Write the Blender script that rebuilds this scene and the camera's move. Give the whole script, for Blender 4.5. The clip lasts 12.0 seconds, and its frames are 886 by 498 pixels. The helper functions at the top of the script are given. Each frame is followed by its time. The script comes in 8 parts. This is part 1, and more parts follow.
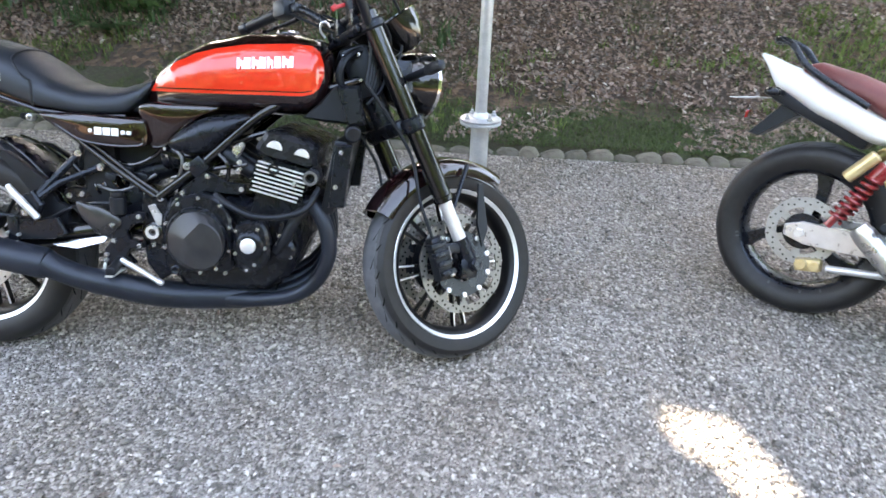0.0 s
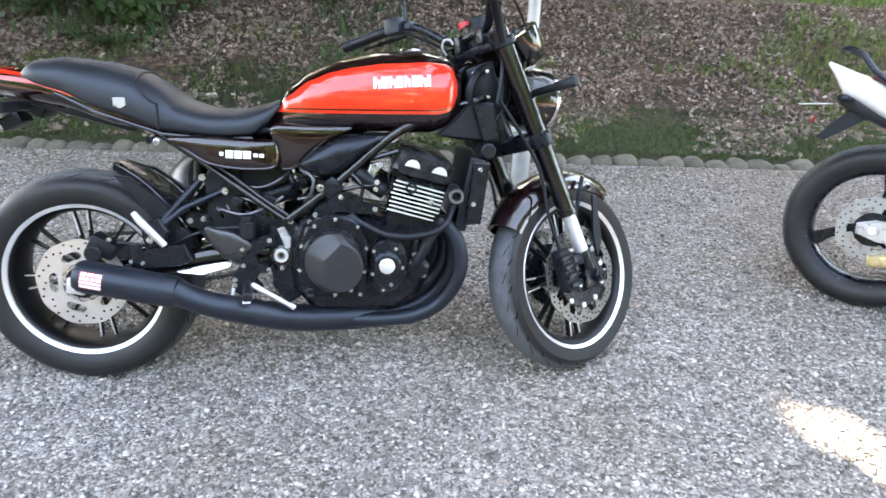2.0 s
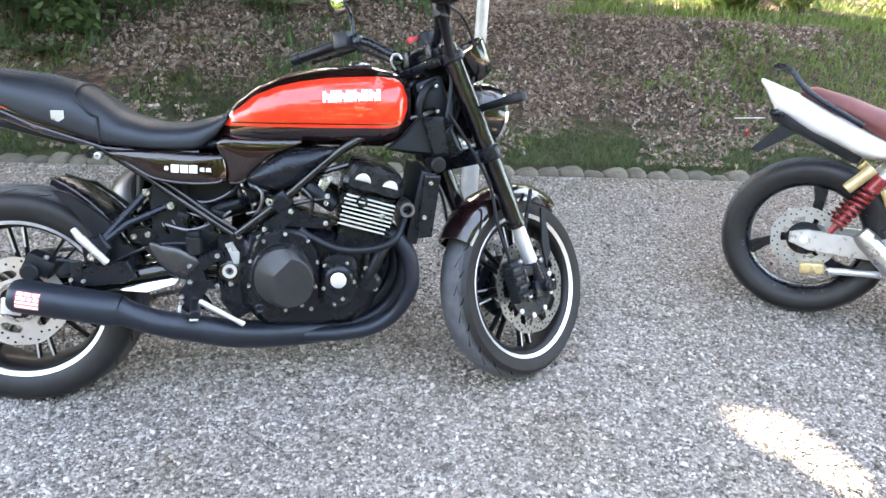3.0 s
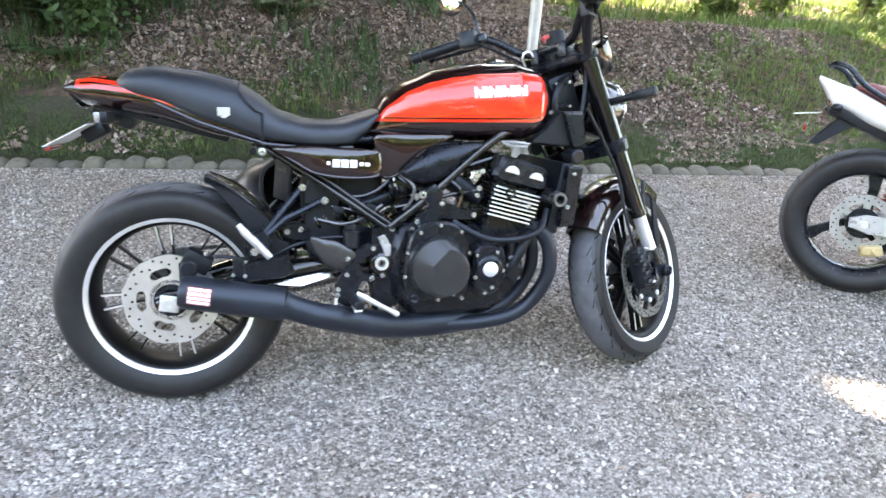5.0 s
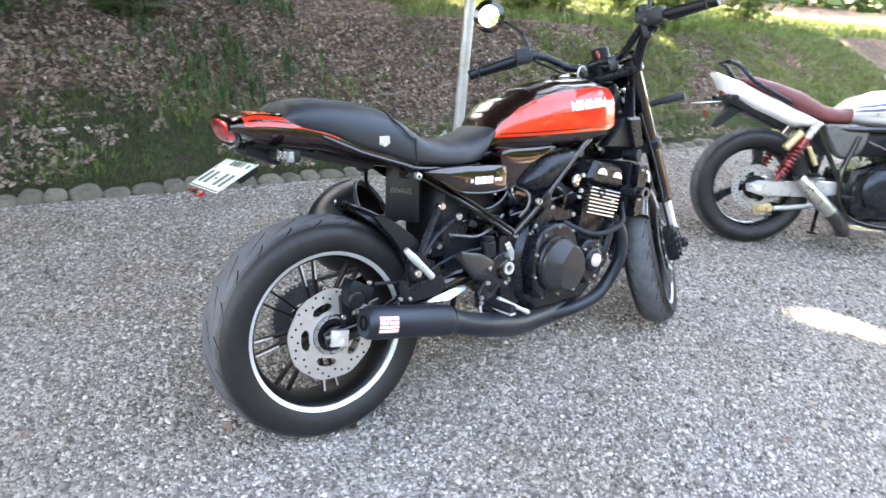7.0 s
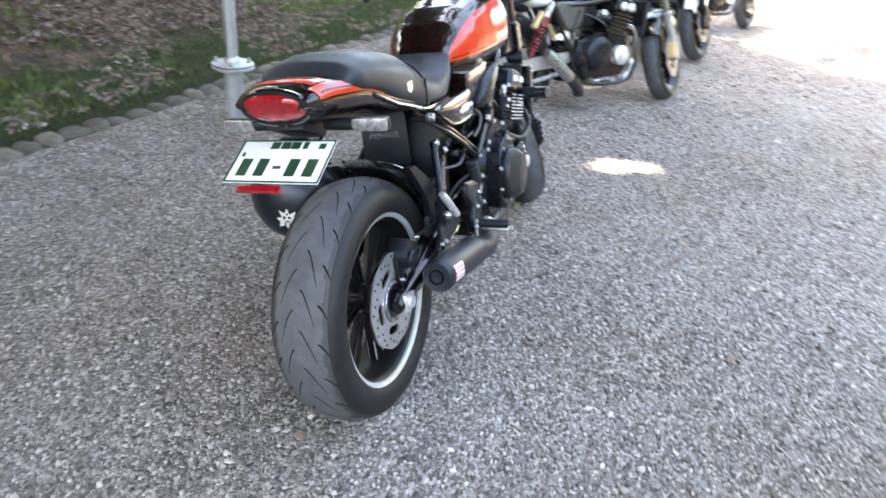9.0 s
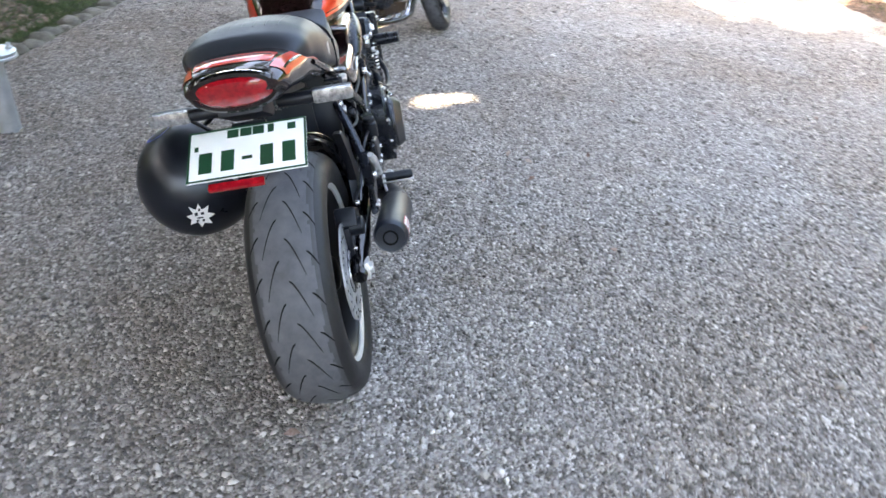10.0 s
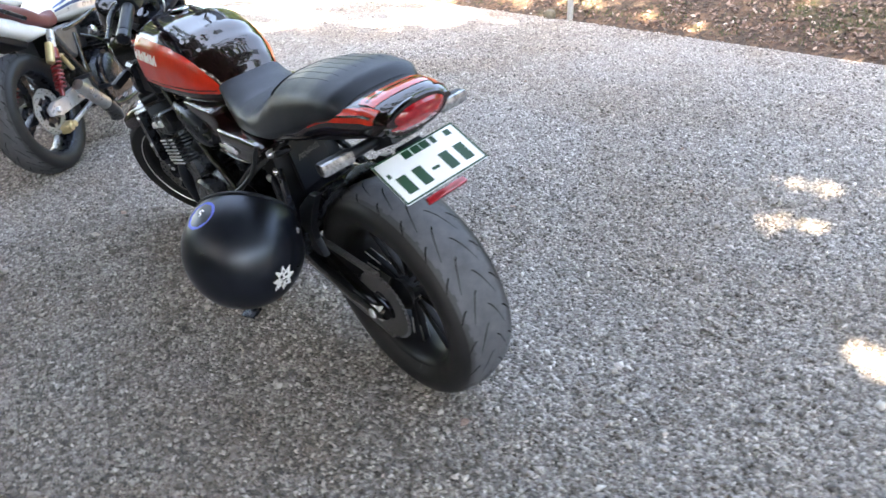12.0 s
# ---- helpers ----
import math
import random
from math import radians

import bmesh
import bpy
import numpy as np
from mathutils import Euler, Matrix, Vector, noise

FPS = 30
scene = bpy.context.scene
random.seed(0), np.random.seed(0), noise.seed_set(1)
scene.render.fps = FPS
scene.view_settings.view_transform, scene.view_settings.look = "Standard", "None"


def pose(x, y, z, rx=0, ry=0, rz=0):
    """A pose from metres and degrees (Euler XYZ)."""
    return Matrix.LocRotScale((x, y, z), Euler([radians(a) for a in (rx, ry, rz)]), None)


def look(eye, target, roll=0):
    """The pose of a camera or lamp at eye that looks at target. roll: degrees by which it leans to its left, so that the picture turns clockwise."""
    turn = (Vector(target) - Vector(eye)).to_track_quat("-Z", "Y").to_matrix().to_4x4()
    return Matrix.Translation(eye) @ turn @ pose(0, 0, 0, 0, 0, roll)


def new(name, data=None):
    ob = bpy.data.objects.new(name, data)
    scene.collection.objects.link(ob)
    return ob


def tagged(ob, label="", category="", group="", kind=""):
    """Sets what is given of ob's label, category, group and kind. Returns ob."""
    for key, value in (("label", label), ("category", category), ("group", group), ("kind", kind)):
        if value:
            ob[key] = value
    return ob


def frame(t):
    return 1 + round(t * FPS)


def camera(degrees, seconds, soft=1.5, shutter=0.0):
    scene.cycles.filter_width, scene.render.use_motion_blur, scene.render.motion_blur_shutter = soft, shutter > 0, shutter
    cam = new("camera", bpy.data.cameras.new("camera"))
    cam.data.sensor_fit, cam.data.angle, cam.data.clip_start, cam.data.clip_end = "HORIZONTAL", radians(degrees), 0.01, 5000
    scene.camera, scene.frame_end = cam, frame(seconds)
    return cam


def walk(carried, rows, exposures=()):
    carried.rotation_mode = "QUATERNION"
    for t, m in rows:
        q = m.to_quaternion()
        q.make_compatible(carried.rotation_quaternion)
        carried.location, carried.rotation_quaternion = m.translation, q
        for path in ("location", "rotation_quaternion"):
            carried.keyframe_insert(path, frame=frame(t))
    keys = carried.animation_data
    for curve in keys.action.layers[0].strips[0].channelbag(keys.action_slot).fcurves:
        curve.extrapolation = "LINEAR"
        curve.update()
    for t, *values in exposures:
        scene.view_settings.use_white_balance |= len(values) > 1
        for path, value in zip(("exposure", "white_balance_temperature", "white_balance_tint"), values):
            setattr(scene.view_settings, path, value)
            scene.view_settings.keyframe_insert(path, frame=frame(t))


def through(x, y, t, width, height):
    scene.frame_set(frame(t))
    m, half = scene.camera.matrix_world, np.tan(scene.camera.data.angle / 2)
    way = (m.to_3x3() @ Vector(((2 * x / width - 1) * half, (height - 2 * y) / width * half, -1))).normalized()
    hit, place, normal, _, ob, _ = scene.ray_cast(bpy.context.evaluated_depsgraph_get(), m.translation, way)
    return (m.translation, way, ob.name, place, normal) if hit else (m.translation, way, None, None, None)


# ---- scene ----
cam = camera(67.6, 12.0, 1.5, 0.4)
PATH = [
    (0, (0.215, 0.315, 1.233), (0.12, 2.113, 0.362), 2.2),
    (0.5, (-0.009, 0.209, 1.251), (0.066, 1.997, 0.358), 4.1),
    (1, (-0.145, 0.308, 1.25), (-0.036, 2.099, 0.366), 3.8),
    (1.5, (-0.24, 0.324, 1.248), (-0.274, 2.132, 0.394), 1.1),
    (2, (-0.313, 0.3, 1.249), (-0.25, 2.107, 0.395), 2.2),
    (2.5, (-0.314, 0.299, 1.258), (-0.169, 2.105, 0.411), 3.0),
    (2.7, (-0.31, 0.299, 1.264), (-0.132, 2.107, 0.425), 3.3),
    (4.3, (-0.557, 0.268, 1.2), (-0.277, 2.108, 0.468), 2.8),
    (4.5, (-0.632, 0.31, 1.211), (-0.335, 2.14, 0.462), 2.9),
    (5, (-0.877, 0.285, 1.215), (-0.515, 2.084, 0.419), 3.9),
    (5.5, (-1.132, 0.272, 1.226), (-0.607, 2.077, 0.544), 4.5),
    (6, (-1.354, 0.423, 1.228), (-0.634, 2.16, 0.546), 5.3),
    (6.5, (-1.669, 0.467, 1.233), (-0.827, 2.122, 0.489), 5.7),
    (6.7, (-1.764, 0.49, 1.246), (-0.864, 2.105, 0.483), 5.5),
    (8.3, (-2.388, 1.045, 1.245), (-0.893, 2.072, 0.402), 4.3),
    (8.5, (-2.417, 1.153, 1.259), (-0.896, 2.098, 0.369), 4.5),
    (9, (-2.568, 1.375, 1.266), (-0.935, 2.003, 0.297), 5.2),
    (9.5, (-2.631, 1.591, 1.255), (-0.916, 1.806, 0.248), 4.9),
    (10, (-2.668, 1.835, 1.257), (-0.972, 1.75, 0.199), 4.1),
    (10.5, (-2.775, 2.122, 1.272), (-1.102, 1.675, 0.271), 2.2),
    (11, (-2.719, 2.39, 1.265), (-1.13, 1.687, 0.272), 0.8),
    (11.5, (-2.729, 2.703, 1.27), (-1.228, 1.799, 0.305), -0.5),
    (12, (-2.582, 2.907, 1.225), (-1.151, 1.873, 0.284), -2.5),
]
walk(cam, [(t, look(eye, target, roll)) for t, eye, target, roll in PATH],
     [(0.0, 4.53, 8450, 13), (1.5, 4.70, 8450, 13), (2.5, 4.80, 8450, 13), (4.5, 4.85, 8450, 13), (6.5, 4.83, 8400, 13), (8.5, 4.53, 8300, 13), (11.0, 4.12, 8150, 12), (12.0, 4.20, 8150, 12)])

# ---- light: open shade, sun coming through the trees above the kerb side ----
SUN_AZ, SUN_EL = radians(116), radians(52)          # direction to the sun, angle from +x towards +y
TO_SUN = Vector((math.cos(SUN_AZ) * math.cos(SUN_EL), math.sin(SUN_AZ) * math.cos(SUN_EL), math.sin(SUN_EL)))
world = bpy.data.worlds.new("sky")
scene.world = world
world.use_nodes = True
wn = world.node_tree.nodes
sky = wn.new("ShaderNodeTexSky")
sky.sky_type = "NISHITA"
sky.sun_disc = False
sky.sun_elevation = SUN_EL
sky.sun_rotation = radians(90) - SUN_AZ
sky.air_density, sky.dust_density, sky.ozone_density = 1.0, 2.8, 1.0
wn["Background"].inputs["Strength"].default_value = 0.13
world.node_tree.links.new(sky.outputs["Color"], wn["Background"].inputs["Color"])
sun = new("sun", bpy.data.lights.new("sun", "SUN"))
sun.data.energy, sun.data.angle, sun.data.color = 4.5, radians(0.9), (1.0, 0.93, 0.82)
sun.matrix_world = look((0, 0, 0), tuple(-TO_SUN))


# ---- materials ----
def material(name):
    m = bpy.data.materials.new(name)
    m.use_nodes = True
    nt = m.node_tree
    return m, nt, nt.nodes["Principled BSDF"]


def node(nt, kind, **values):
    n = nt.nodes.new(kind)
    for key, value in values.items():
        n.inputs[key].default_value = value
    return n


def ramp(nt, fac, stops):
    r = nt.nodes.new("ShaderNodeValToRGB")
    el = r.color_ramp.elements
    while len(el) < len(stops):
        el.new(0.5)
    for e, (at, col) in zip(el, stops):
        e.position, e.color = at, (*col, 1) if len(col) == 3 else col
    nt.links.new(fac, r.inputs["Fac"])
    return r.outputs["Color"]


def blend(nt, fac, a, b, mode="MIX"):
    n = nt.nodes.new("ShaderNodeMix")
    n.data_type, n.blend_type = "RGBA", mode
    for sock, value in ((n.inputs[0], fac), (n.inputs[6], a), (n.inputs[7], b)):
        if hasattr(value, "is_output"):
            nt.links.new(value, sock)
        elif isinstance(value, tuple):
            sock.default_value = (*value, 1)
        else:
            sock.default_value = value
    return n.outputs[2]


def coords(nt):
    return nt.nodes.new("ShaderNodeTexCoord").outputs["Object"]


def noise_of(nt, vec, scale, detail=4, rough=0.6):
    n = node(nt, "ShaderNodeTexNoise", Scale=scale, Detail=detail, Roughness=rough)
    nt.links.new(vec, n.inputs["Vector"])
    return n.outputs["Fac"]


def bump(nt, b, height, strength, distance):
    n = node(nt, "ShaderNodeBump", Strength=strength, Distance=distance)
    nt.links.new(height, n.inputs["Height"])
    nt.links.new(n.outputs["Normal"], b.inputs["Normal"])


def surface(name, dark, light, rough=0.5, metal=0.0, scale=30, grain=400, relief=0.15, depth=0.001, coat=0.0, rough_var=0.12):
    """A painted, cast, rubber or metal surface: two colours mixed by stains and grain, uneven gloss, fine relief."""
    m, nt, b = material(name)
    v = coords(nt)
    stain, fine = noise_of(nt, v, scale), noise_of(nt, v, grain, 2)
    base = ramp(nt, stain, [(0.3, dark), (0.7, light)])
    col = blend(nt, 0.25, base, ramp(nt, fine, [(0.35, dark), (0.65, light)]))
    nt.links.new(col, b.inputs["Base Color"])
    r = nt.nodes.new("ShaderNodeMapRange")
    r.inputs["To Min"].default_value, r.inputs["To Max"].default_value = max(rough - rough_var, 0.02), min(rough + rough_var, 1)
    nt.links.new(stain, r.inputs["Value"])
    nt.links.new(r.outputs["Result"], b.inputs["Roughness"])
    b.inputs["Metallic"].default_value = metal
    b.inputs["Coat Weight"].default_value = coat
    b.inputs["Coat Roughness"].default_value = 0.03
    if relief:
        bump(nt, b, fine, relief, depth)
    return m


BLACK_PLASTIC = surface("black_plastic", (0.004, 0.0045, 0.006), (0.010, 0.011, 0.015), 0.42, grain=900, relief=0.2, depth=0.0005)
BLACK_SATIN = surface("black_satin_metal", (0.004, 0.0045, 0.007), (0.010, 0.0115, 0.016), 0.28, 0.0, grain=700, relief=0.1, depth=0.0004)
BLACK_GLOSS = surface("black_gloss_paint", (0.003, 0.003, 0.0035), (0.006, 0.006, 0.007), 0.25, 0.0, relief=0, coat=1.0, rough_var=0.05)
ENGINE_BLACK = surface("engine_black", (0.004, 0.0045, 0.006), (0.010, 0.011, 0.015), 0.26, 0.0, scale=22, grain=600, relief=0.3, depth=0.0006)
COVER_BLACK = surface("cover_black", (0.009, 0.0095, 0.012), (0.016, 0.017, 0.020), 0.27, 0.0, grain=900, relief=0.25, depth=0.0004)
CLUTCH_GREY = surface("clutch_satin_grey", (0.020, 0.021, 0.024), (0.034, 0.035, 0.039), 0.36, 0.3, grain=1100, relief=0.12, depth=0.0003)
EXHAUST_BLACK = surface("exhaust_black", (0.006, 0.0075, 0.012), (0.012, 0.015, 0.023), 0.42, 0.0, scale=14, grain=800, relief=0.15, depth=0.0004)
CHROME = surface("chrome", (0.55, 0.55, 0.56), (0.75, 0.75, 0.76), 0.12, 1.0, relief=0, rough_var=0.06)
SILVER = surface("machined_silver", (0.66, 0.66, 0.66), (0.82, 0.82, 0.82), 0.34, 0.6, grain=1200, relief=0.1, depth=0.0003)
STEEL = surface("brake_steel", (0.62, 0.625, 0.63), (0.76, 0.76, 0.765), 0.34, 0.85, grain=900, relief=0.2, depth=0.0003)
BOLT_STEEL = surface("bolt_steel", (0.45, 0.45, 0.455), (0.66, 0.66, 0.665), 0.28, 0.85, grain=900, relief=0.1, depth=0.0003)
DISC_STEEL = surface("front_disc_steel", (0.13, 0.126, 0.12), (0.22, 0.215, 0.205), 0.40, 0.7, grain=900, relief=0.2, depth=0.0003)
MID_STEEL = surface("worn_disc_steel", (0.30, 0.295, 0.285), (0.42, 0.415, 0.40), 0.40, 0.6, grain=900, relief=0.2, depth=0.0003)
DARK_CHROME = surface("polished_alloy", (0.44, 0.44, 0.445), (0.60, 0.60, 0.61), 0.22, 1.0, grain=900, relief=0.05, depth=0.0002, rough_var=0.05)
HEEL_METAL = surface("dark_alloy", (0.05, 0.05, 0.052), (0.085, 0.085, 0.09), 0.30, 0.7, grain=700, relief=0.2, depth=0.0004)
WHEEL_BLACK = surface("wheel_black_paint", (0.003, 0.003, 0.0035), (0.006, 0.006, 0.007), 0.42, 0.0, relief=0, rough_var=0.08)
WHEEL_BLACK.node_tree.nodes["Principled BSDF"].inputs["Specular IOR Level"].default_value = 0.3
GALVANISED = surface("galvanised_steel", (0.36, 0.38, 0.39), (0.55, 0.57, 0.58), 0.45, 0.7, scale=18, grain=200, relief=0.15, depth=0.0006)
RUBBER = surface("tyre_sidewall", (0.008, 0.008, 0.009), (0.018, 0.018, 0.019), 0.5, grain=500, relief=0.25, depth=0.0006)
TREAD = surface("tyre_tread", (0.056, 0.059, 0.066), (0.106, 0.111, 0.121), 0.7, scale=26, grain=700, relief=0.5, depth=0.0008)
SCUFFED = surface("tyre_scuffed_edge", (0.022, 0.023, 0.026), (0.050, 0.052, 0.057), 0.6, scale=26, grain=700, relief=0.4, depth=0.0007)
# near-black painted for shade in grooves, holes and pipe mouth; also dial glass
SHADE_DIAL_BLACK = surface("groove_shade", (0.004, 0.004, 0.004), (0.008, 0.008, 0.008), 0.9, relief=0)
SHADE_DIAL_BLACK.node_tree.nodes["Principled BSDF"].inputs["Specular IOR Level"].default_value = 0.05
SEAT = surface("seat_vinyl", (0.010, 0.0115, 0.015), (0.018, 0.0205, 0.026), 0.45, scale=12, grain=1100, relief=0.35, depth=0.0006)
BROWN_PAINT = surface("candy_brown_paint", (0.006, 0.0022, 0.0026), (0.013, 0.0040, 0.0042), 0.25, 0.0, grain=1500, relief=0, coat=1.0, rough_var=0.04)
ORANGE_PAINT = surface("candy_orange_paint", (0.54, 0.020, 0.009), (0.68, 0.034, 0.014), 0.3, 0.0, grain=1500, relief=0, coat=1.0, rough_var=0.04)
RED_LENS = surface("red_lens", (0.16, 0.003, 0.007), (0.40, 0.008, 0.016), 0.15, scale=60, relief=0, coat=1.0)
CLEAR_LENS = surface("clear_lens", (0.07, 0.073, 0.08), (0.42, 0.43, 0.45), 0.15, 0.3, scale=70, grain=300, relief=0.3, depth=0.002, coat=1.0)
WHITE_PAINT = surface("white_paint", (0.66, 0.67, 0.68), (0.80, 0.80, 0.80), 0.25, scale=9, relief=0, coat=0.8)
PLATE_WHITE = surface("plate_white", (0.72, 0.73, 0.72), (0.80, 0.81, 0.80), 0.4, scale=9, relief=0)
PLATE_GREEN = surface("plate_green", (0.005, 0.045, 0.02), (0.010, 0.06, 0.03), 0.4, relief=0)
MARK_WHITE = surface("mark_white", (0.70, 0.70, 0.70), (0.82, 0.82, 0.82), 0.35, relief=0)
MARK_RED = surface("mark_red", (0.45, 0.02, 0.03), (0.6, 0.04, 0.04), 0.35, relief=0)
BLUE_STICKER = surface("blue_sticker", (0.006, 0.016, 0.30), (0.012, 0.06, 0.55), 0.35, scale=60, relief=0)
WINE_VINYL = surface("wine_vinyl", (0.10, 0.022, 0.022), (0.16, 0.038, 0.036), 0.5, scale=14, grain=900, relief=0.3, depth=0.0006)
RED_SPRING = surface("red_spring", (0.15, 0.006, 0.010), (0.27, 0.012, 0.016), 0.3, relief=0, coat=0.6)
GOLD = surface("gold_anodised", (0.50, 0.38, 0.19), (0.66, 0.53, 0.30), 0.36, 0.5, grain=800, relief=0.1)
GREY_METAL = surface("grey_cast_metal", (0.10, 0.10, 0.105), (0.17, 0.17, 0.175), 0.4, 0.6, grain=700, relief=0.25, depth=0.0005)
SILVER_PAINT = surface("silver_paint", (0.48, 0.48, 0.49), (0.60, 0.60, 0.61), 0.3, 0.5, relief=0, coat=0.5)
BLUE_PAINT = surface("blue_paint", (0.02, 0.04, 0.16), (0.03, 0.06, 0.22), 0.25, 0.1, relief=0, coat=1.0)
HELMET_BLACK = surface("helmet_matt_black", (0.003, 0.004, 0.007), (0.007, 0.0085, 0.014), 0.33, grain=900, relief=0.1, depth=0.0004)
LINING = surface("helmet_lining", (0.012, 0.012, 0.012), (0.03, 0.03, 0.03), 0.9, grain=500, relief=0.5)
MIRROR = surface("mirror_glass", (0.85, 0.86, 0.87), (0.9, 0.9, 0.9), 0.03, 1.0, relief=0, rough_var=0.01)
HEADLIGHT_GLASS = surface("headlight_glass", (0.35, 0.36, 0.38), (0.6, 0.6, 0.62), 0.08, 0.8, relief=0, coat=1.0)
BARK = surface("bark", (0.045, 0.032, 0.022), (0.13, 0.10, 0.075), 0.9, scale=7, grain=60, relief=1.0, depth=0.02)
MUFF_BRUSHED = surface("brushed_muffler", (0.42, 0.42, 0.42), (0.6, 0.59, 0.57), 0.3, 0.9, grain=900, relief=0.1)

for paint in (BROWN_PAINT, ORANGE_PAINT, BLACK_GLOSS):
    paint.node_tree.nodes["Principled BSDF"].inputs["Specular IOR Level"].default_value = 0.1
BLACK_GLOSS.node_tree.nodes["Principled BSDF"].inputs["Coat IOR"].default_value = 1.54
BROWN_PAINT.node_tree.nodes["Principled BSDF"].inputs["Coat IOR"].default_value = 1.62
ORANGE_PAINT.node_tree.nodes["Principled BSDF"].inputs["Coat IOR"].default_value = 1.60
BROWN_PAINT.node_tree.nodes["Principled BSDF"].inputs["Coat Roughness"].default_value = 0.015
ORANGE_PAINT.node_tree.nodes["Principled BSDF"].inputs["Coat Roughness"].default_value = 0.02
# blue of the reflected sky put into the blacks as a tint
for black in (BLACK_PLASTIC, BLACK_SATIN, ENGINE_BLACK, COVER_BLACK, EXHAUST_BLACK, SEAT, HELMET_BLACK):
    black.node_tree.nodes["Principled BSDF"].inputs["Specular Tint"].default_value = (0.80, 0.89, 1.0, 1)
for dull in (BLUE_STICKER, BLACK_PLASTIC, BLACK_SATIN, ENGINE_BLACK, COVER_BLACK, RUBBER, TREAD, LINING):
    dull.node_tree.nodes["Principled BSDF"].inputs["Specular IOR Level"].default_value = 0.35


def island_leaf(name, stops, rough=0.6, through=0.35):
    """Leaves and blades: a colour of its own for each piece, light coming through."""
    m, nt, b = material(name)
    g = nt.nodes.new("ShaderNodeNewGeometry")
    v = coords(nt)
    col = ramp(nt, g.outputs["Random Per Island"], stops)
    col = blend(nt, 0.35, col, ramp(nt, noise_of(nt, v, 90, 3), [(0.3, stops[0][1]), (0.7, stops[-1][1])]))
    nt.links.new(col, b.inputs["Base Color"])
    b.inputs["Roughness"].default_value = rough
    if through:
        t = nt.nodes.new("ShaderNodeBsdfTranslucent")
        nt.links.new(col, t.inputs["Color"])
        mix = nt.nodes.new("ShaderNodeMixShader")
        mix.inputs[0].default_value = through
        out = nt.nodes["Material Output"]
        nt.links.new(b.outputs[0], mix.inputs[1])
        nt.links.new(t.outputs[0], mix.inputs[2])
        nt.links.new(mix.outputs[0], out.inputs["Surface"])
    return m


LITTER = island_leaf("fallen_leaves", [(0.0, (0.032, 0.019, 0.016)), (0.3, (0.104, 0.052, 0.041)), (0.6, (0.185, 0.094, 0.070)), (0.85, (0.285, 0.168, 0.128)), (0.965, (0.41, 0.31, 0.255)), (1.0, (0.58, 0.51, 0.44))], 0.8, 0.12)
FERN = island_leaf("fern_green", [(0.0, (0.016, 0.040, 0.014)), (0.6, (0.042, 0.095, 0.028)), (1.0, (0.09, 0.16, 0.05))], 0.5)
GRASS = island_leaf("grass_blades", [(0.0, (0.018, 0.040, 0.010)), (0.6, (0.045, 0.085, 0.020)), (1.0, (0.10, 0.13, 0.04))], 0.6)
# lighter grass copy: sunlight put into the colour; also the fresh kerb tufts
LIT_FRESH_GRASS = island_leaf("lit_fresh_grass", [(0.0, (0.05, 0.10, 0.018)), (0.6, (0.11, 0.18, 0.035)), (1.0, (0.20, 0.25, 0.07))], 0.6)
CANOPY = island_leaf("tree_leaves", [(0.0, (0.015, 0.040, 0.010)), (0.5, (0.035, 0.080, 0.018)), (1.0, (0.08, 0.13, 0.03))], 0.45)

def soiled(nt, v, col):
    """Brown soil from the kerb bank worked into the gravel."""
    sep_ = nt.nodes.new("ShaderNodeSeparateXYZ")
    nt.links.new(v, sep_.inputs[0])
    r = nt.nodes.new("ShaderNodeMapRange")
    for key, value in (("From Min", 0.6), ("From Max", 4.0), ("To Min", 0.0), ("To Max", 1.2)):
        r.inputs[key].default_value = value
    nt.links.new(sep_.outputs["Y"], r.inputs["Value"])
    k = nt.nodes.new("ShaderNodeMath")
    k.operation = "MULTIPLY"
    nt.links.new(r.outputs["Result"], k.inputs[0])
    nt.links.new(noise_of(nt, v, 2.2, 4), k.inputs[1])
    return blend(nt, k.outputs[0], col, (0.62, 0.535, 0.44), "MULTIPLY")


# gravel stones: each stone its own grey
m, nt, b = material("gravel_stones")
g = nt.nodes.new("ShaderNodeNewGeometry")
v = coords(nt)
col = ramp(nt, g.outputs["Random Per Island"], [(0.0, (0.062, 0.057, 0.053)), (0.22, (0.180, 0.165, 0.155)), (0.5, (0.325, 0.302, 0.288)), (0.75, (0.475, 0.449, 0.430)), (0.92, (0.60, 0.573, 0.55)), (1.0, (0.76, 0.735, 0.71))])
col = blend(nt, ramp(nt, noise_of(nt, v, 0.8, 4, 0.65), [(0.40, (0, 0, 0)), (0.66, (0.9, 0.9, 0.9))]), col, (0.87, 0.795, 0.72), "MULTIPLY")
col = blend(nt, ramp(nt, noise_of(nt, v, 5.0, 3), [(0.5, (0, 0, 0)), (0.75, (0.7, 0.7, 0.7))]), col, (0.72, 0.655, 0.58), "MULTIPLY")
col = soiled(nt, v, col)
col = blend(nt, 0.15, col, ramp(nt, noise_of(nt, v, 350, 2), [(0.3, (0.14, 0.135, 0.13)), (0.7, (0.40, 0.39, 0.375))]))
nt.links.new(col, b.inputs["Base Color"])
b.inputs["Roughness"].default_value = 0.75
GRAVEL_STONE = m

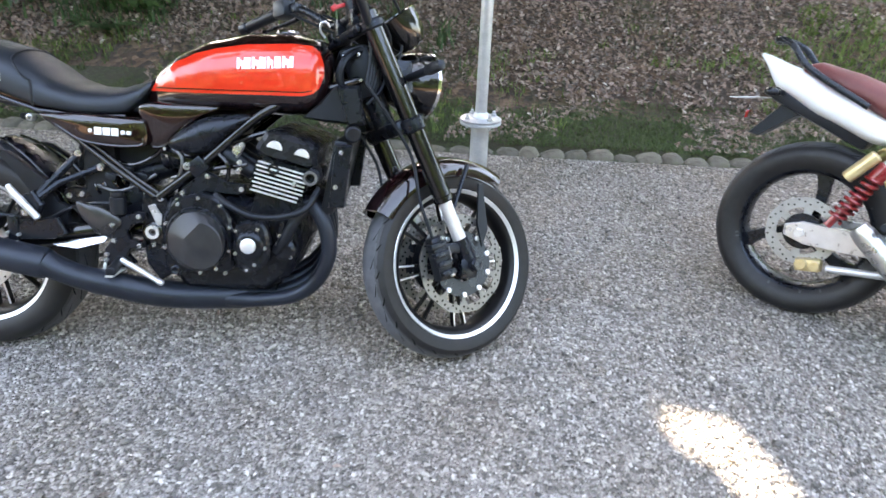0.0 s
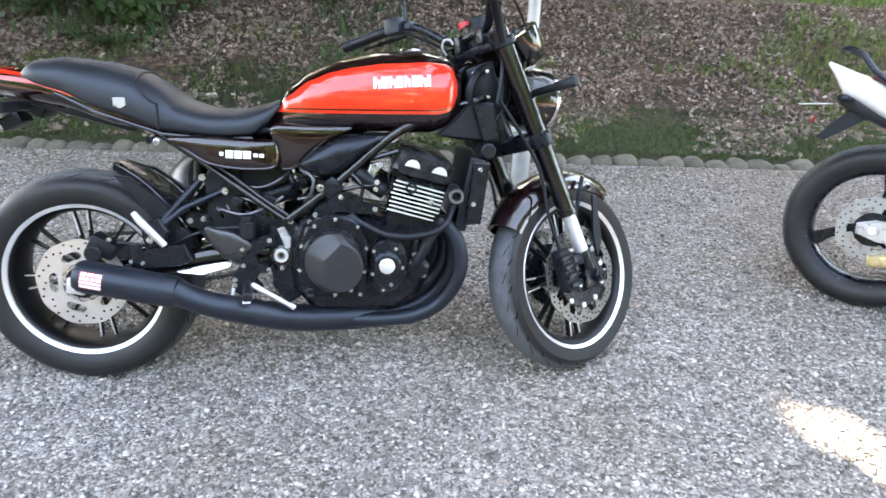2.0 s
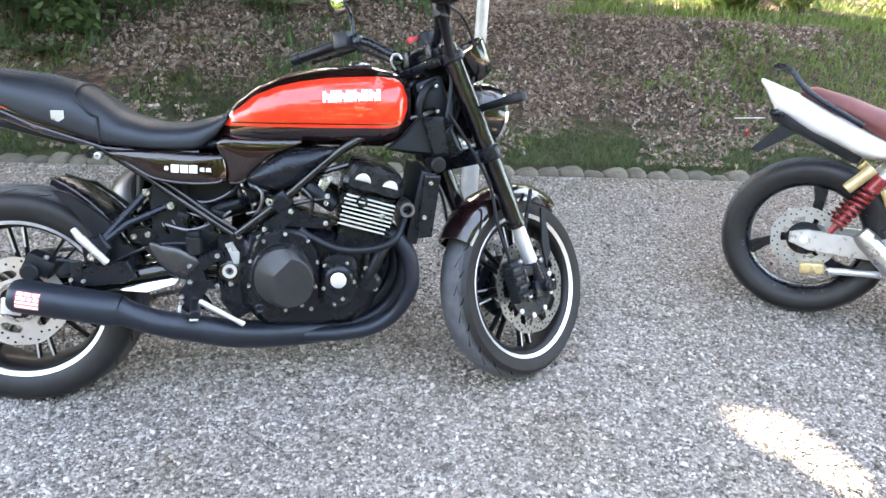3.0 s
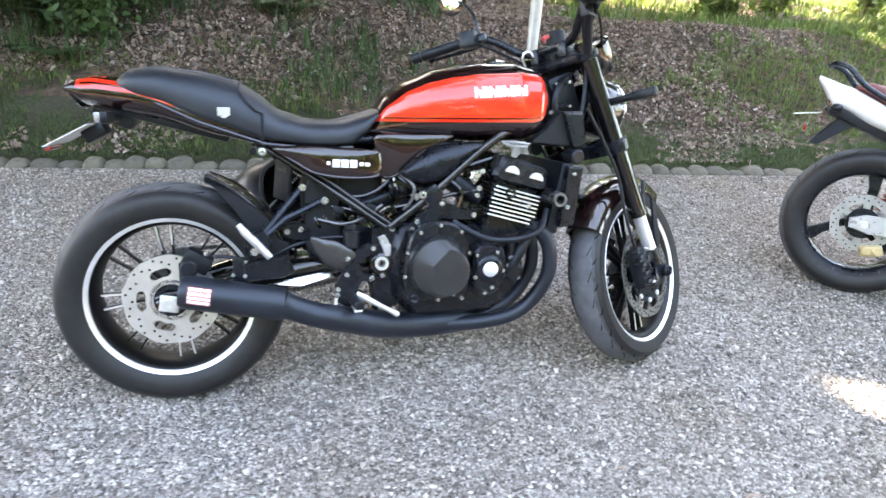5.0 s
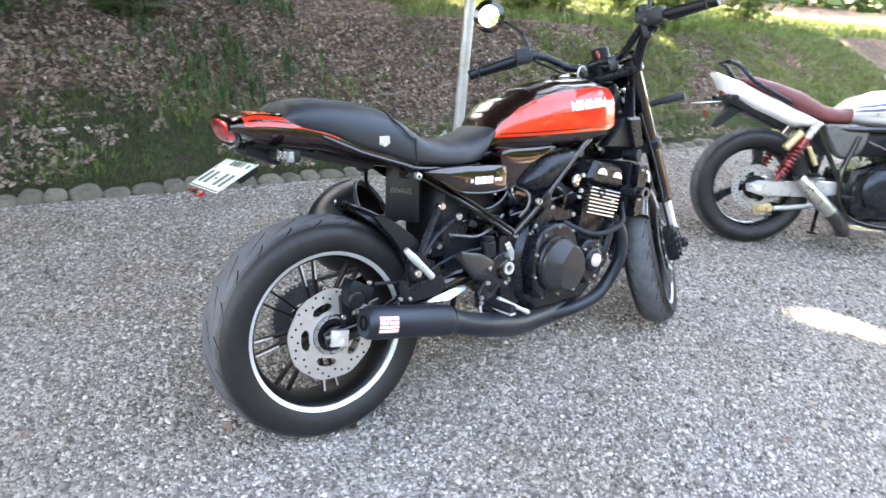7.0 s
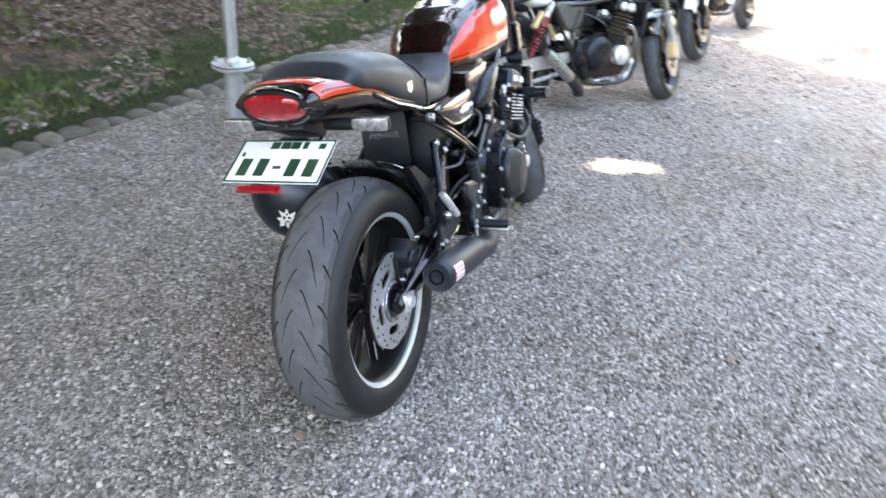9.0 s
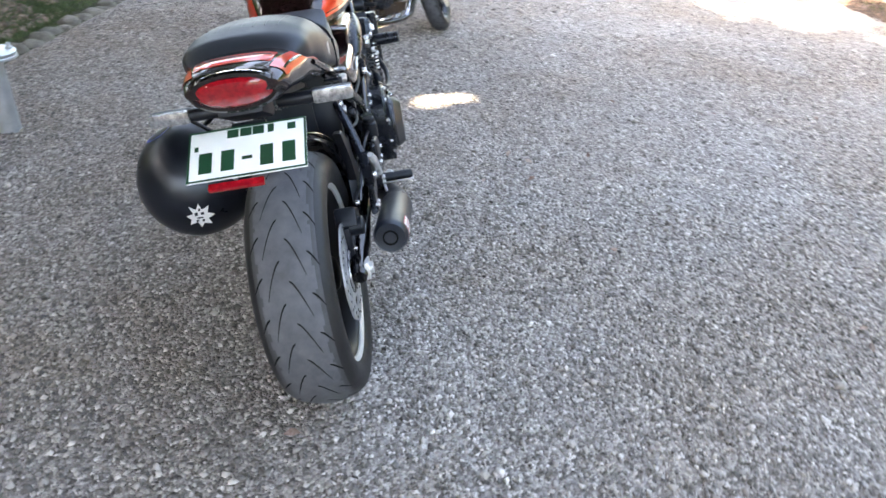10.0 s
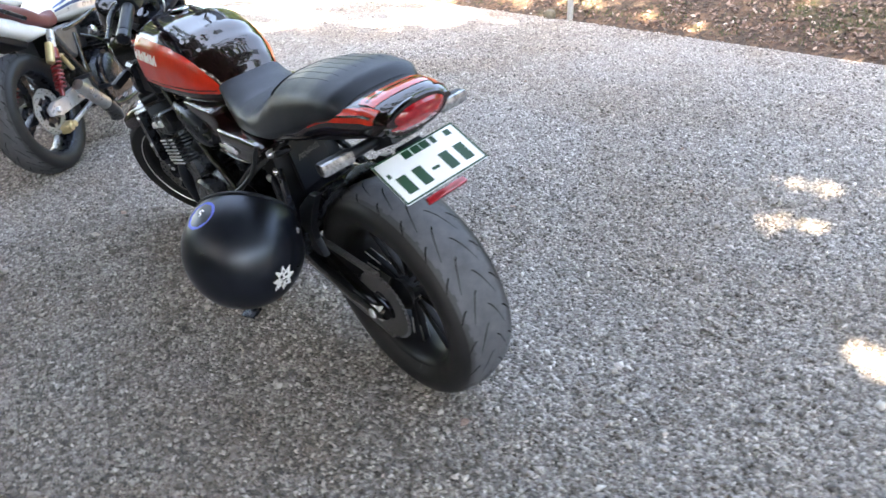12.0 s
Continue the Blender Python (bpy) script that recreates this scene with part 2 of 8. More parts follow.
# gravel bed: small chips between the loose stones
m, nt, b = material("gravel_bed")
v = coords(nt)
vor = node(nt, "ShaderNodeTexVoronoi", Scale=110.0)
nt.links.new(v, vor.inputs["Vector"])
vor2 = node(nt, "ShaderNodeTexVoronoi", Scale=62.0)
nt.links.new(v, vor2.inputs["Vector"])
sep = nt.nodes.new("ShaderNodeSeparateColor")
nt.links.new(vor.outputs["Color"], sep.inputs["Color"])
sep2 = nt.nodes.new("ShaderNodeSeparateColor")
nt.links.new(vor2.outputs["Color"], sep2.inputs["Color"])
stops = [(0.0, (0.085, 0.078, 0.073)), (0.35, (0.190, 0.175, 0.165)), (0.65, (0.31, 0.288, 0.273)), (0.88, (0.44, 0.415, 0.397)), (1.0, (0.62, 0.595, 0.57))]
col = blend(nt, 0.35, ramp(nt, sep.outputs[0], stops), ramp(nt, sep2.outputs[0], stops))
col = blend(nt, ramp(nt, noise_of(nt, v, 0.8, 4, 0.65), [(0.40, (0, 0, 0)), (0.66, (0.9, 0.9, 0.9))]), col, (0.87, 0.790, 0.71), "MULTIPLY")
col = soiled(nt, v, col)
nt.links.new(col, b.inputs["Base Color"])
b.inputs["Roughness"].default_value = 0.9
h = nt.nodes.new("ShaderNodeMath")
h.operation = "ADD"
nt.links.new(vor.outputs["Distance"], h.inputs[0])
nt.links.new(vor2.outputs["Distance"], h.inputs[1])
bump(nt, b, h.outputs[0], 0.9, -0.012)
GRAVEL_BED = m

# forest floor: dark soil, old leaves, moss patches
m, nt, b = material("forest_floor")
v = coords(nt)
vor = node(nt, "ShaderNodeTexVoronoi", Scale=26.0, Randomness=1.0)
nt.links.new(v, vor.inputs["Vector"])
sep = nt.nodes.new("ShaderNodeSeparateColor")
nt.links.new(vor.outputs["Color"], sep.inputs["Color"])
leafy = ramp(nt, sep.outputs[0], [(0.0, (0.022, 0.014, 0.010)), (0.4, (0.065, 0.035, 0.022)), (0.75, (0.13, 0.070, 0.042)), (1.0, (0.22, 0.14, 0.09))])
soil = ramp(nt, noise_of(nt, v, 35, 5), [(0.3, (0.020, 0.015, 0.011)), (0.7, (0.075, 0.050, 0.034))])
col = blend(nt, ramp(nt, noise_of(nt, v, 2.3, 4), [(0.35, (0.2, 0.2, 0.2)), (0.6, (0.8, 0.8, 0.8))]), soil, leafy)
moss = ramp(nt, noise_of(nt, v, 60, 4), [(0.3, (0.018, 0.030, 0.008)), (0.7, (0.060, 0.085, 0.020))])
col = blend(nt, ramp(nt, noise_of(nt, v, 1.1, 5, 0.65), [(0.56, (0, 0, 0)), (0.70, (0.6, 0.6, 0.6))]), col, moss)
nt.links.new(col, b.inputs["Base Color"])
b.inputs["Roughness"].default_value = 0.95
bump(nt, b, blend(nt, 0.5, vor.outputs["Distance"], noise_of(nt, v, 90, 5)), 1.0, 0.03)
FOREST_FLOOR = m

# moss bank just behind the kerb
m, nt, b = material("moss_bank")
v = coords(nt)
col = ramp(nt, noise_of(nt, v, 45, 6, 0.7), [(0.25, (0.012, 0.012, 0.007)), (0.5, (0.030, 0.040, 0.012)), (0.75, (0.075, 0.095, 0.022))])
col = blend(nt, ramp(nt, noise_of(nt, v, 2.6, 4), [(0.42, (0, 0, 0)), (0.62, (0.8, 0.8, 0.8))]), col, (0.045, 0.032, 0.022))
nt.links.new(col, b.inputs["Base Color"])
b.inputs["Roughness"].default_value = 0.95
bump(nt, b, noise_of(nt, v, 120, 6, 0.7), 1.0, 0.02)
MOSS = m

# kerb stones and the concrete foot
m, nt, b = material("kerb_stone")
v = coords(nt)
info = nt.nodes.new("ShaderNodeObjectInfo")
col = ramp(nt, noise_of(nt, v, 14, 5), [(0.3, (0.10, 0.088, 0.068)), (0.55, (0.18, 0.162, 0.132)), (0.8, (0.26, 0.24, 0.205))])
col = blend(nt, ramp(nt, noise_of(nt, v, 7, 4), [(0.5, (0, 0, 0)), (0.68, (0.7, 0.7, 0.7))]), col, (0.07, 0.085, 0.030))
col = blend(nt, 1.0, col, ramp(nt, info.outputs["Random"], [(0.0, (0.55, 0.55, 0.53)), (1.0, (0.95, 0.92, 0.88))]), "MULTIPLY")
nt.links.new(col, b.inputs["Base Color"])
b.inputs["Roughness"].default_value = 0.85
bump(nt, b, noise_of(nt, v, 55, 6, 0.7), 0.7, 0.01)
KERB = m


# ---- shapes ----
class Geo:
    """Vertices and faces of one part while it is built."""

    def __init__(self):
        self.v, self.f, self.m = [], [], []

    def add(self, verts, faces, slot=0):
        n = len(self.v)
        self.v += [Vector(p) for p in verts]
        self.f += [tuple(i + n for i in f) for f in faces]
        self.m += [slot] * len(faces)
        return self

    def __add__(self, other):
        g = Geo()
        for part_of in (self, other):
            n = len(g.v)
            g.v += [p.copy() for p in part_of.v]
            g.f += [tuple(i + n for i in f) for f in part_of.f]
            g.m += part_of.m
        return g

    def moved(self, m):
        self.v = [m @ p for p in self.v]
        return self


def V(x, y, z):
    return Vector((x, y, z))


def rings(loops, closed=False, caps=True, slot=0):
    g, k = Geo(), len(loops[0])
    faces = []
    n = len(loops)
    for i in range(n if closed else n - 1):
        a, c = i * k, ((i + 1) % n) * k
        faces += [(a + j, a + (j + 1) % k, c + (j + 1) % k, c + j) for j in range(k)]
    if caps and not closed:
        faces += [tuple(reversed(range(k))), tuple(range((n - 1) * k, n * k))]
    return g.add([p for l in loops for p in l], faces, slot)


def frame_of(d):
    d = d.normalized()
    a = Vector((0, 0, 1)) if abs(d.z) < 0.9 else Vector((0, 1, 0))
    u = a.cross(d).normalized()
    return u, d.cross(u)


def tube(path, r, n=12, caps=True):
    """A round bar along a path; r is one radius or one for each point."""
    path = [Vector(p) for p in path]
    rad = r if isinstance(r, (list, tuple)) else [r] * len(path)
    d0 = path[1] - path[0]
    u, w = frame_of(d0)
    loops = []
    for i, p in enumerate(path):
        d = (path[min(i + 1, len(path) - 1)] - path[max(i - 1, 0)]).normalized()
        u = (u - d * u.dot(d)).normalized()
        w = d.cross(u)
        loops.append([p + (u * math.cos(a) + w * math.sin(a)) * rad[i] for a in (math.tau * j / n for j in range(n))])
    return rings(loops, caps=caps)


def curve(points, steps=6):
    """A smooth line through the points."""
    p = [Vector(q) for q in points]
    p = [p[0] * 2 - p[1]] + p + [p[-1] * 2 - p[-2]]
    out = []
    for i in range(1, len(p) - 2):
        for s in range(steps):
            t = s / steps
            a, b_, c, d = p[i - 1:i + 3]
            out.append(0.5 * (2 * b_ + (c - a) * t + (2 * a - 5 * b_ + 4 * c - d) * t * t + (3 * b_ - a - 3 * c + d) * t ** 3))
    return out + [p[-2]]


def lathe(profile, origin, axis, n=32, closed=False, slot=0):
    """Turns (radius, height) pairs round an axis."""
    origin, axis = Vector(origin), Vector(axis).normalized()
    u, w = frame_of(axis)
    loops = [[origin + axis * h + (u * math.cos(a) + w * math.sin(a)) * r for a in (math.tau * j / n for j in range(n))] for r, h in profile]
    return rings(loops, closed=closed, caps=not closed, slot=slot)


def cyl(a, b_, r, r2=None, n=20, bev=None):
    a, b_ = Vector(a), Vector(b_)
    r2 = r if r2 is None else r2
    h = (b_ - a).length
    e = min(r, r2, h) * 0.18 if bev is None else bev
    return lathe([(r - e, 0), (r, e), (r2, h - e), (r2 - e, h)], a, b_ - a, n)


def box(c, size, bev=0.004, rot=(0, 0, 0)):
    bm = bmesh.new()
    bmesh.ops.create_cube(bm, size=1)
    for p in bm.verts:
        p.co = Vector((p.co.x * size[0], p.co.y * size[1], p.co.z * size[2]))
    bmesh.ops.bevel(bm, geom=bm.edges[:], offset=min(bev, min(size) * 0.45), segments=2, affect="EDGES", profile=0.6)
    m = Matrix.Translation(c) @ Euler([radians(q) for q in rot]).to_matrix().to_4x4()
    bm.verts.index_update()
    g = Geo().add([m @ p.co for p in bm.verts], [tuple(p.index for p in f.verts) for f in bm.faces])
    bm.free()
    return g


def prism(poly, y0, y1, bev=0.004):
    """A flat plate of the outline poly (x, z) between y0 and y1, with rounded rims."""
    cx, cz = sum(p[0] for p in poly) / len(poly), sum(p[1] for p in poly) / len(poly)

    def ring(y, inset):
        out = []
        for x, z in poly:
            d = math.hypot(x - cx, z - cz) or 1
            out.append(V(x + (cx - x) / d * inset, y, z + (cz - z) / d * inset))
        return out
    s = 1 if y1 > y0 else -1
    return rings([ring(y0, bev), ring(y0 + s * bev, 0), ring(y1 - s * bev, 0), ring(y1, bev)])


def smooth_poly(points, steps=5):
    """A closed smooth outline through (x, z) points."""
    n, out = len(points), []
    for i in range(n):
        a, b_, c, d = (Vector((*points[(i + k) % n], 0)) for k in (-1, 0, 1, 2))
        for s in range(steps):
            t = s / steps
            q = 0.5 * (2 * b_ + (c - a) * t + (2 * a - 5 * b_ + 4 * c - d) * t * t + (3 * b_ - a - 3 * c + d) * t ** 3)
            out.append((q.x, q.y))
    return out


def disc_poly(cx, cz, r, n=32):
    return [(cx + r * math.cos(math.tau * i / n), cz + r * math.sin(math.tau * i / n)) for i in range(n)]


def interp(x, table):
    """Smooth value from (x, value) pairs."""
    if x <= table[0][0]:
        return table[0][1]
    for (x0, a), (x1, c) in zip(table, table[1:]):
        if x <= x1:
            t = (x - x0) / (x1 - x0)
            return a + (c - a) * (t * t * (3 - 2 * t) * 0.35 + t * 0.65)
    return table[-1][1]


def superloop(x, zc, hw, hu, hd, n=36, p=2.6, tilt=0.0):
    """A rounded-box loop across the bike: half width, height above and below its middle."""
    out = []
    for j in range(n):
        a = math.tau * j / n
        c, s = math.cos(a), math.sin(a)
        y = hw * math.copysign(abs(c) ** (2 / p), c)
        h = (hu if s > 0 else hd) * math.copysign(abs(s) ** (2 / p), s)
        out.append(V(x + tilt * h, y, zc + h))
    return out


def ball(c, r, n=24, m=14, scale=(1, 1, 1)):
    c = Vector(c)
    loops = []
    for i in range(1, m):
        t = math.pi * i / m
        loops.append([c + V(r * math.sin(t) * math.cos(a) * scale[0], r * math.sin(t) * math.sin(a) * scale[1], r * math.cos(t) * scale[2]) for a in (math.tau * j / n for j in range(n))])
    return rings(loops)


def coil(a, b_, r, wire, turns, n=8):
    a, b_ = Vector(a), Vector(b_)
    u, w = frame_of(b_ - a)
    k = int(turns * 14)
    return tube([a.lerp(b_, i / k) + (u * math.cos(i / 14 * math.tau) + w * math.sin(i / 14 * math.tau)) * r for i in range(k + 1)], wire, n)


def part(name, geo, mats, parent=None, label="", smooth=38, mirror=False):
    """Links a Geo as one mesh object under a thing or a part."""
    me = bpy.data.meshes.new(name)
    me.from_pydata(geo.v, [], geo.f)
    mats = mats if isinstance(mats, (list, tuple)) else [mats]
    for mt in mats:
        me.materials.append(mt)
    me.polygons.foreach_set("material_index", geo.m)
    bm = bmesh.new()
    bm.from_mesh(me)
    bmesh.ops.recalc_face_normals(bm, faces=bm.faces)
    bm.to_mesh(me)
    bm.free()
    me.polygons.foreach_set("use_smooth", [True] * len(me.polygons))
    me.set_sharp_from_angle(angle=radians(smooth))
    ob = new(name, me)
    if parent:
        ob.parent = parent
    if label:
        tagged(ob, label)
    return ob


def thing(name, m, label, category, group="", kind=""):
    """An Empty at a thing's base, which parents its parts."""
    ob = new(name)
    ob.empty_display_size = 0.1
    ob.matrix_basis = m
    return tagged(ob, label, category, group, kind)


def stuff_mesh(name, verts, faces, mat_, label, category="", parent=None):
    me = bpy.data.meshes.new(name)
    me.vertices.add(len(verts))
    me.vertices.foreach_set("co", np.asarray(verts, dtype=np.float32).ravel())
    k = faces.shape[1]
    me.loops.add(faces.size)
    me.loops.foreach_set("vertex_index", faces.astype(np.int32).ravel())
    me.polygons.add(len(faces))
    me.polygons.foreach_set("loop_start", np.arange(0, faces.size, k, dtype=np.int32))
    me.update(calc_edges=True)
    me.materials.append(mat_)
    ob = new(name, me)
    if parent:
        ob.parent = parent
    return tagged(ob, label, category, kind="stuff")


# ---- the ground: gravel drive between two leafy banks ----
def kerb_y(x):
    return 4.23 - 0.005 * x


FAR_EDGE = -2.62


def height(x, y):
    """The ground's height: flat drive, a bank rising behind the kerb, a bank on the far side."""
    d = y - kerb_y(x) - 0.10
    wob = 0.03 * noise.noise(Vector((x * 0.9, y * 0.9, 0)))
    if d > 0:
        left = max(0, min(1, (0.5 - x) / 1.8))
        low = min(d, 0.75) * 0.09 + max(0.0, min(d - 0.75, 1.5)) * 0.45 + max(0.0, min(d - 2.25, 6)) * 0.015
        high = min(d, 0.5) * 0.37 + max(0.0, min(d - 0.5, 1.75)) * 0.43 + max(0.0, min(d - 2.25, 6)) * 0.175
        steep = low + (high - low) * left
        far = max(0.0, d - 12) * 0.05
        return 0.035 + steep + min(far, 4) + min(1, d) * wob * 2.2
    e = FAR_EDGE + 0.02 * x - y
    if e > 0:
        return min(e, 1.5) * 0.40 + max(0, min(e - 1.5, 40)) * 0.02 + min(1, e) * wob * 2
    return 0.004 * noise.noise(Vector((x * 0.8, y * 0.8, 3)))


xs = [-400, -160, -70, -35, -18, -12] + [-9 + 0.25 * i for i in range(85)] + [13, 15, 18, 24, 35, 70, 160, 400]
lower = [-400, -150, -60, -30, -15, -9, -7] + [-5.5 + 0.25 * i for i in range(13)]
upper = [0.0, 0.05, 0.1, 0.16, 0.25, 0.4, 0.55] + [0.7 + 0.2 * i for i in range(36)] + [8.5, 10, 12, 15, 20, 30, 60, 150, 400]
gv, gm = [], []
rows_y = [("low", q) for q in lower] + [("mid", q) for q in (0.0, 0.12, 0.3, 0.5, 0.7, 0.85, 1.0)] + [("up", q) for q in upper[1:]]
for kind_, q in rows_y:
    for x in xs:
        lo, hi = FAR_EDGE + 0.02 * max(-40, min(40, x)), kerb_y(max(-40, min(40, x)))
        y = lo + (q + 2.5) if kind_ == "low" else lo + (hi - lo) * q if kind_ == "mid" else hi + q
        gv.append(V(x, y, height(max(-40, min(40, x)), y)))
ground_geo = Geo()
nx = len(xs)
for j in range(len(rows_y) - 1):
    for i in range(nx - 1):
        k0, q0 = rows_y[j]
        k1, q1 = rows_y[j + 1]
        slot = 0 if k0 == "mid" and k1 == "mid" else 2 if k1 == "up" and q1 <= 0.75 and k0 != "low" else 1
        ground_geo.f.append((j * nx + i, j * nx + i + 1, (j + 1) * nx + i + 1, (j + 1) * nx + i))
        ground_geo.m.append(slot)
ground_geo.v = gv
ground = part("ground", ground_geo, [GRAVEL_BED, FOREST_FLOOR, MOSS])
tagged(ground, "grey gravel drive between two leaf-covered earth banks", "ground", kind="structure")


# ---- light through the wood: crowns with gaps that let the sun down to the drive ----
rng = np.random.default_rng(7)
GAPS = [  # x, y, half length along, half width, turn of each sun fleck on the drive
    (0.89, 1.75, 0.13, 0.075, -48), (0.79, 1.87, 0.075, 0.052, -45), (0.65, 2.13, 0.03, 0.012, -60), (-1.65, 2.89, 0.10, 0.03, 20), (-1.37, -0.09, 0.12, 0.09, 10), (-1.60, -0.18, 0.05, 0.028, 0), (0.98, 1.58, 0.05, 0.028, -62),
    (-1.48, 0.33, 0.095, 0.052, 30), (-1.45, 0.50, 0.04, 0.015, 0), (-2.11, 1.02, 0.09, 0.08, 0), (-1.61, 1.04, 0.02, 0.01, 0), (1.15, -2.75, 0.16, 0.06, 10), (1.75, -2.85, 0.12, 0.05, 0), (-0.35, -2.62, 0.12, 0.03, 0)]
SHEER = TO_SUN / TO_SUN.z


def lit(x, y, more=0.0):
    """Whether the sun reaches this spot of the drive."""
    edge = 0.45 * noise.noise(Vector((x * 1.5, y * 1.5, 7))) + 0.25 * noise.noise(Vector((x * 5, y * 5, 2)))
    if y < 1.2 and x > 2.75 + max(0, y + 2.2) * 0.72 + edge and noise.noise(Vector((x * 0.9, y * 1.9, 5))) + 0.35 * noise.noise(Vector((x * 2.6, y * 4.4, 8))) > 0.02 - 0.09 * max(0, x - 3.6):
        return True
    more = more + 0.05 * noise.noise(Vector((x * 9, y * 9, 3)))
    for cx, cy, la, lb, turn in GAPS:
        a = radians(turn)
        dx, dy = x - cx, y - cy
        u, w = dx * math.cos(a) + dy * math.sin(a), -dx * math.sin(a) + dy * math.cos(a)
        if (u / (la + more)) ** 2 + (w / (lb + more)) ** 2 < 1:
            return True
    return False


def leaf_cards(centres, size, spread=0.5, seed=3, up=None):
    """Pointed, folded leaves at the centres: six corners, four triangles each."""
    r = np.random.default_rng(seed)
    n = len(centres)
    d = r.normal(size=(n, 3))
    if up is not None:
        d = d * spread + np.array(up)
    d /= np.linalg.norm(d, axis=1)[:, None]
    e = np.cross(d, r.normal(size=(n, 3)))
    e /= np.linalg.norm(e, axis=1)[:, None]
    w = np.cross(d, e)
    s = (size * r.uniform(0.6, 1.35, n))[:, None]
    c = np.asarray(centres)
    fold = r.uniform(0.05, 0.35, n)[:, None]
    pts = np.stack([c - e * s, c - e * s * 0.2 + w * s * 0.5 + d * s * fold, c + e * s * 0.45 + w * s * 0.36 + d * s * fold, c + e * s, c + e * s * 0.45 - w * s * 0.36 + d * s * fold, c - e * s * 0.2 - w * s * 0.5 + d * s * fold], axis=1).reshape(-1, 3)
    base = (np.arange(n) * 6)[:, None]
    tri = np.concatenate([base + np.array([[0, 1, 5]]), base + np.array([[1, 2, 5]]), base + np.array([[2, 4, 5]]), base + np.array([[2, 3, 4]])], axis=0)
    return pts, tri


def crown_leaves(crown_c, crown_r, leaves, seed, gaps, clump=-0.22):
    r = np.random.default_rng(seed)
    q = r.normal(size=(leaves * 3, 3))
    q /= np.linalg.norm(q, axis=1)[:, None]
    q *= (r.uniform(0, 1, len(q)) ** 0.45)[:, None]
    c = q * np.array(crown_r) + np.array(crown_c)
    keep = np.array([noise.noise(Vector(p) * (0.8 if clump < -0.1 else 1.7)) > clump for p in c])
    if gaps:
        keep &= np.array([not lit(p[0] - SHEER.x * p[2], p[1] - SHEER.y * p[2], 0.09) for p in c])
    return c[keep][:leaves]


def tree(x, y, trunk_r, tall, crown_c, crown_r, leaves, label, seed, size=0.11, gaps=True, clump=-0.22):
    """Tapered trunk with limbs, and a crown of many leaves (a count, or their places)."""
    r = np.random.default_rng(seed)
    z0 = height(x, y) - 0.1
    root = thing("tree", Matrix.Translation((x, y, z0)), label, "tree", "trees of the wood")
    top = Vector(crown_c) - Vector((x, y, z0))
    lean = [Vector((0, 0, 0)), Vector((top.x * 0.08, top.y * 0.08, tall * 0.3)), Vector((top.x * 0.35, top.y * 0.35, tall * 0.65)), Vector((top.x * 0.8, top.y * 0.8, tall))]
    path = curve(lean, 6)
    part("trunk", tube(path, [trunk_r * (1.35 if i == 0 else 1 - 0.75 * i / len(path)) for i in range(len(path))], 12), BARK, root)
    for k in range(6):
        a = path[8 + k]
        end = top + Vector((r.uniform(-1, 1) * crown_r[0] * 0.7, r.uniform(-1, 1) * crown_r[1] * 0.7, r.uniform(-0.5, 0.7) * crown_r[2]))
        mid = a.lerp(end, 0.5) + Vector((0, 0, 0.4))
        line = [p + Vector((x, y, z0)) for p in curve([a, mid, end], 5)]
        if any(lit(p.x - SHEER.x * p.z, p.y - SHEER.y * p.z, 0.06) for p in line):
            continue
        part("limb", tube(curve([a, mid, end], 5), [trunk_r * 0.42 * (1 - 0.085 * i) for i in range(11)], 8), BARK, root)
    c = crown_leaves(crown_c, crown_r, leaves, seed, gaps, clump) if isinstance(leaves, int) else leaves
    pts, tri = leaf_cards(c - np.array((x, y, z0)), size, seed=seed)
    ob = stuff_mesh("crown", pts, tri, CANOPY, "", "", root)
    for key in ("kind", "label"):
        if key in ob:
            del ob[key]
    return root


def over(x, y, z):
    """The spot at height z whose sun shadow falls on (x, y)."""
    return (x + SHEER.x * z, y + SHEER.y * z, z)


# crowns above the bank that shade the drive
CROWNS = [(-0.4, -3.4, 9.5, 3.0, 1.2), (-1.0, 6.6, 8.5, 3.0, 2.0), (-4.5, 6.6, 8.5, 2.6, 2.0), (3.0, 6.6, 8.5, 2.6, 1.6), (-1.2, 1.2, 7.5, 3.0, 2.6), (1.6, 2.0, 8.0, 2.6, 2.4), (-4.0, 2.4, 7.8, 3.0, 2.8), (-0.4, -1.2, 9.0, 3.2, 2.2), (2.6, 4.2, 7.0, 2.8, 2.6), (-3.6, -0.6, 9.0, 2.6, 2.4),
          (-1.0, 4.6, 6.5, 3.2, 2.4), (2.3, -1.0, 9.5, 1.6, 2.0), (-5.6, 4.8, 6.8, 3.0, 2.6), (5.2, 4.6, 7.5, 2.4, 2.4), (-6.4, 1.0, 8.2, 2.4, 2.6), (8.2, 3.2, 7.5, 2.4, 1.8), (9.0, 6.0, 8.0, 2.6, 2.0)]
crown_pts = [crown_leaves(over(gx, gy, z), (rx, ry, 0.9), 2600, 20 + i, True) for i, (gx, gy, z, rx, ry) in enumerate(CROWNS)]
CELL = 0.11
shade = np.zeros((180, 150), int)                      # leaves over each cell of the drive and bank
for c in crown_pts:
    i_, j_ = np.floor((c[:, 0] - SHEER.x * c[:, 2] + 8.0) / CELL).astype(int), np.floor((c[:, 1] - SHEER.y * c[:, 2] + 8.6) / CELL).astype(int)
    ok = (i_ >= 0) & (i_ < 180) & (j_ >= 0) & (j_ < 150)
    np.add.at(shade, (i_[ok], j_[ok]), 1)
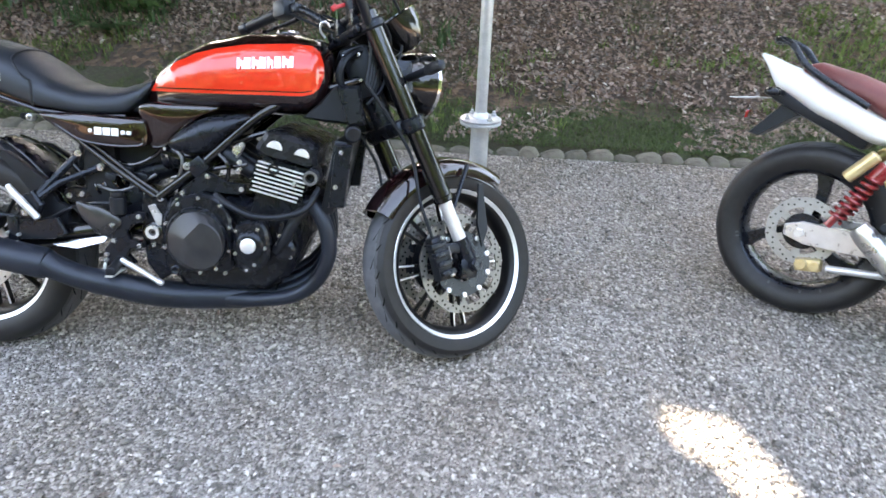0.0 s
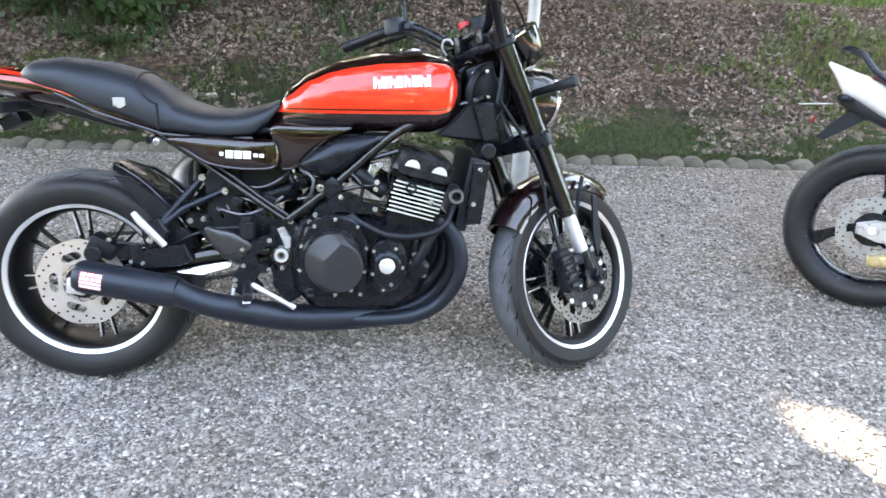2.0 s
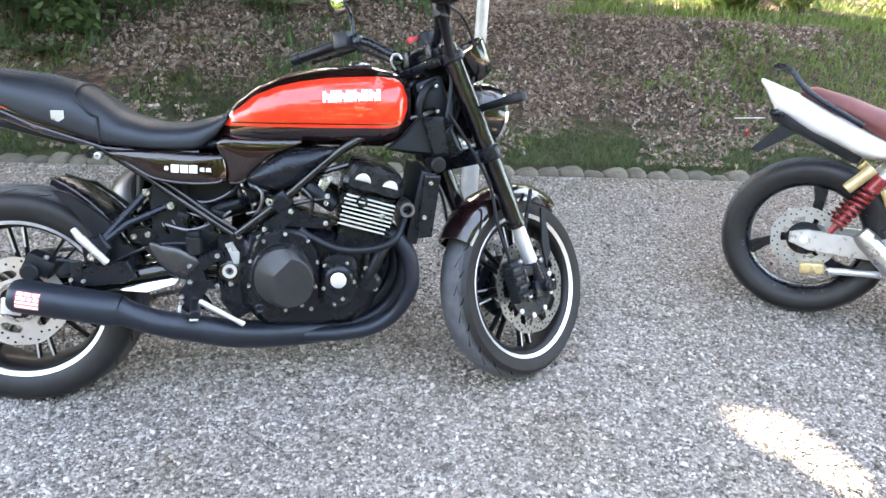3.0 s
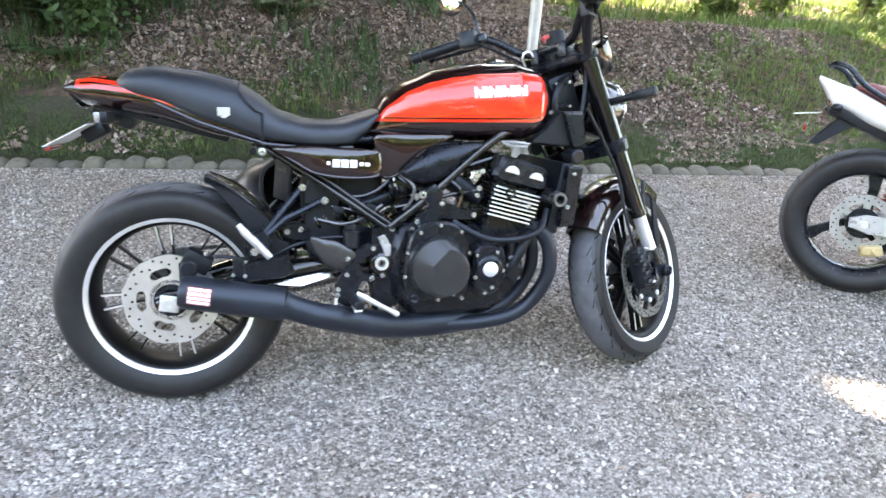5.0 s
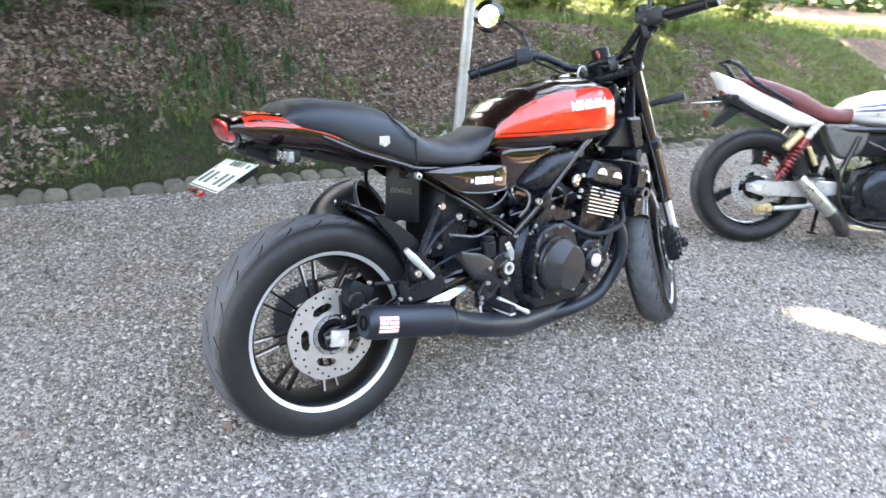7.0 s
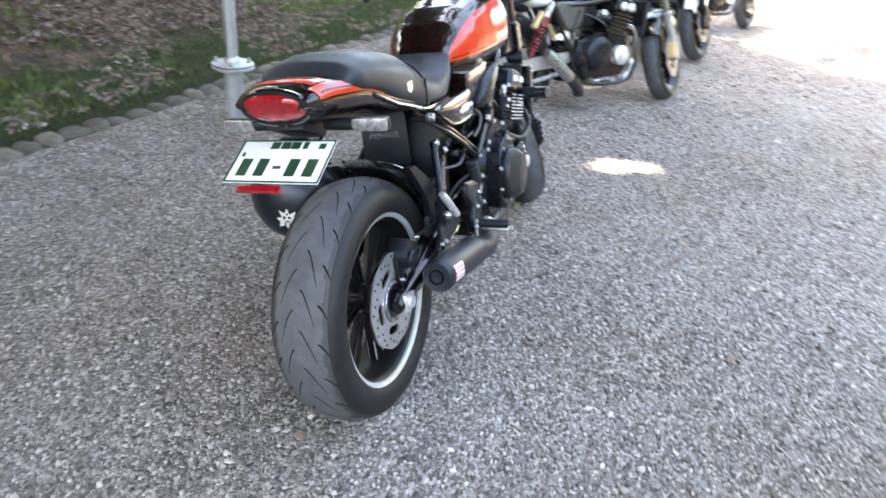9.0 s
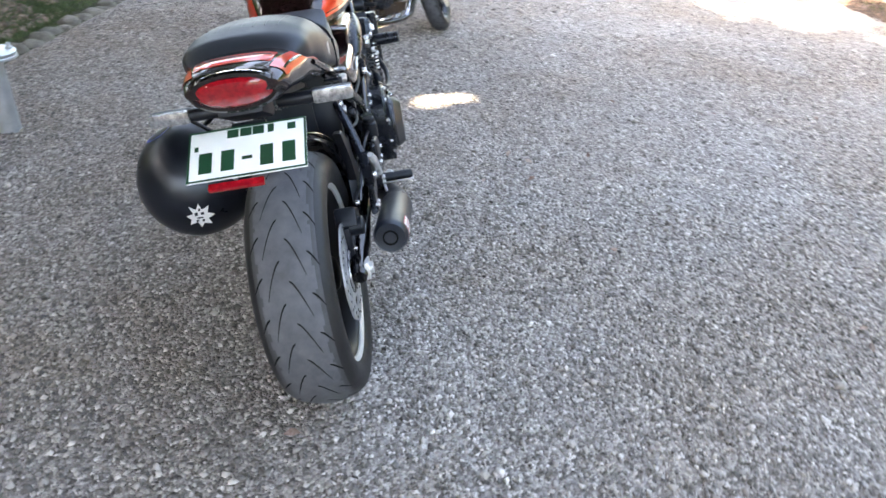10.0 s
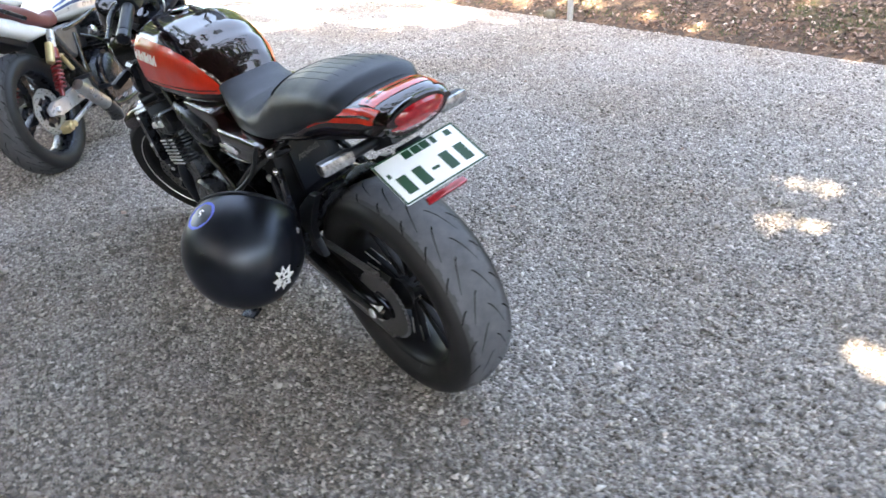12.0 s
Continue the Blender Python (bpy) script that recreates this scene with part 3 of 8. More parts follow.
extra = [[] for _ in CROWNS]
for i_ in range(180):
    for j_ in range(150):
        gx, gy = -8.0 + CELL * (i_ + 0.5), -8.6 + CELL * (j_ + 0.5)
        if lit(gx, gy, 0.07) or (gy < -2.7 and noise.noise(Vector((gx * 0.9, gy * 0.9, 14))) > -0.25) or (gy > 5.2 and gx > 0.2 and noise.noise(Vector((gx * 1.2, gy * 1.2, 4))) > 0.0) or (gy > 5.8 and noise.noise(Vector((gx * 1.7, gy * 1.7, 9))) > 0.25):
            continue
        near = min(range(len(CROWNS)), key=lambda k: ((CROWNS[k][0] - gx) / CROWNS[k][3]) ** 2 + ((CROWNS[k][1] - gy) / CROWNS[k][4]) ** 2)
        for _ in range(max(0, 3 - int(shade[i_, j_]))):
            z = CROWNS[near][2] + rng.uniform(-0.8, 0.8)
            extra[near].append(over(gx + rng.uniform(-0.06, 0.06), gy + rng.uniform(-0.06, 0.06), z))
for i, (gx, gy, z, rx, ry) in enumerate(CROWNS):
    cx, cy, cz = over(gx, gy, z)
    tx, ty = cx + (0.4 if i % 2 else -0.5), max(cy - 0.3, 10.2 + 0.7 * (i % 3))
    c = np.concatenate([crown_pts[i], np.array(extra[i]).reshape(-1, 3)])
    tree(tx, ty, 0.13 + 0.03 * (i % 3), z - height(tx, ty), (cx, cy, cz), (rx, ry, 0.9), c, "tall broadleaved tree with a dense green crown", 20 + i, 0.15)
# unseen low evergreen crowns over the bank, added to block sky light
for i, (cx, cy, cz, rx, ry) in enumerate(((-3.2, 6.4, 4.0, 2.0, 1.5), (-0.6, 6.8, 4.4, 1.9, 1.4), (-5.8, 6.0, 3.9, 1.8, 1.7), (-2.0, 5.4, 5.4, 2.4, 1.5), (1.8, 6.6, 4.8, 1.9, 1.3), (0.6, 5.6, 6.2, 2.2, 1.3), (-4.8, 5.2, 5.6, 2.0, 1.4))):
    tree(cx + 0.3, cy + 3.6, 0.11, cz - height(cx, cy + 3), (cx, cy, cz), (rx, ry, 1.0), 4600, "unseen low evergreen tree added above the bank to block sky", 60 + i, 0.12, True, 0.05)
# unseen low dense crowns added to darken the shaded end of the drive
for i, (cx, cy, cz, rx, ry) in enumerate(((-3.6, 5.0, 4.0, 1.8, 1.3), (-6.0, 3.6, 4.0, 1.6, 1.8), (-7.2, 1.4, 4.4, 1.5, 1.8), (-1.9, 4.5, 3.9, 1.6, 0.9), (0.2, 4.9, 4.2, 1.5, 0.9), (-0.8, 3.7, 4.7, 1.9, 1.1), (-3.0, 2.9, 4.5, 1.6, 1.4), (-5.0, 1.6, 4.8, 1.5, 1.5))):
    tree(cx - 0.8, max(cy + 2.4, 6.6), 0.12, cz - height(cx, cy), (cx, cy, cz), (rx, ry, 0.9), 5200, "unseen low evergreen tree added over the drive to darken it", 90 + i, 0.13)
# unseen boughs over the drive, added to block and break up the sky
for i, (cx, cy, cz, rx, ry) in enumerate(((-4.6, 1.4, 8.4, 1.7, 1.7), (-2.2, 0.9, 8.8, 1.6, 1.6), (-3.4, 3.2, 7.4, 1.7, 1.4), (-0.9, 3.0, 7.0, 1.7, 1.3), (1.7, 3.2, 7.6, 1.7, 1.4), (4.4, 3.6, 6.6, 2.0, 1.5), (6.8, 2.9, 7.2, 2.0, 1.6))):
    tree(cx - 0.6, 10.6 + 0.5 * (i % 3), 0.15, cz - 1.0, (cx, cy, cz), (rx, ry, 0.7), 1500, "tall tree with unseen boughs added over the drive to block sky", 130 + i, 0.16, True, 0.0)
# a thin bough over the drive
tree(-2.6, 8.2, 0.10, 5.0, (-0.9, 1.3, 5.6), (2.0, 1.3, 0.5), 420, "slender tree with one thin bough over the drive", 97, 0.16)
# trees beyond the far bank
for i, (cx, cy, cz, rx, ry) in enumerate([(-9.0 + 2.7 * k, -8.6 - 0.9 * (k % 3), 2.0 + 0.35 * (k * 7 % 4), 1.9, 1.4) for k in range(9)]):
    tree(cx + 0.4, cy, 0.16, cz - height(cx, cy) + 0.4, (cx, cy, cz), (rx, ry, 1.25), 2600, "low broadleaved tree beyond the far bank", 80 + i, 0.20, False)
# tall trees at the far end of the drive
for i, (cx, cy, cz, rx, ry) in enumerate(((13.5, -5.5, 7.0, 2.6, 2.2), (15.0, -1.5, 7.6, 2.4, 2.4), (14.0, 2.6, 6.6, 2.6, 2.0), (16.5, 6.0, 8.0, 2.6, 2.4), (12.0, -9.5, 6.0, 2.8, 2.2))):
    tree(cx, cy, 0.18, cz - height(cx, cy), (cx, cy, cz), (rx, ry, 2.8), 1900, "tall broadleaved tree at the end of the drive", 110 + i, 0.30, False)


# ---- the large motorcycle ----
RAKE = radians(24)
AXIS = V(-math.sin(RAKE), 0, math.cos(RAKE))


def steering(point, degrees):
    return Matrix.Translation(point) @ Matrix.Rotation(radians(degrees), 4, AXIS) @ Matrix.Translation(-Vector(point))


def bolts(spots, d, parent, r=0.007, h=0.006, m=None, mat_=None):
    """Round-headed bolts, each a part of its own."""
    r = r * 0.88
    for p in spots:
        g = lathe([(r * 0.35, h * 0.30), (r * 0.55, h), (r * 0.85, h * 0.95), (r, h * 0.6), (r, -0.004)], Vector(p), d, 10)
        part("bolt", g.moved(m) if m else g, mat_ or BOLT_STEEL, parent)


def tyre_geo(c, R, w, n=192, tread_w=0.355):
    """A road tyre on the y axis: slot 0 sidewall, slot 1 worn tread, slot 2 the scuffed strip between."""
    k = R / 0.314
    prof = [(0.214, 0.36), (0.226, 0.43), (0.245, 0.485), (0.265, 0.5), (0.276 * k, 0.488), (0.285 * k, 0.465), (0.291 * k, 0.43), (0.294 * k, 0.408), (0.297 * k, 0.385), (0.2993 * k, 0.36), (0.3015 * k, 0.335), (0.3033 * k, 0.308), (0.305 * k, 0.28), (0.311 * k, 0.14), (R, 0.0)]
    full = [(r, y * w) for r, y in prof] + [(r, -y * w) for r, y in reversed(prof[:-1])]
    g = lathe(full, c, (0, 1, 0), n)
    g.f, g.m = g.f[:-2], g.m[:-2]
    edge = [tread_w + 0.022 * noise.noise(Vector((9 * math.cos(math.tau * j / n), 9 * math.sin(math.tau * j / n), w * 40))) for j in range(n)]
    at = lambda i: abs(full[i // n][1] + full[i // n + 1][1]) / (2 * w)
    g.m = [1 if at(i) < edge[i % n] - 0.03 else 2 if at(i) < edge[(i * 7 + 31) % n] + 0.03 else 0 for i in range(len(g.f))]
    return g


def groove_geo(c, R, w, count=22, back=1, cuts=((0.08, 0.48, 0.26, 0.0034), (0.54, 0.78, 0.10, 0.0034))):
    """Slanted dark strips laid round the tread, painting the shade of its rain grooves."""
    def at(a, s):
        y = s * w * 0.5
        k = R / 0.314
        r = 0.0009 + np.interp(abs(s) / 2, [0, 0.14, 0.28, 0.335, 0.385, 0.43, 0.465], [R, 0.311 * k, 0.305 * k, 0.3015 * k, 0.297 * k, 0.291 * k, 0.285 * k])
        return Vector(c) + V(r * math.cos(a), y, r * math.sin(a))
    g = Geo()
    for k in range(count):
        for side in (-1, 1):
            a0 = math.tau * (k + (0.5 if side > 0 else 0)) / count
            for s0, s1, turn, wide in cuts:
                shift = 0.10 if s0 > 0.5 else 0
                vv, ff = [], []
                for i in range(7):
                    t = i / 6
                    s = side * (s0 + (s1 - s0) * t)
                    a = a0 + shift + back * turn * (t ** 1.5)
                    half = wide * (0.35 + 0.65 * math.sin(math.pi * (0.1 + 0.8 * t))) / R
                    vv += [at(a - half, s), at(a + half, s)]
                    if i:
                        ff.append((2 * i - 2, 2 * i - 1, 2 * i + 1, 2 * i))
                g.add(vv, ff)
    return g


def annulus(c, r0, r1, y0, y1, n=64):
    h = y1 - y0
    return lathe([(r0, 0), (r1, 0), (r1, h), (r0, h)], (c[0], y0, c[2]), (0, 1, 0), n, closed=True)


def polar_plate(c, y, thick, radii, n, solid):
    """A flat ring plate built of polar cells, with openings where solid() says no."""
    m = len(radii)
    keep = [[solid((radii[i] + radii[i + 1]) / 2, math.tau * (j + 0.5) / n) for j in range(n)] for i in range(m - 1)]
    vv = []
    for h in (-thick / 2, thick / 2):
        for i, r in enumerate(radii):
            for j in range(n):
                a = math.tau * j / n
                q = r * (1 + (0.012 * math.sin(9 * a) if i == m - 1 else 0))
                vv.append(V(c[0] + q * math.cos(a), y + h, c[2] + q * math.sin(a)))
    at = lambda h, i, j: h * m * n + i * n + j % n
    ff = []
    for i in range(m - 1):
        for j in range(n):
            if not keep[i][j]:
                continue
            ff += [(at(0, i, j), at(0, i, j + 1), at(0, i + 1, j + 1), at(0, i + 1, j)), (at(1, i, j), at(1, i + 1, j), at(1, i + 1, j + 1), at(1, i, j + 1))]
            for off, (e0, e1) in (((-1, 0), ((i, j), (i, j + 1))), ((1, 0), ((i + 1, j), (i + 1, j + 1))), ((0, -1), ((i, j), (i + 1, j))), ((0, 1), ((i, j + 1), (i + 1, j + 1)))):
                a_, b_ = i + off[0], (j + off[1]) % n
                if a_ < 0 or a_ >= m - 1 or not keep[a_][b_]:
                    ff.append((at(0, *e0), at(0, *e1), at(1, *e1), at(1, *e0)))
    return Geo().add(vv, ff)


def rear_disc_geo(c, y):
    """Rear disc: wide ring with kidney-shaped openings."""
    def solid(r, a):
        k = (a * 5 / math.tau) % 1 - 0.5
        return ((r - 0.079) / 0.0135) ** 2 + (k * math.tau / 5 * 0.079 / 0.031) ** 2 > 1
    return polar_plate(c, y, 0.005, [0.056, 0.060, 0.064] + [0.067 + 0.003 * i for i in range(9)] + [0.100, 0.126], 120, solid)


def front_disc_geo(c, y):
    """Front disc: friction ring with short arms towards its carrier."""
    def solid(r, a):
        k = (a * 10 / math.tau) % 1 - 0.5
        return r > 0.124 or abs(k) < 0.10 + max(0, r - 0.110) * 8
    return polar_plate(c, y, 0.005, [0.082, 0.092, 0.102, 0.110, 0.116, 0.121, 0.126, 0.132, 0.150], 120, solid)


def disc_geo(c, r0, r1, y, arms=5, inner=0.4):
    """A brake disc's friction ring with its inner arms."""
    rm = r0 + (r1 - r0) * inner
    return polar_plate(c, y, 0.005, [r0 * 0.92, (r0 + rm) / 2, rm, r1], 100, lambda r, a: r > rm or abs((a * arms / math.tau) % 1 - 0.5) < 0.16)


def carrier_geo(c, r0, y):
    """The ring that holds the disc on the hub."""
    return annulus(c, r0 * 0.55, r0 * 1.02, y - 0.004, y + 0.004, 40)


# dark discs laid on both faces, painting the shade inside the drillings
def holes_geo(c, r0, r1, y, count, rows=3):
    g = Geo()
    for k in range(count):
        r = r0 + (r1 - r0) * ((k % rows) + 0.5) / rows
        a = math.tau * k / count
        for s in (-1, 1):
            g += lathe([(0.0035, 0), (0.0033, 0.0009)], (c[0] + r * math.cos(a), y + s * 0.0025, c[2] + r * math.sin(a)), (0, s, 0), 8)
    return g


def wheel(parent, name, c, R, w, m, pairs=8, lip=SILVER, spoke_mat=WHEEL_BLACK, flip=1, side_lip=True, tread=TREAD, lip_in=0.2135):
    """Hub with its tyre, rim, lips and paired spokes as sub-parts."""
    rw = w * 0.40
    hub = part(name, lathe([(0.018, -0.06), (0.036, -0.055), (0.05, -0.04), (0.034, -0.02), (0.034, 0.02), (0.05, 0.04), (0.036, 0.055), (0.018, 0.06)], c, (0, 1, 0), 28).moved(m), spoke_mat, parent)
    part("tyre", tyre_geo(c, R, w).moved(m), [RUBBER, tread, SCUFFED], hub, "black rubber road tyre with dusty worn tread")
    # flat dark strips just above the tyre: groove shade put in as colour
    gro = part("groove_shade", groove_geo(c, R, w, back=flip, **({"cuts": ((0.42, 0.66, 0.13, 0.0034), (0.70, 0.86, 0.07, 0.0040))} if flip < 0 else {})).moved(m), SHADE_DIAL_BLACK, hub)
    tagged(gro, "dark strips painting the shade of fine rain grooves", kind="stuff")
    part("rim", lathe([(0.228, -rw), (0.214, -rw * 0.92), (0.204, -rw * 0.75), (0.198, -rw * 0.3), (0.196, 0), (0.198, rw * 0.3), (0.204, rw * 0.75), (0.214, rw * 0.92), (0.228, rw), (0.222, rw * 0.9), (0.206, 0), (0.222, -rw * 0.9)], c, (0, 1, 0), 72, closed=True).moved(m), spoke_mat, hub)
    if side_lip:
        for s in (-1, 1):
            li = lip_in if s < 0 else max(lip_in, 0.2215)
            part("rim_lip", lathe([(li, -0.005), (li + 0.001, -0.001), (0.229, 0.0065), (0.2325, 0.003), (0.2325, -0.008), (li, -0.009)], (c[0], s * rw, c[2]), (0, s, 0), 96, closed=True).moved(m), lip, hub, "polished silver rim lip")
    for k in range(pairs):
        for d in (-0.105, 0.105):
            a = math.tau * k / pairs + 0.11
            p0 = Vector(c) + V(0.042 * math.cos(a + d * 1.6), 0, 0.042 * math.sin(a + d * 1.6))
            p1 = Vector(c) + V(0.202 * math.cos(a + d), 0, 0.202 * math.sin(a + d))
            di = p1 - p0
            if k % 2 == 0 and lip is SILVER:
                e0 = p0.lerp(p1, 0.52 if d > 0 else 0.60)
                for s in (-1, 1):
                    part("spoke_face", box((e0 + p1.lerp(p0, 0.04)) / 2 + V(0, s * 0.0098, 0), ((p1 - e0).length * 0.92, 0.002, 0.0056), 0.0008, (0, -math.degrees(math.atan2(di.z, di.x)), 0)).moved(m), SILVER, hub)
            part("spoke", box((p0 + p1) / 2, (di.length, 0.020, 0.0062), 0.0018, (0, -math.degrees(math.atan2(di.z, di.x)), 0)).moved(m), spoke_mat, hub)
    return hub


def dome(poly, y0, y1, bulge=0.5, steps=6):
    """A plate whose outer face swells like a pillow."""
    cx, cz = sum(p[0] for p in poly) / len(poly), sum(p[1] for p in poly) / len(poly)
    loops = [[V(x, y0, z) for x, z in poly], [V(x, y0 + (y1 - y0) * (1 - bulge), z) for x, z in poly]]
    for i in range(1, steps + 1):
        t = i / steps * math.pi / 2
        k, h = 1 - 0.9 * (1 - math.cos(t)), 1 - bulge + bulge * math.sin(t)
        loops.append([V(cx + (x - cx) * k, y0 + (y1 - y0) * h, cz + (z - cz) * k) for x, z in poly])
    return rings(loops)


def plate_bars(parent_part, c, up, right, nrm):
    """Registration plate: rim, and plain dark bars in place of its writing."""
    def bar(u, v_, du, dv):
        p = Vector(c) + right * u + up * v_ + nrm * 0.0016
        part("plate_bar", Geo().add([p - right * du - up * dv, p + right * du - up * dv, p + right * du + up * dv, p - right * du + up * dv], [(0, 1, 2, 3)]), PLATE_GREEN, parent_part)
    for u in (-0.079, -0.037, 0.037, 0.079):
        bar(u, -0.018, 0.0125, 0.024)
    bar(0.0, -0.018, 0.010, 0.004)
    for u, d in ((-0.028, 0.011), (-0.003, 0.011), (0.021, 0.011), (0.045, 0.006)):
        bar(u, 0.044, d, 0.010)
    bar(0.085, 0.042, 0.008, 0.008)
    bar(-0.097, 0.018, 0.004, 0.006)
    rim = Geo()
    for u, v_, du, dv in ((0, 0.0575, 0.113, 0.0022), (0, -0.0575, 0.113, 0.0022), (0.1108, 0, 0.0022, 0.0553), (-0.1108, 0, 0.0022, 0.0553)):
        p = Vector(c) + right * u + up * v_ + nrm * 0.0020
        rim.add([p - right * du - up * dv, p + right * du - up * dv, p + right * du + up * dv, p - right * du + up * dv], [(0, 1, 2, 3)])
    part("plate_border", rim, PLATE_GREEN, parent_part)


BIKE = Matrix.Translation((-1.2845, 2.02, 0)) @ Matrix.Rotation(radians(3.9), 4, "Z") @ Matrix.Rotation(radians(-11.3), 4, "X")


def tank_w(x):
    return interp(x, [(0.555, 0.076), (0.60, 0.104), (0.66, 0.130), (0.72, 0.144), (0.78, 0.153), (0.86, 0.163), (0.98, 0.167), (1.04, 0.155), (1.075, 0.12)])


def tank_top(x):
    return interp(x, [(0.555, 0.805), (0.60, 0.866), (0.66, 0.905), (0.74, 0.938), (0.85, 0.960), (0.97, 0.964), (1.04, 0.950), (1.075, 0.918)])


def tank_mid(x):
    return interp(x, [(0.555, 0.775), (0.65, 0.80), (0.8, 0.815), (1.0, 0.825), (1.075, 0.835)])


def tank_bottom(x):
    return interp(x, [(0.555, 0.745), (0.8, 0.735), (1.0, 0.735), (1.045, 0.75), (1.075, 0.79)])


def tank_side(x, z):
    """Half width of the tank at a height."""
    zc = tank_mid(x)
    h = (tank_top(x) - zc) if z > zc else (zc - tank_bottom(x))
    t = min(0.999, abs(z - zc) / h)
    p = 2.9 if z > zc else 3.2
    return tank_w(x) * (1 - t ** p) ** (1 / p)


def tank_loop(x, grow=0.0, n=48):
    out, zc = [], tank_mid(x)
    for j in range(n):
        a = math.tau * j / n
        c, s = math.cos(a), math.sin(a)
        p = 2.9 if s > 0 else 3.2
        h = (tank_top(x) - zc) if s > 0 else (zc - tank_bottom(x))
        out.append(V(x, (tank_w(x) + grow) * math.copysign(abs(c) ** (2 / p), c), zc + (h + grow) * math.copysign(abs(s) ** (2 / p), s)))
    return out


def panel(lo, hi, x0, x1, side, lift, nx_=44, nz_=14):
    """A painted panel lying on the tank's side between two height curves."""
    g = Geo()
    vv, ff = [], []
    for i in range(nx_ + 1):
        x = x0 + (x1 - x0) * i / nx_
        for j in range(nz_ + 1):
            z = lo(x) + (hi(x) - lo(x)) * j / nz_
            vv.append(V(x, side * (tank_side(x, z) + lift), z + lift * 0.5))
    for i in range(nx_):
        for j in range(nz_):
            a = i * (nz_ + 1) + j
            ff.append((a, a + nz_ + 1, a + nz_ + 2, a + 1))
    return g.add(vv, ff)


def seat_top(x):
    return interp(x, [(-0.098, 0.885), (-0.07, 0.920), (0.0, 0.930), (0.10, 0.920), (0.19, 0.899), (0.24, 0.870), (0.31, 0.818), (0.38, 0.797), (0.46, 0.794), (0.53, 0.812), (0.575, 0.826)])


def seat_bottom(x):
    return interp(x, [(-0.098, 0.868), (0.0, 0.838), (0.13, 0.780), (0.27, 0.735), (0.40, 0.722), (0.50, 0.724), (0.54, 0.755), (0.575, 0.800)])


def seat_w(x):
    return interp(x, [(-0.098, 0.100), (-0.05, 0.126), (0.1, 0.137), (0.3, 0.140), (0.42, 0.132), (0.52, 0.112), (0.575, 0.098)])


def main_bike():
    root = thing("motorcycle", BIKE, "black and orange retro roadster motorcycle leaning on its side stand", "motorcycle")
    one = Matrix.Identity(4)
    fa = V(1.43, 0, 0.293)                       # front axle before steering
    st = Matrix.Translation((0.006, -0.020, 0)) @ steering((1.235, 0, 0.69), 35)

    # rear wheel, disc, brake, sprocket and chain
    rw = wheel(root, "rear_wheel", (0.0, 0, 0.305), 0.315, 0.180, one, 8)
    part("brake_disc", rear_disc_geo((0, 0, 0.305), -0.088), STEEL, rw, "drilled steel brake disc")
    part("disc_carrier", carrier_geo((0, 0, 0.305), 0.056, -0.0885), BLACK_SATIN, rw)
    part("sensor_ring", polar_plate((0, 0, 0.305), -0.094, 0.003, [0.046, 0.050, 0.053, 0.056], 96, lambda r, a: not (0.050 < r < 0.053) or (a * 48 / math.tau) % 1 > 0.45), BOLT_STEEL, rw, "toothed wheel-speed ring")
    tagged(part("hole_shade", holes_geo((0, 0, 0.305), 0.096, 0.122, -0.088, 36), SHADE_DIAL_BLACK, rw), "dark discs painting the shade in small drilled holes", kind="stuff")
    teeth = Geo()
    for k in range(42):
        a = math.tau * k / 42
        teeth += box((0.098 * math.cos(a), 0.095, 0.305 + 0.098 * math.sin(a)), (0.010, 0.006, 0.007), 0.001, (0, -math.degrees(a), 0))
    part("sprocket", annulus((0, 0, 0.305), 0.045, 0.096, 0.091, 0.098, 48) + teeth, GREY_METAL, rw)
    for z0, z1 in ((0.408, 0.43), (0.20, 0.315)):
        links = Geo()
        for k in range(46):
            links += box((0.60 * k / 45, 0.095, z0 + (z1 - z0) * k / 45), (0.0135, 0.016, 0.013), 0.003)
        part("drive_chain", links, GREY_METAL, root)
    part("axle_nut", box((0.0, -0.132, 0.306), (0.050, 0.012, 0.044), 0.003, (0, 10, 0)) + annulus((0, 0, 0.306), 0.008, 0.016, -0.146, -0.136, 20), SILVER, root, "bright alloy chain adjuster and axle nut")
    part("axle_nut", box((0.0, 0.122, 0.306), (0.052, 0.016, 0.044), 0.003) + cyl((0, 0.128, 0.306), (0, 0.142, 0.306), 0.014, n=6), SILVER, root)
    cal = part("rear_caliper", box((0.075, -0.100, 0.415), (0.075, 0.055, 0.05), 0.008, (0, 30, 0)) + cyl((0.055, -0.10, 0.40), (0.055, -0.14, 0.40), 0.024) + box((0.04, -0.095, 0.36), (0.03, 0.02, 0.10), 0.004), BLACK_PLASTIC, root)
    bolts([(0.10, -0.13, 0.44), (0.028, -0.108, 0.352)], (0, -1, 0), cal)
    # swingarm
    for s in (-1, 1):
        part("swingarm", tube(curve([(0.60, s * 0.085, 0.40), (0.42, s * 0.108, 0.395), (0.22, s * 0.115, 0.355), (0.08, s * 0.112, 0.318), (-0.035, s * 0.112, 0.303)], 5), [0.032] * 6 + [0.032] * 5 + [0.030] * 5 + [0.026] * 4 + [0.018], 14), BLACK_GLOSS, root)
    for s in (-1, 1):
        sw = []
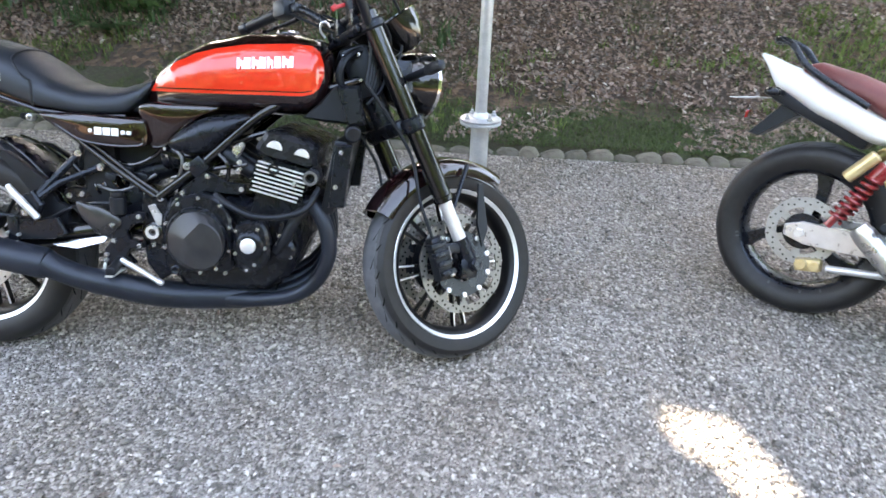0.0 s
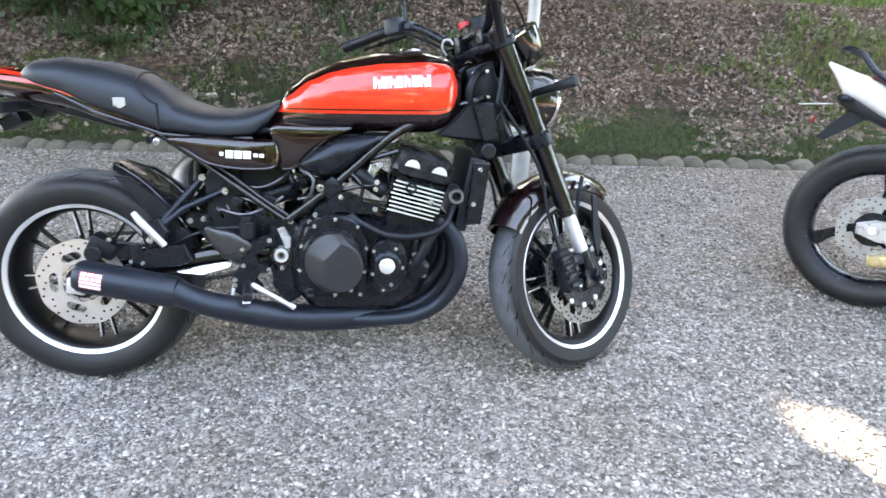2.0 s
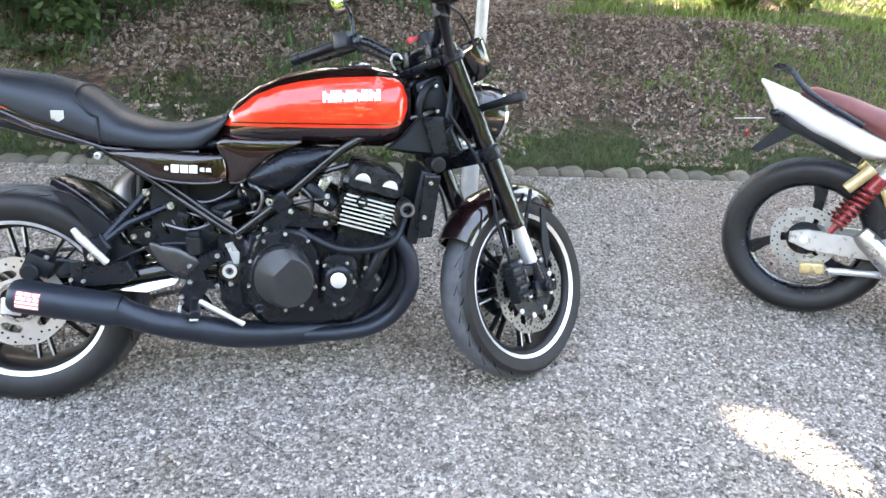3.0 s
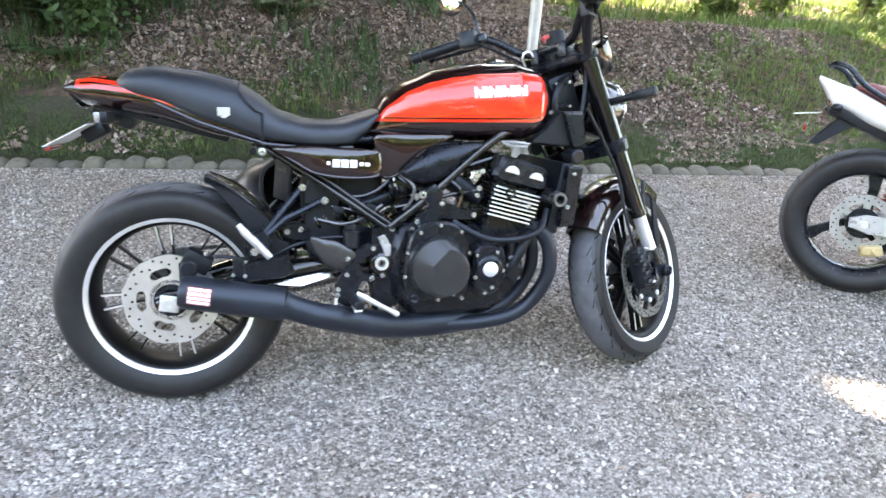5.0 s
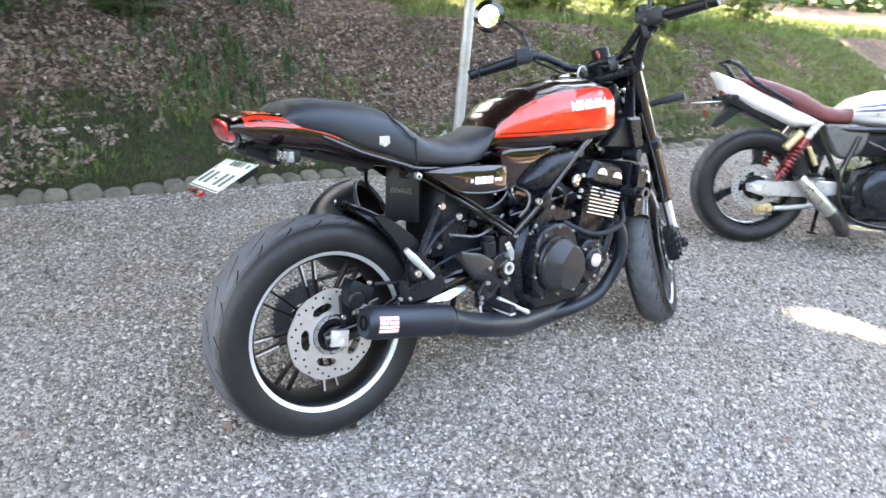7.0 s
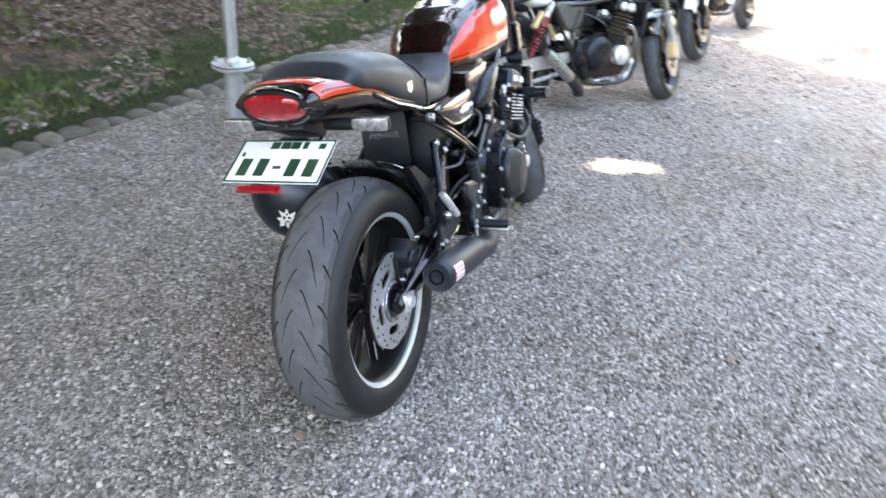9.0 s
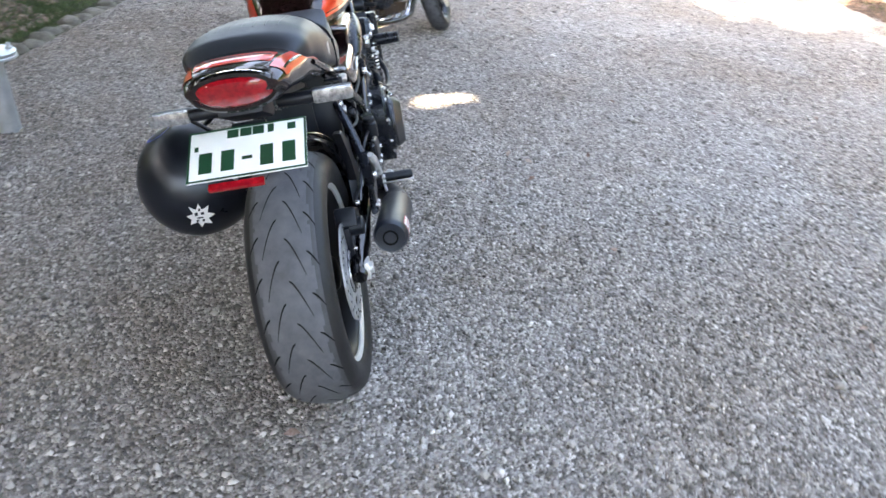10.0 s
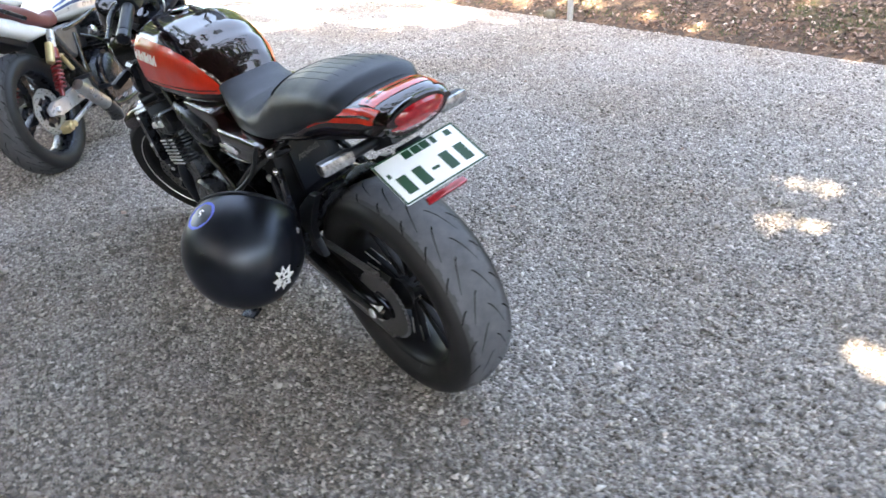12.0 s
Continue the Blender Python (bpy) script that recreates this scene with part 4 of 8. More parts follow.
        for y, e in ((0.110, 0.0), (0.140, 0.0), (0.146, 0.006), (0.147, 0.012)):
            sw.append([V(x + (0.33 - x) * e * 3, s * (y - (z - 0.345) * 0.45), z + (0.362 - z) * e * 6) for x, z in ((0.228, 0.362), (0.33, 0.384), (0.402, 0.404), (0.428, 0.404), (0.440, 0.384), (0.424, 0.360), (0.35, 0.340), (0.29, 0.346))])
        part("swingarm_plate", rings(sw), DARK_CHROME, root, "polished flat flank of the swingarm")
    part("swingarm_brace", box((0.36, 0, 0.41), (0.05, 0.20, 0.05), 0.012), BLACK_GLOSS, root)
    # hugger over the tyre
    loops = []
    for i in range(19):
        a = radians(22 + 51 * i / 18)
        tip = max(0.0, (i - 8) / 10)
        r, e, deep = 0.333 + 0.012 * tip, 1 - 0.45 * tip ** 1.6, 0.040 * (1 - tip) + 0.006
        loops.append([V((r + dr) * math.cos(a), y * e, 0.305 + (r + dr) * math.sin(a)) for y, dr in ((-0.102, -deep), (-0.099, -0.008), (-0.06, 0.008), (0, 0.014), (0.06, 0.008), (0.099, -0.008), (0.102, -deep), (0.096, -deep), (0.092, -0.012), (0, 0.009), (-0.092, -0.012), (-0.096, -deep))])
    hug = part("hugger", rings(loops), BLACK_SATIN, root, "black plastic rear hugger with a pointed tip")
    for s in (-1, 1):
        part("hugger_lip", tube([V((0.339 + 0.012 * max(0, (i - 8) / 10)) * math.cos(a), s * 0.086 * (1 - 0.45 * max(0, (i - 8) / 10) ** 1.6), 0.305 + (0.339 + 0.012 * max(0, (i - 8) / 10)) * math.sin(a)) for i, a in ((i, radians(22 + 51 * i / 18)) for i in range(19))], 0.0042, 8), BLACK_GLOSS, hug, "glossy raised edge")
        part("hugger_side", prism([(0.128, 0.618), (0.165, 0.612), (0.215, 0.575), (0.262, 0.535), (0.292, 0.47), (0.322, 0.458), (0.318, 0.395), (0.300, 0.380), (0.207, 0.390), (0.232, 0.44), (0.215, 0.50), (0.180, 0.555)], s * 0.124, s * 0.104, 0.003), BLACK_PLASTIC, root)

    # engine
    part("crankcase", prism([(0.62, 0.50), (0.70, 0.53), (0.86, 0.50), (0.99, 0.47), (1.0, 0.37), (0.96, 0.28), (0.90, 0.235), (0.66, 0.235), (0.60, 0.30), (0.59, 0.42)], -0.165, 0.165, 0.02), ENGINE_BLACK, root)
    part("oil_pan", box((0.78, 0, 0.215), (0.26, 0.20, 0.07), 0.02), ENGINE_BLACK, root)
    hexa = smooth_poly([(0.628, 0.40), (0.636, 0.455), (0.660, 0.503), (0.725, 0.522), (0.785, 0.508), (0.814, 0.455), (0.818, 0.36), (0.806, 0.306), (0.74, 0.300), (0.665, 0.296), (0.640, 0.300), (0.626, 0.33)], 3)
    cover = part("clutch_cover", prism(hexa, -0.16, -0.213, 0.007), ENGINE_BLACK, root, "black satin clutch cover")
    def disc_ring(cx, cz, r, y, left=0.0, cut=9.0):
        out = []
        for a in (math.tau * k / 48 for k in range(48)):
            x, z = max(cx + r * math.cos(a), left), cz + r * math.sin(a) * 1.06
            over_ = (z - x) - cut
            out.append(V(x + max(0, over_) / 2, y, z - max(0, over_) / 2))
        return out
    part("cover_ring", rings([disc_ring(0.720, 0.397, 0.086, -0.208), disc_ring(0.720, 0.397, 0.086, -0.222), disc_ring(0.721, 0.397, 0.082, -0.228), disc_ring(0.726, 0.394, 0.078, -0.229)]), BLACK_SATIN, cover, smooth=25)
    part("cover_face", rings([disc_ring(0.722, 0.396, 0.079, -0.226), disc_ring(0.724, 0.395, 0.077, -0.236), disc_ring(0.738, 0.388, 0.065, -0.2555, 0.694, -0.287), disc_ring(0.738, 0.388, 0.062, -0.2575, 0.698, -0.291), disc_ring(0.738, 0.388, 0.026, -0.259, 0.70, -0.296)]), CLUTCH_GREY, cover, "smooth satin black faceted cover face", smooth=22)
    bolts([(x, -0.213, z) for x, z in ((0.672, 0.494), (0.729, 0.513), (0.788, 0.493), (0.812, 0.433), (0.806, 0.365), (0.636, 0.439), (0.628, 0.371), (0.723, 0.299), (0.768, 0.312), (0.793, 0.300))], (0, -1, 0), cover, r=0.0062)
    part("cover_plug", lathe([(0.007, 0.004), (0.010, 0.006), (0.013, 0.004), (0.013, -0.004)], (0.655, -0.213, 0.306), (0, -1, 0), 14), BLACK_SATIN, cover)
    gen = part("timing_cover", prism(smooth_poly([(0.826, 0.427), (0.848, 0.452), (0.889, 0.456), (0.914, 0.435), (0.922, 0.378), (0.912, 0.334), (0.879, 0.308), (0.844, 0.308), (0.822, 0.348)], 3), -0.16, -0.225, 0.008) + lathe([(0.041, -0.002), (0.040, 0.010), (0.034, 0.016), (0.028, 0.017)], (0.868, -0.223, 0.386), (0, -1, 0), 28), ENGINE_BLACK, root)
    part("cover_cap", lathe([(0.0215, 0), (0.0215, 0.005), (0.017, 0.008)], (0.868, -0.239, 0.388), (0, -1, 0), 24), SILVER, gen, "bright machined cap")
    bolts([(x, -0.225, z) for x, z in ((0.892, 0.433), (0.910, 0.379), (0.879, 0.330), (0.857, 0.316), (0.828, 0.362), (0.832, 0.427))], (0, -1, 0), gen, r=0.0062)
    part("water_pump", lathe([(0.034, 0), (0.032, 0.02), (0.022, 0.028)], (0.955, -0.165, 0.365), (0, -1, 0), 20) + cyl((0.945, -0.18, 0.395), (0.95, -0.18, 0.45), 0.014), ENGINE_BLACK, root)
    bolts([(0.945, -0.19, 0.408), (0.938, -0.192, 0.384), (0.972, -0.185, 0.345)], (0, -1, 0), root, r=0.007)
    left = part("generator_cover", prism(hexa, 0.16, 0.215, 0.008) + lathe([(0.095, 0.0), (0.09, 0.03), (0.07, 0.04)], (0.80, 0.16, 0.39), (0, 1, 0), 28), COVER_BLACK, root)
    # cylinder block, tilted forward: local up axis
    tl = radians(15)
    ux, uz = Vector((math.cos(tl), 0, -math.sin(tl))), Vector((math.sin(tl), 0, math.cos(tl)))
    base = V(0.905, 0, 0.43)

    def blk(u0, u1, h0, h1, y, bev=0.004):
        return prism([((base + ux * u + uz * h).x, (base + ux * u + uz * h).z) for u, h in ((u0, h0), (u1, h0), (u1, h1), (u0, h1))], -y, y, bev)
    part("cylinder_block", blk(-0.055, 0.075, 0.0, 0.20, 0.17), ENGINE_BLACK, root)
    for k in range(8):
        h = 0.094 + 0.0117 * k
        fin = part("cooling_fin", blk(-0.068, 0.082, h, h + 0.006, 0.196, 0.0012), ENGINE_BLACK, root)
        for s in (-1, 1):
            part("fin_edge", prism([((base + ux * u + uz * q).x, (base + ux * u + uz * q).z) for u, q in ((-0.064 + 0.004 * (k % 2), h + 0.0008), (0.078 - 0.010 * (k < 2), h + 0.0008), (0.078 - 0.010 * (k < 2), h + 0.0052), (-0.064 + 0.004 * (k % 2), h + 0.0052))], s * 0.195, s * 0.2005, 0.001), SILVER, fin, "bright machined fin edge")
    for s in (-1, 1):
        part("fin_boss", lathe([(0.016, -0.01), (0.016, 0.006), (0.010, 0.006), (0.008, -0.004)], (0.935, s * 0.197, 0.597), (0, s, 0), 20), ENGINE_BLACK, root)
    part("coil_bracket", prism([(0.818, 0.640), (0.824, 0.658), (0.842, 0.664), (0.852, 0.652), (0.842, 0.634), (0.832, 0.622)], -0.190, -0.172, 0.004), BOLT_STEEL, root, "bright alloy engine bracket")
    head_poly = [((base + ux * u + uz * h).x, (base + ux * u + uz * h).z) for u, h in ((-0.066, 0.195), (0.082, 0.195), (0.086, 0.235), (0.070, 0.262), (-0.045, 0.268), (-0.066, 0.245))]
    hc = part("cylinder_head_cover", prism(smooth_poly(head_poly, 4), -0.195, 0.195, 0.014), COVER_BLACK, root)
    for u in (-0.026, 0.050):
        for s in (-1, 1):
            p = base + ux * u + uz * 0.224
            capg = prism([((p + ux * (0.021 * math.cos(a)) + uz * (0.021 * math.sin(a))).x, (p + ux * (0.021 * math.cos(a)) + uz * (0.021 * math.sin(a))).z) for a in (math.pi * i / 14 for i in range(15))], s * 0.19, s * 0.203, 0.003)
            part("camshaft_cap", capg, SILVER, hc, "bright half-round camshaft cap")
    bolts([(0.990, -0.20, 0.557), (0.842, -0.196, 0.612), (0.851, -0.196, 0.660), (0.838, -0.19, 0.592)], (0, -1, 0), root, r=0.0085)
    for k, y in enumerate((-0.13, -0.045, 0.045, 0.13)):
        part("throttle_body", cyl((0.865, y, 0.575), (0.78, y, 0.63), 0.024), BLACK_PLASTIC, root)
    part("oil_hose", tube(curve([(1.055, -0.18, 0.545), (1.02, -0.215, 0.49), (0.95, -0.222, 0.468), (0.87, -0.218, 0.470), (0.80, -0.205, 0.50), (0.77, -0.19, 0.52)], 6), 0.0095, 10), BLACK_PLASTIC, root)
    part("engine_hanger", prism([(0.645, 0.485), (0.668, 0.530), (0.735, 0.582), (0.752, 0.574), (0.80, 0.552), (0.845, 0.545), (0.848, 0.525), (0.825, 0.518), (0.73, 0.524), (0.685, 0.505)], -0.168, -0.150, 0.004), BLACK_SATIN, root)
    bolts([(0.743, -0.168, 0.567), (0.836, -0.168, 0.533), (0.671, -0.168, 0.518), (0.656, -0.168, 0.497)], (0, -1, 0), root, r=0.0085)
    part("frame_joint", box((0.716, -0.152, 0.592), (0.052, 0.040, 0.046), 0.008, (0, -40, 0)), BLACK_SATIN, root)
    bolts([(0.687, -0.165, 0.593)], (0, -1, 0), root, r=0.0125, h=0.010)

    # exhaust: four headers, collector, silencer
    for k, y in enumerate((-0.155, -0.055, 0.055, 0.155)):
        b_ = 0.014 * k
        way = [(1.0, y, 0.50), (1.04 - b_ * 0.6, y * 1.06, 0.485), (1.072 - b_, y * 1.10, 0.428), (1.076 - b_, y * 1.05, 0.345), (1.036 - b_ * 0.9, y * 0.95, 0.264 + b_ * 0.2), (0.968 - b_ * 0.7, y * 0.80 - 0.02, 0.217 + b_ * 0.25), (0.87 - b_ * 0.4, y * 0.55 - 0.05, 0.198 + b_ * 0.1), (0.74, y * 0.25 - 0.09, 0.195)]
        part("exhaust_header", tube(curve(way, 6), 0.0205 if k else 0.0225, 16), EXHAUST_BLACK, root)
    part("collector_pipe", tube(curve([(0.90, -0.085, 0.203), (0.80, -0.105, 0.199), (0.68, -0.130, 0.203), (0.58, -0.16, 0.217), (0.47, -0.195, 0.250), (0.38, -0.212, 0.277), (0.295, -0.214, 0.312)], 6), [0.022, 0.026, 0.030, 0.034, 0.037, 0.039] + [0.040] * 13 + [0.0395, 0.039, 0.0385, 0.038, 0.0375, 0.037, 0.0365, 0.037, 0.036, 0.035, 0.0345, 0.034] + [0.034, 0.034, 0.0345, 0.035, 0.036, 0.041], 20), EXHAUST_BLACK, root)
    sil = part("silencer", lathe([(0.028, -0.002), (0.038, -0.004), (0.0435, 0.006), (0.0445, 0.02), (0.0445, 0.250), (0.040, 0.262)], (0.042, -0.200, 0.358), (0.253, -0.014, -0.046), 36), EXHAUST_BLACK, root, "short matt black silencer can")
    # black disc in the mouth: the shade inside the outlet, painted
    part("silencer_outlet", lathe([(0.016, 0.0), (0.020, -0.001), (0.020, -0.006), (0.016, -0.006)], (0.042, -0.200, 0.358), (0.253, -0.014, -0.046), 24, closed=True) + lathe([(0.016, 0.002), (0.0158, 0.003)], (0.042, -0.200, 0.358), (0.253, -0.014, -0.046), 20), SHADE_DIAL_BLACK, sil)
    # maker's mark on the silencer: plain red and white shapes
    ax = V(0.253, -0.014, -0.046).normalized()
    o = V(0.042, -0.200, 0.358)
    u_, w_ = frame_of(ax)

    def on_can(s0, s1, a0, a1, lift):
        vv, ff = [], []
        side = -Vector((0, 1, 0))
        side = (side - ax * side.dot(ax)).normalized()
        upv = ax.cross(side).normalized()
        if upv.z < 0:
            upv = -upv
        for i in range(9):
            a = a0 + (a1 - a0) * i / 8
            d = side * math.cos(a) + upv * math.sin(a)
            for s in (s0, s1):
                vv.append(o + ax * s + d * (0.0445 + lift))
            if i:
                ff.append((2 * i - 2, 2 * i - 1, 2 * i + 1, 2 * i))
        return Geo().add(vv, ff)
    part("maker_mark", on_can(0.020, 0.078, -0.42, 0.62, 0.0006), MARK_RED, sil)
    wh = Geo()
    for s0, s1, a0, a1 in ((0.022, 0.037, 0.38, 0.58), (0.040, 0.056, 0.38, 0.58), (0.059, 0.076, 0.38, 0.58), (0.022, 0.046, 0.12, 0.32), (0.049, 0.060, 0.12, 0.32), (0.063, 0.076, 0.12, 0.32), (0.021, 0.077, -0.10, 0.06), (0.021, 0.077, -0.36, -0.16)):
        wh += on_can(s0, s1, a0, a1, 0.0011)
    part("maker_mark", wh, MARK_WHITE, sil)
    part("silencer_bracket", box((0.185, -0.165, 0.40), (0.03, 0.012, 0.07), 0.003), BLACK_SATIN, root)
    bolts([(0.17, -0.172, 0.388), (0.20, -0.172, 0.383)], (0, -1, 0), root, r=0.006)

    # frame
    for s in (-1, 1):
        part("frame_rail", tube(curve([(1.15, s * 0.055, 0.84), (1.03, s * 0.115, 0.80), (0.895, s * 0.145, 0.742), (0.72, s * 0.152, 0.595), (0.595, s * 0.150, 0.500)], 6), 0.0130, 14), BLACK_GLOSS, root)
        part("subframe_rail", tube(curve([(0.24, s * 0.100, 0.735), (0.37, s * 0.122, 0.652), (0.48, s * 0.146, 0.575), (0.585, s * 0.150, 0.500)], 5), 0.0085, 12), BLACK_GLOSS, root)
        part("subframe_rail", tube(curve([(0.30, s * 0.104, 0.712), (0.42, s * 0.130, 0.637), (0.53, s * 0.150, 0.556), (0.60, s * 0.152, 0.508)], 5), 0.0065, 10), BLACK_GLOSS, root)
        part("seat_rail", tube(curve([(-0.05, s * 0.060, 0.815), (0.15, s * 0.065, 0.780), (0.30, s * 0.070, 0.745), (0.6, s * 0.075, 0.74)], 4), 0.014, 10), BLACK_SATIN, root)
        part("pivot_plate", prism([(0.545, 0.50), (0.60, 0.515), (0.635, 0.46), (0.615, 0.38), (0.63, 0.28), (0.58, 0.25), (0.545, 0.30), (0.535, 0.40)], s * 0.118, s * 0.146, 0.006), BLACK_SATIN, root)
        part("frame_gusset", prism([(0.605, 0.625), (0.615, 0.632), (0.725, 0.60), (0.72, 0.588)], s * 0.13, s * 0.142, 0.003), BLACK_GLOSS, root)
        part("pivot_cover", prism([(0.562, 0.474), (0.582, 0.480), (0.600, 0.448), (0.598, 0.418), (0.584, 0.416), (0.575, 0.44)], s * 0.147, s * 0.152, 0.002), SILVER_PAINT, root, "bright alloy pivot cover")
        part("pivot_ear", lathe([(0.034, -0.03), (0.034, 0.006), (0.028, 0.010), (0.022, 0.010)], (0.572, s * 0.143, 0.392), (0, s, 0), 28), BLACK_GLOSS, root)
        part("pivot_nut", annulus((0.572, 0, 0.398), 0.0115, 0.0195, s * 0.160, s * 0.149, 28) if s > 0 else annulus((0.572, 0, 0.398), 0.0115, 0.0195, -0.160, -0.149, 28), SILVER, root, "silver swingarm pivot nut")
        part("pivot_axle", lathe([(0.0118, -0.01), (0.0118, 0.004), (0.006, 0.004), (0.005, -0.006)], (0.572, s * 0.150, 0.398), (0, s, 0), 18), GREY_METAL, root)
    bolts([(0.544, -0.15, 0.439), (0.540, -0.15, 0.353), (0.574, -0.152, 0.362), (0.602, -0.155, 0.496)], (0, -1, 0), root, r=0.0085)
    part("battery_box", box((0.49, 0, 0.62), (0.20, 0.15, 0.16), 0.02), BLACK_PLASTIC, root)
    part("shock_linkage", box((0.47, 0.0, 0.44), (0.16, 0.14, 0.14), 0.02, (0, 15, 0)) + cyl((0.42, -0.09, 0.42), (0.42, 0.09, 0.42), 0.022), BLACK_SATIN, root)
    part("inner_fender", prism([(0.36, 0.60), (0.40, 0.72), (0.46, 0.72), (0.46, 0.40), (0.41, 0.36), (0.365, 0.42)], -0.10, 0.10, 0.01), BLACK_PLASTIC, root)
    part("starter_motor", cyl((0.66, -0.10, 0.545), (0.66, 0.10, 0.545), 0.032), ENGINE_BLACK, root)
    for pts, r, m_ in (([(0.60, -0.10, 0.66), (0.66, -0.125, 0.62), (0.74, -0.12, 0.63), (0.80, -0.13, 0.66), (0.90, -0.12, 0.69)], 0.008, BLACK_GLOSS),
                       ([(0.62, -0.11, 0.55), (0.70, -0.14, 0.57), (0.78, -0.145, 0.59), (0.85, -0.15, 0.60)], 0.006, BLACK_GLOSS),
                       ([(0.42, -0.09, 0.61), (0.50, -0.118, 0.585), (0.56, -0.125, 0.60), (0.60, -0.12, 0.635), (0.595, -0.115, 0.66)], 0.006, BLACK_GLOSS),
                       ([(0.44, -0.10, 0.555), (0.50, -0.125, 0.545), (0.545, -0.13, 0.51), (0.55, -0.135, 0.47)], 0.006, BLACK_GLOSS),
                       ([(0.40, -0.10, 0.52), (0.47, -0.13, 0.51), (0.53, -0.13, 0.53), (0.58, -0.12, 0.56)], 0.0045, GREY_METAL),
                       ([(0.63, -0.12, 0.645), (0.665, -0.145, 0.615), (0.66, -0.145, 0.575), (0.64, -0.13, 0.545)], 0.005, GREY_METAL),
                       ([(0.76, -0.15, 0.64), (0.80, -0.165, 0.60), (0.795, -0.16, 0.555)], 0.006, BLACK_GLOSS)):
        part("wiring_loom", tube(curve(pts, 6), r, 8), m_, root)
    for k in range(4):
        part("intake_boot", lathe([(0.030, 0), (0.033, 0.006), (0.028, 0.012), (0.033, 0.018), (0.028, 0.024), (0.033, 0.030), (0.030, 0.04)], (0.60 + 0.04 * k, -0.10, 0.605 + 0.006 * k), (1, 0, 0.15), 20), BLACK_SATIN, root)
    for x, z in ((0.50, 0.575), (0.545, 0.555), (0.455, 0.55), (0.52, 0.52)):
        part("connector", box((x, -0.125, z), (0.030, 0.020, 0.018), 0.004, (0, 20, 0)), BLACK_PLASTIC, root)
    part("hose_clip", box((0.613, -0.128, 0.628), (0.006, 0.006, 0.05), 0.002, (0, -15, 0)), SILVER, root)
    part("airbox", box((0.70, 0, 0.69), (0.22, 0.20, 0.10), 0.03), BLACK_PLASTIC, root)
    part("head_tube", cyl((1.175, 0, 0.82), (1.225, 0, 0.70), 0.034), BLACK_SATIN, root)
    # shock lying under the seat
    sh = part("rear_shock", cyl((0.345, -0.075, 0.492), (0.60, -0.055, 0.575), 0.019) + cyl((0.50, -0.062, 0.543), (0.62, -0.055, 0.582), 0.030), BLACK_SATIN, root)
    part("shock_spring", coil((0.385, -0.073, 0.505), (0.51, -0.064, 0.546), 0.029, 0.0055, 5), BLACK_GLOSS, sh)
    part("shock_bracket", prism([(0.30, 0.505), (0.335, 0.515), (0.385, 0.50), (0.38, 0.465), (0.33, 0.46), (0.30, 0.475)], -0.10, -0.082, 0.004), BLACK_SATIN, root)
    bolts([(0.315, -0.10, 0.487), (0.352, -0.10, 0.493)], (0, -1, 0), root, r=0.0095)
    part("brake_reservoir", cyl((0.485, -0.165, 0.50), (0.485, -0.165, 0.45), 0.022) + cyl((0.485, -0.165, 0.515), (0.485, -0.165, 0.50), 0.018), BLACK_PLASTIC, root)
    part("brake_hose", tube(curve([(0.47, -0.16, 0.48), (0.40, -0.15, 0.475), (0.33, -0.14, 0.455), (0.25, -0.13, 0.42), (0.12, -0.12, 0.43)], 6), 0.005, 8), BLACK_PLASTIC, root)

    # foot controls, right and left
    for s in (-1, 1):
        hang = part("footpeg_hanger", prism([(0.355, 0.475), (0.385, 0.48), (0.46, 0.46), (0.475, 0.43), (0.46, 0.38), (0.42, 0.395)], s * 0.178, s * 0.165, 0.004) + prism([(0.47, 0.44), (0.50, 0.445), (0.535, 0.458), (0.555, 0.456), (0.558, 0.438), (0.525, 0.424), (0.505, 0.405), (0.515, 0.378), (0.550, 0.370), (0.552, 0.354), (0.515, 0.352), (0.50, 0.33), (0.52, 0.305), (0.475, 0.275), (0.440, 0.300), (0.438, 0.345), (0.462, 0.38)], s * 0.175, s * 0.150, 0.003), BLACK_SATIN, root)
        part("heel_guard", dome(smooth_poly([(0.374, 0.484), (0.41, 0.478), (0.450, 0.468), (0.495, 0.436), (0.482, 0.412), (0.446, 0.390), (0.395, 0.43)], 3), s * 0.172, s * 0.186, 0.5), HEEL_METAL, hang, "dark grey metal heel guard")
        bolts([(0.473, s * 0.184, 0.423), (0.471, s * 0.178, 0.375), (0.545, s * 0.176, 0.447), (0.541, s * 0.176, 0.362), (0.446, s * 0.178, 0.334), (0.444, s * 0.178, 0.318)], (0, s, 0), hang, r=0.0078)
        part("footpeg", cyl((0.48, s * 0.17, 0.315), (0.495, s * 0.265, 0.308), 0.014) + cyl((0.48, s * 0.15, 0.318), (0.48, s * 0.175, 0.315), 0.018), BLACK_PLASTIC, hang)
        part("footpeg_plate", box((0.491, s * 0.225, 0.296), (0.022, 0.085, 0.006), 0.002), SILVER, hang)
        br = part("pillion_bracket", tube([(0.36, s * 0.100, 0.614), (0.235, s * 0.158, 0.475)], 0.0105, 8) + tube([(0.42, s * 0.100, 0.576), (0.31, s * 0.135, 0.53), (0.235, s * 0.160, 0.47)], 0.010, 8) + prism([(0.200, 0.49), (0.250, 0.51), (0.275, 0.47), (0.252, 0.425), (0.207, 0.43)], s * 0.172, s * 0.145, 0.006), BLACK_SATIN, root)
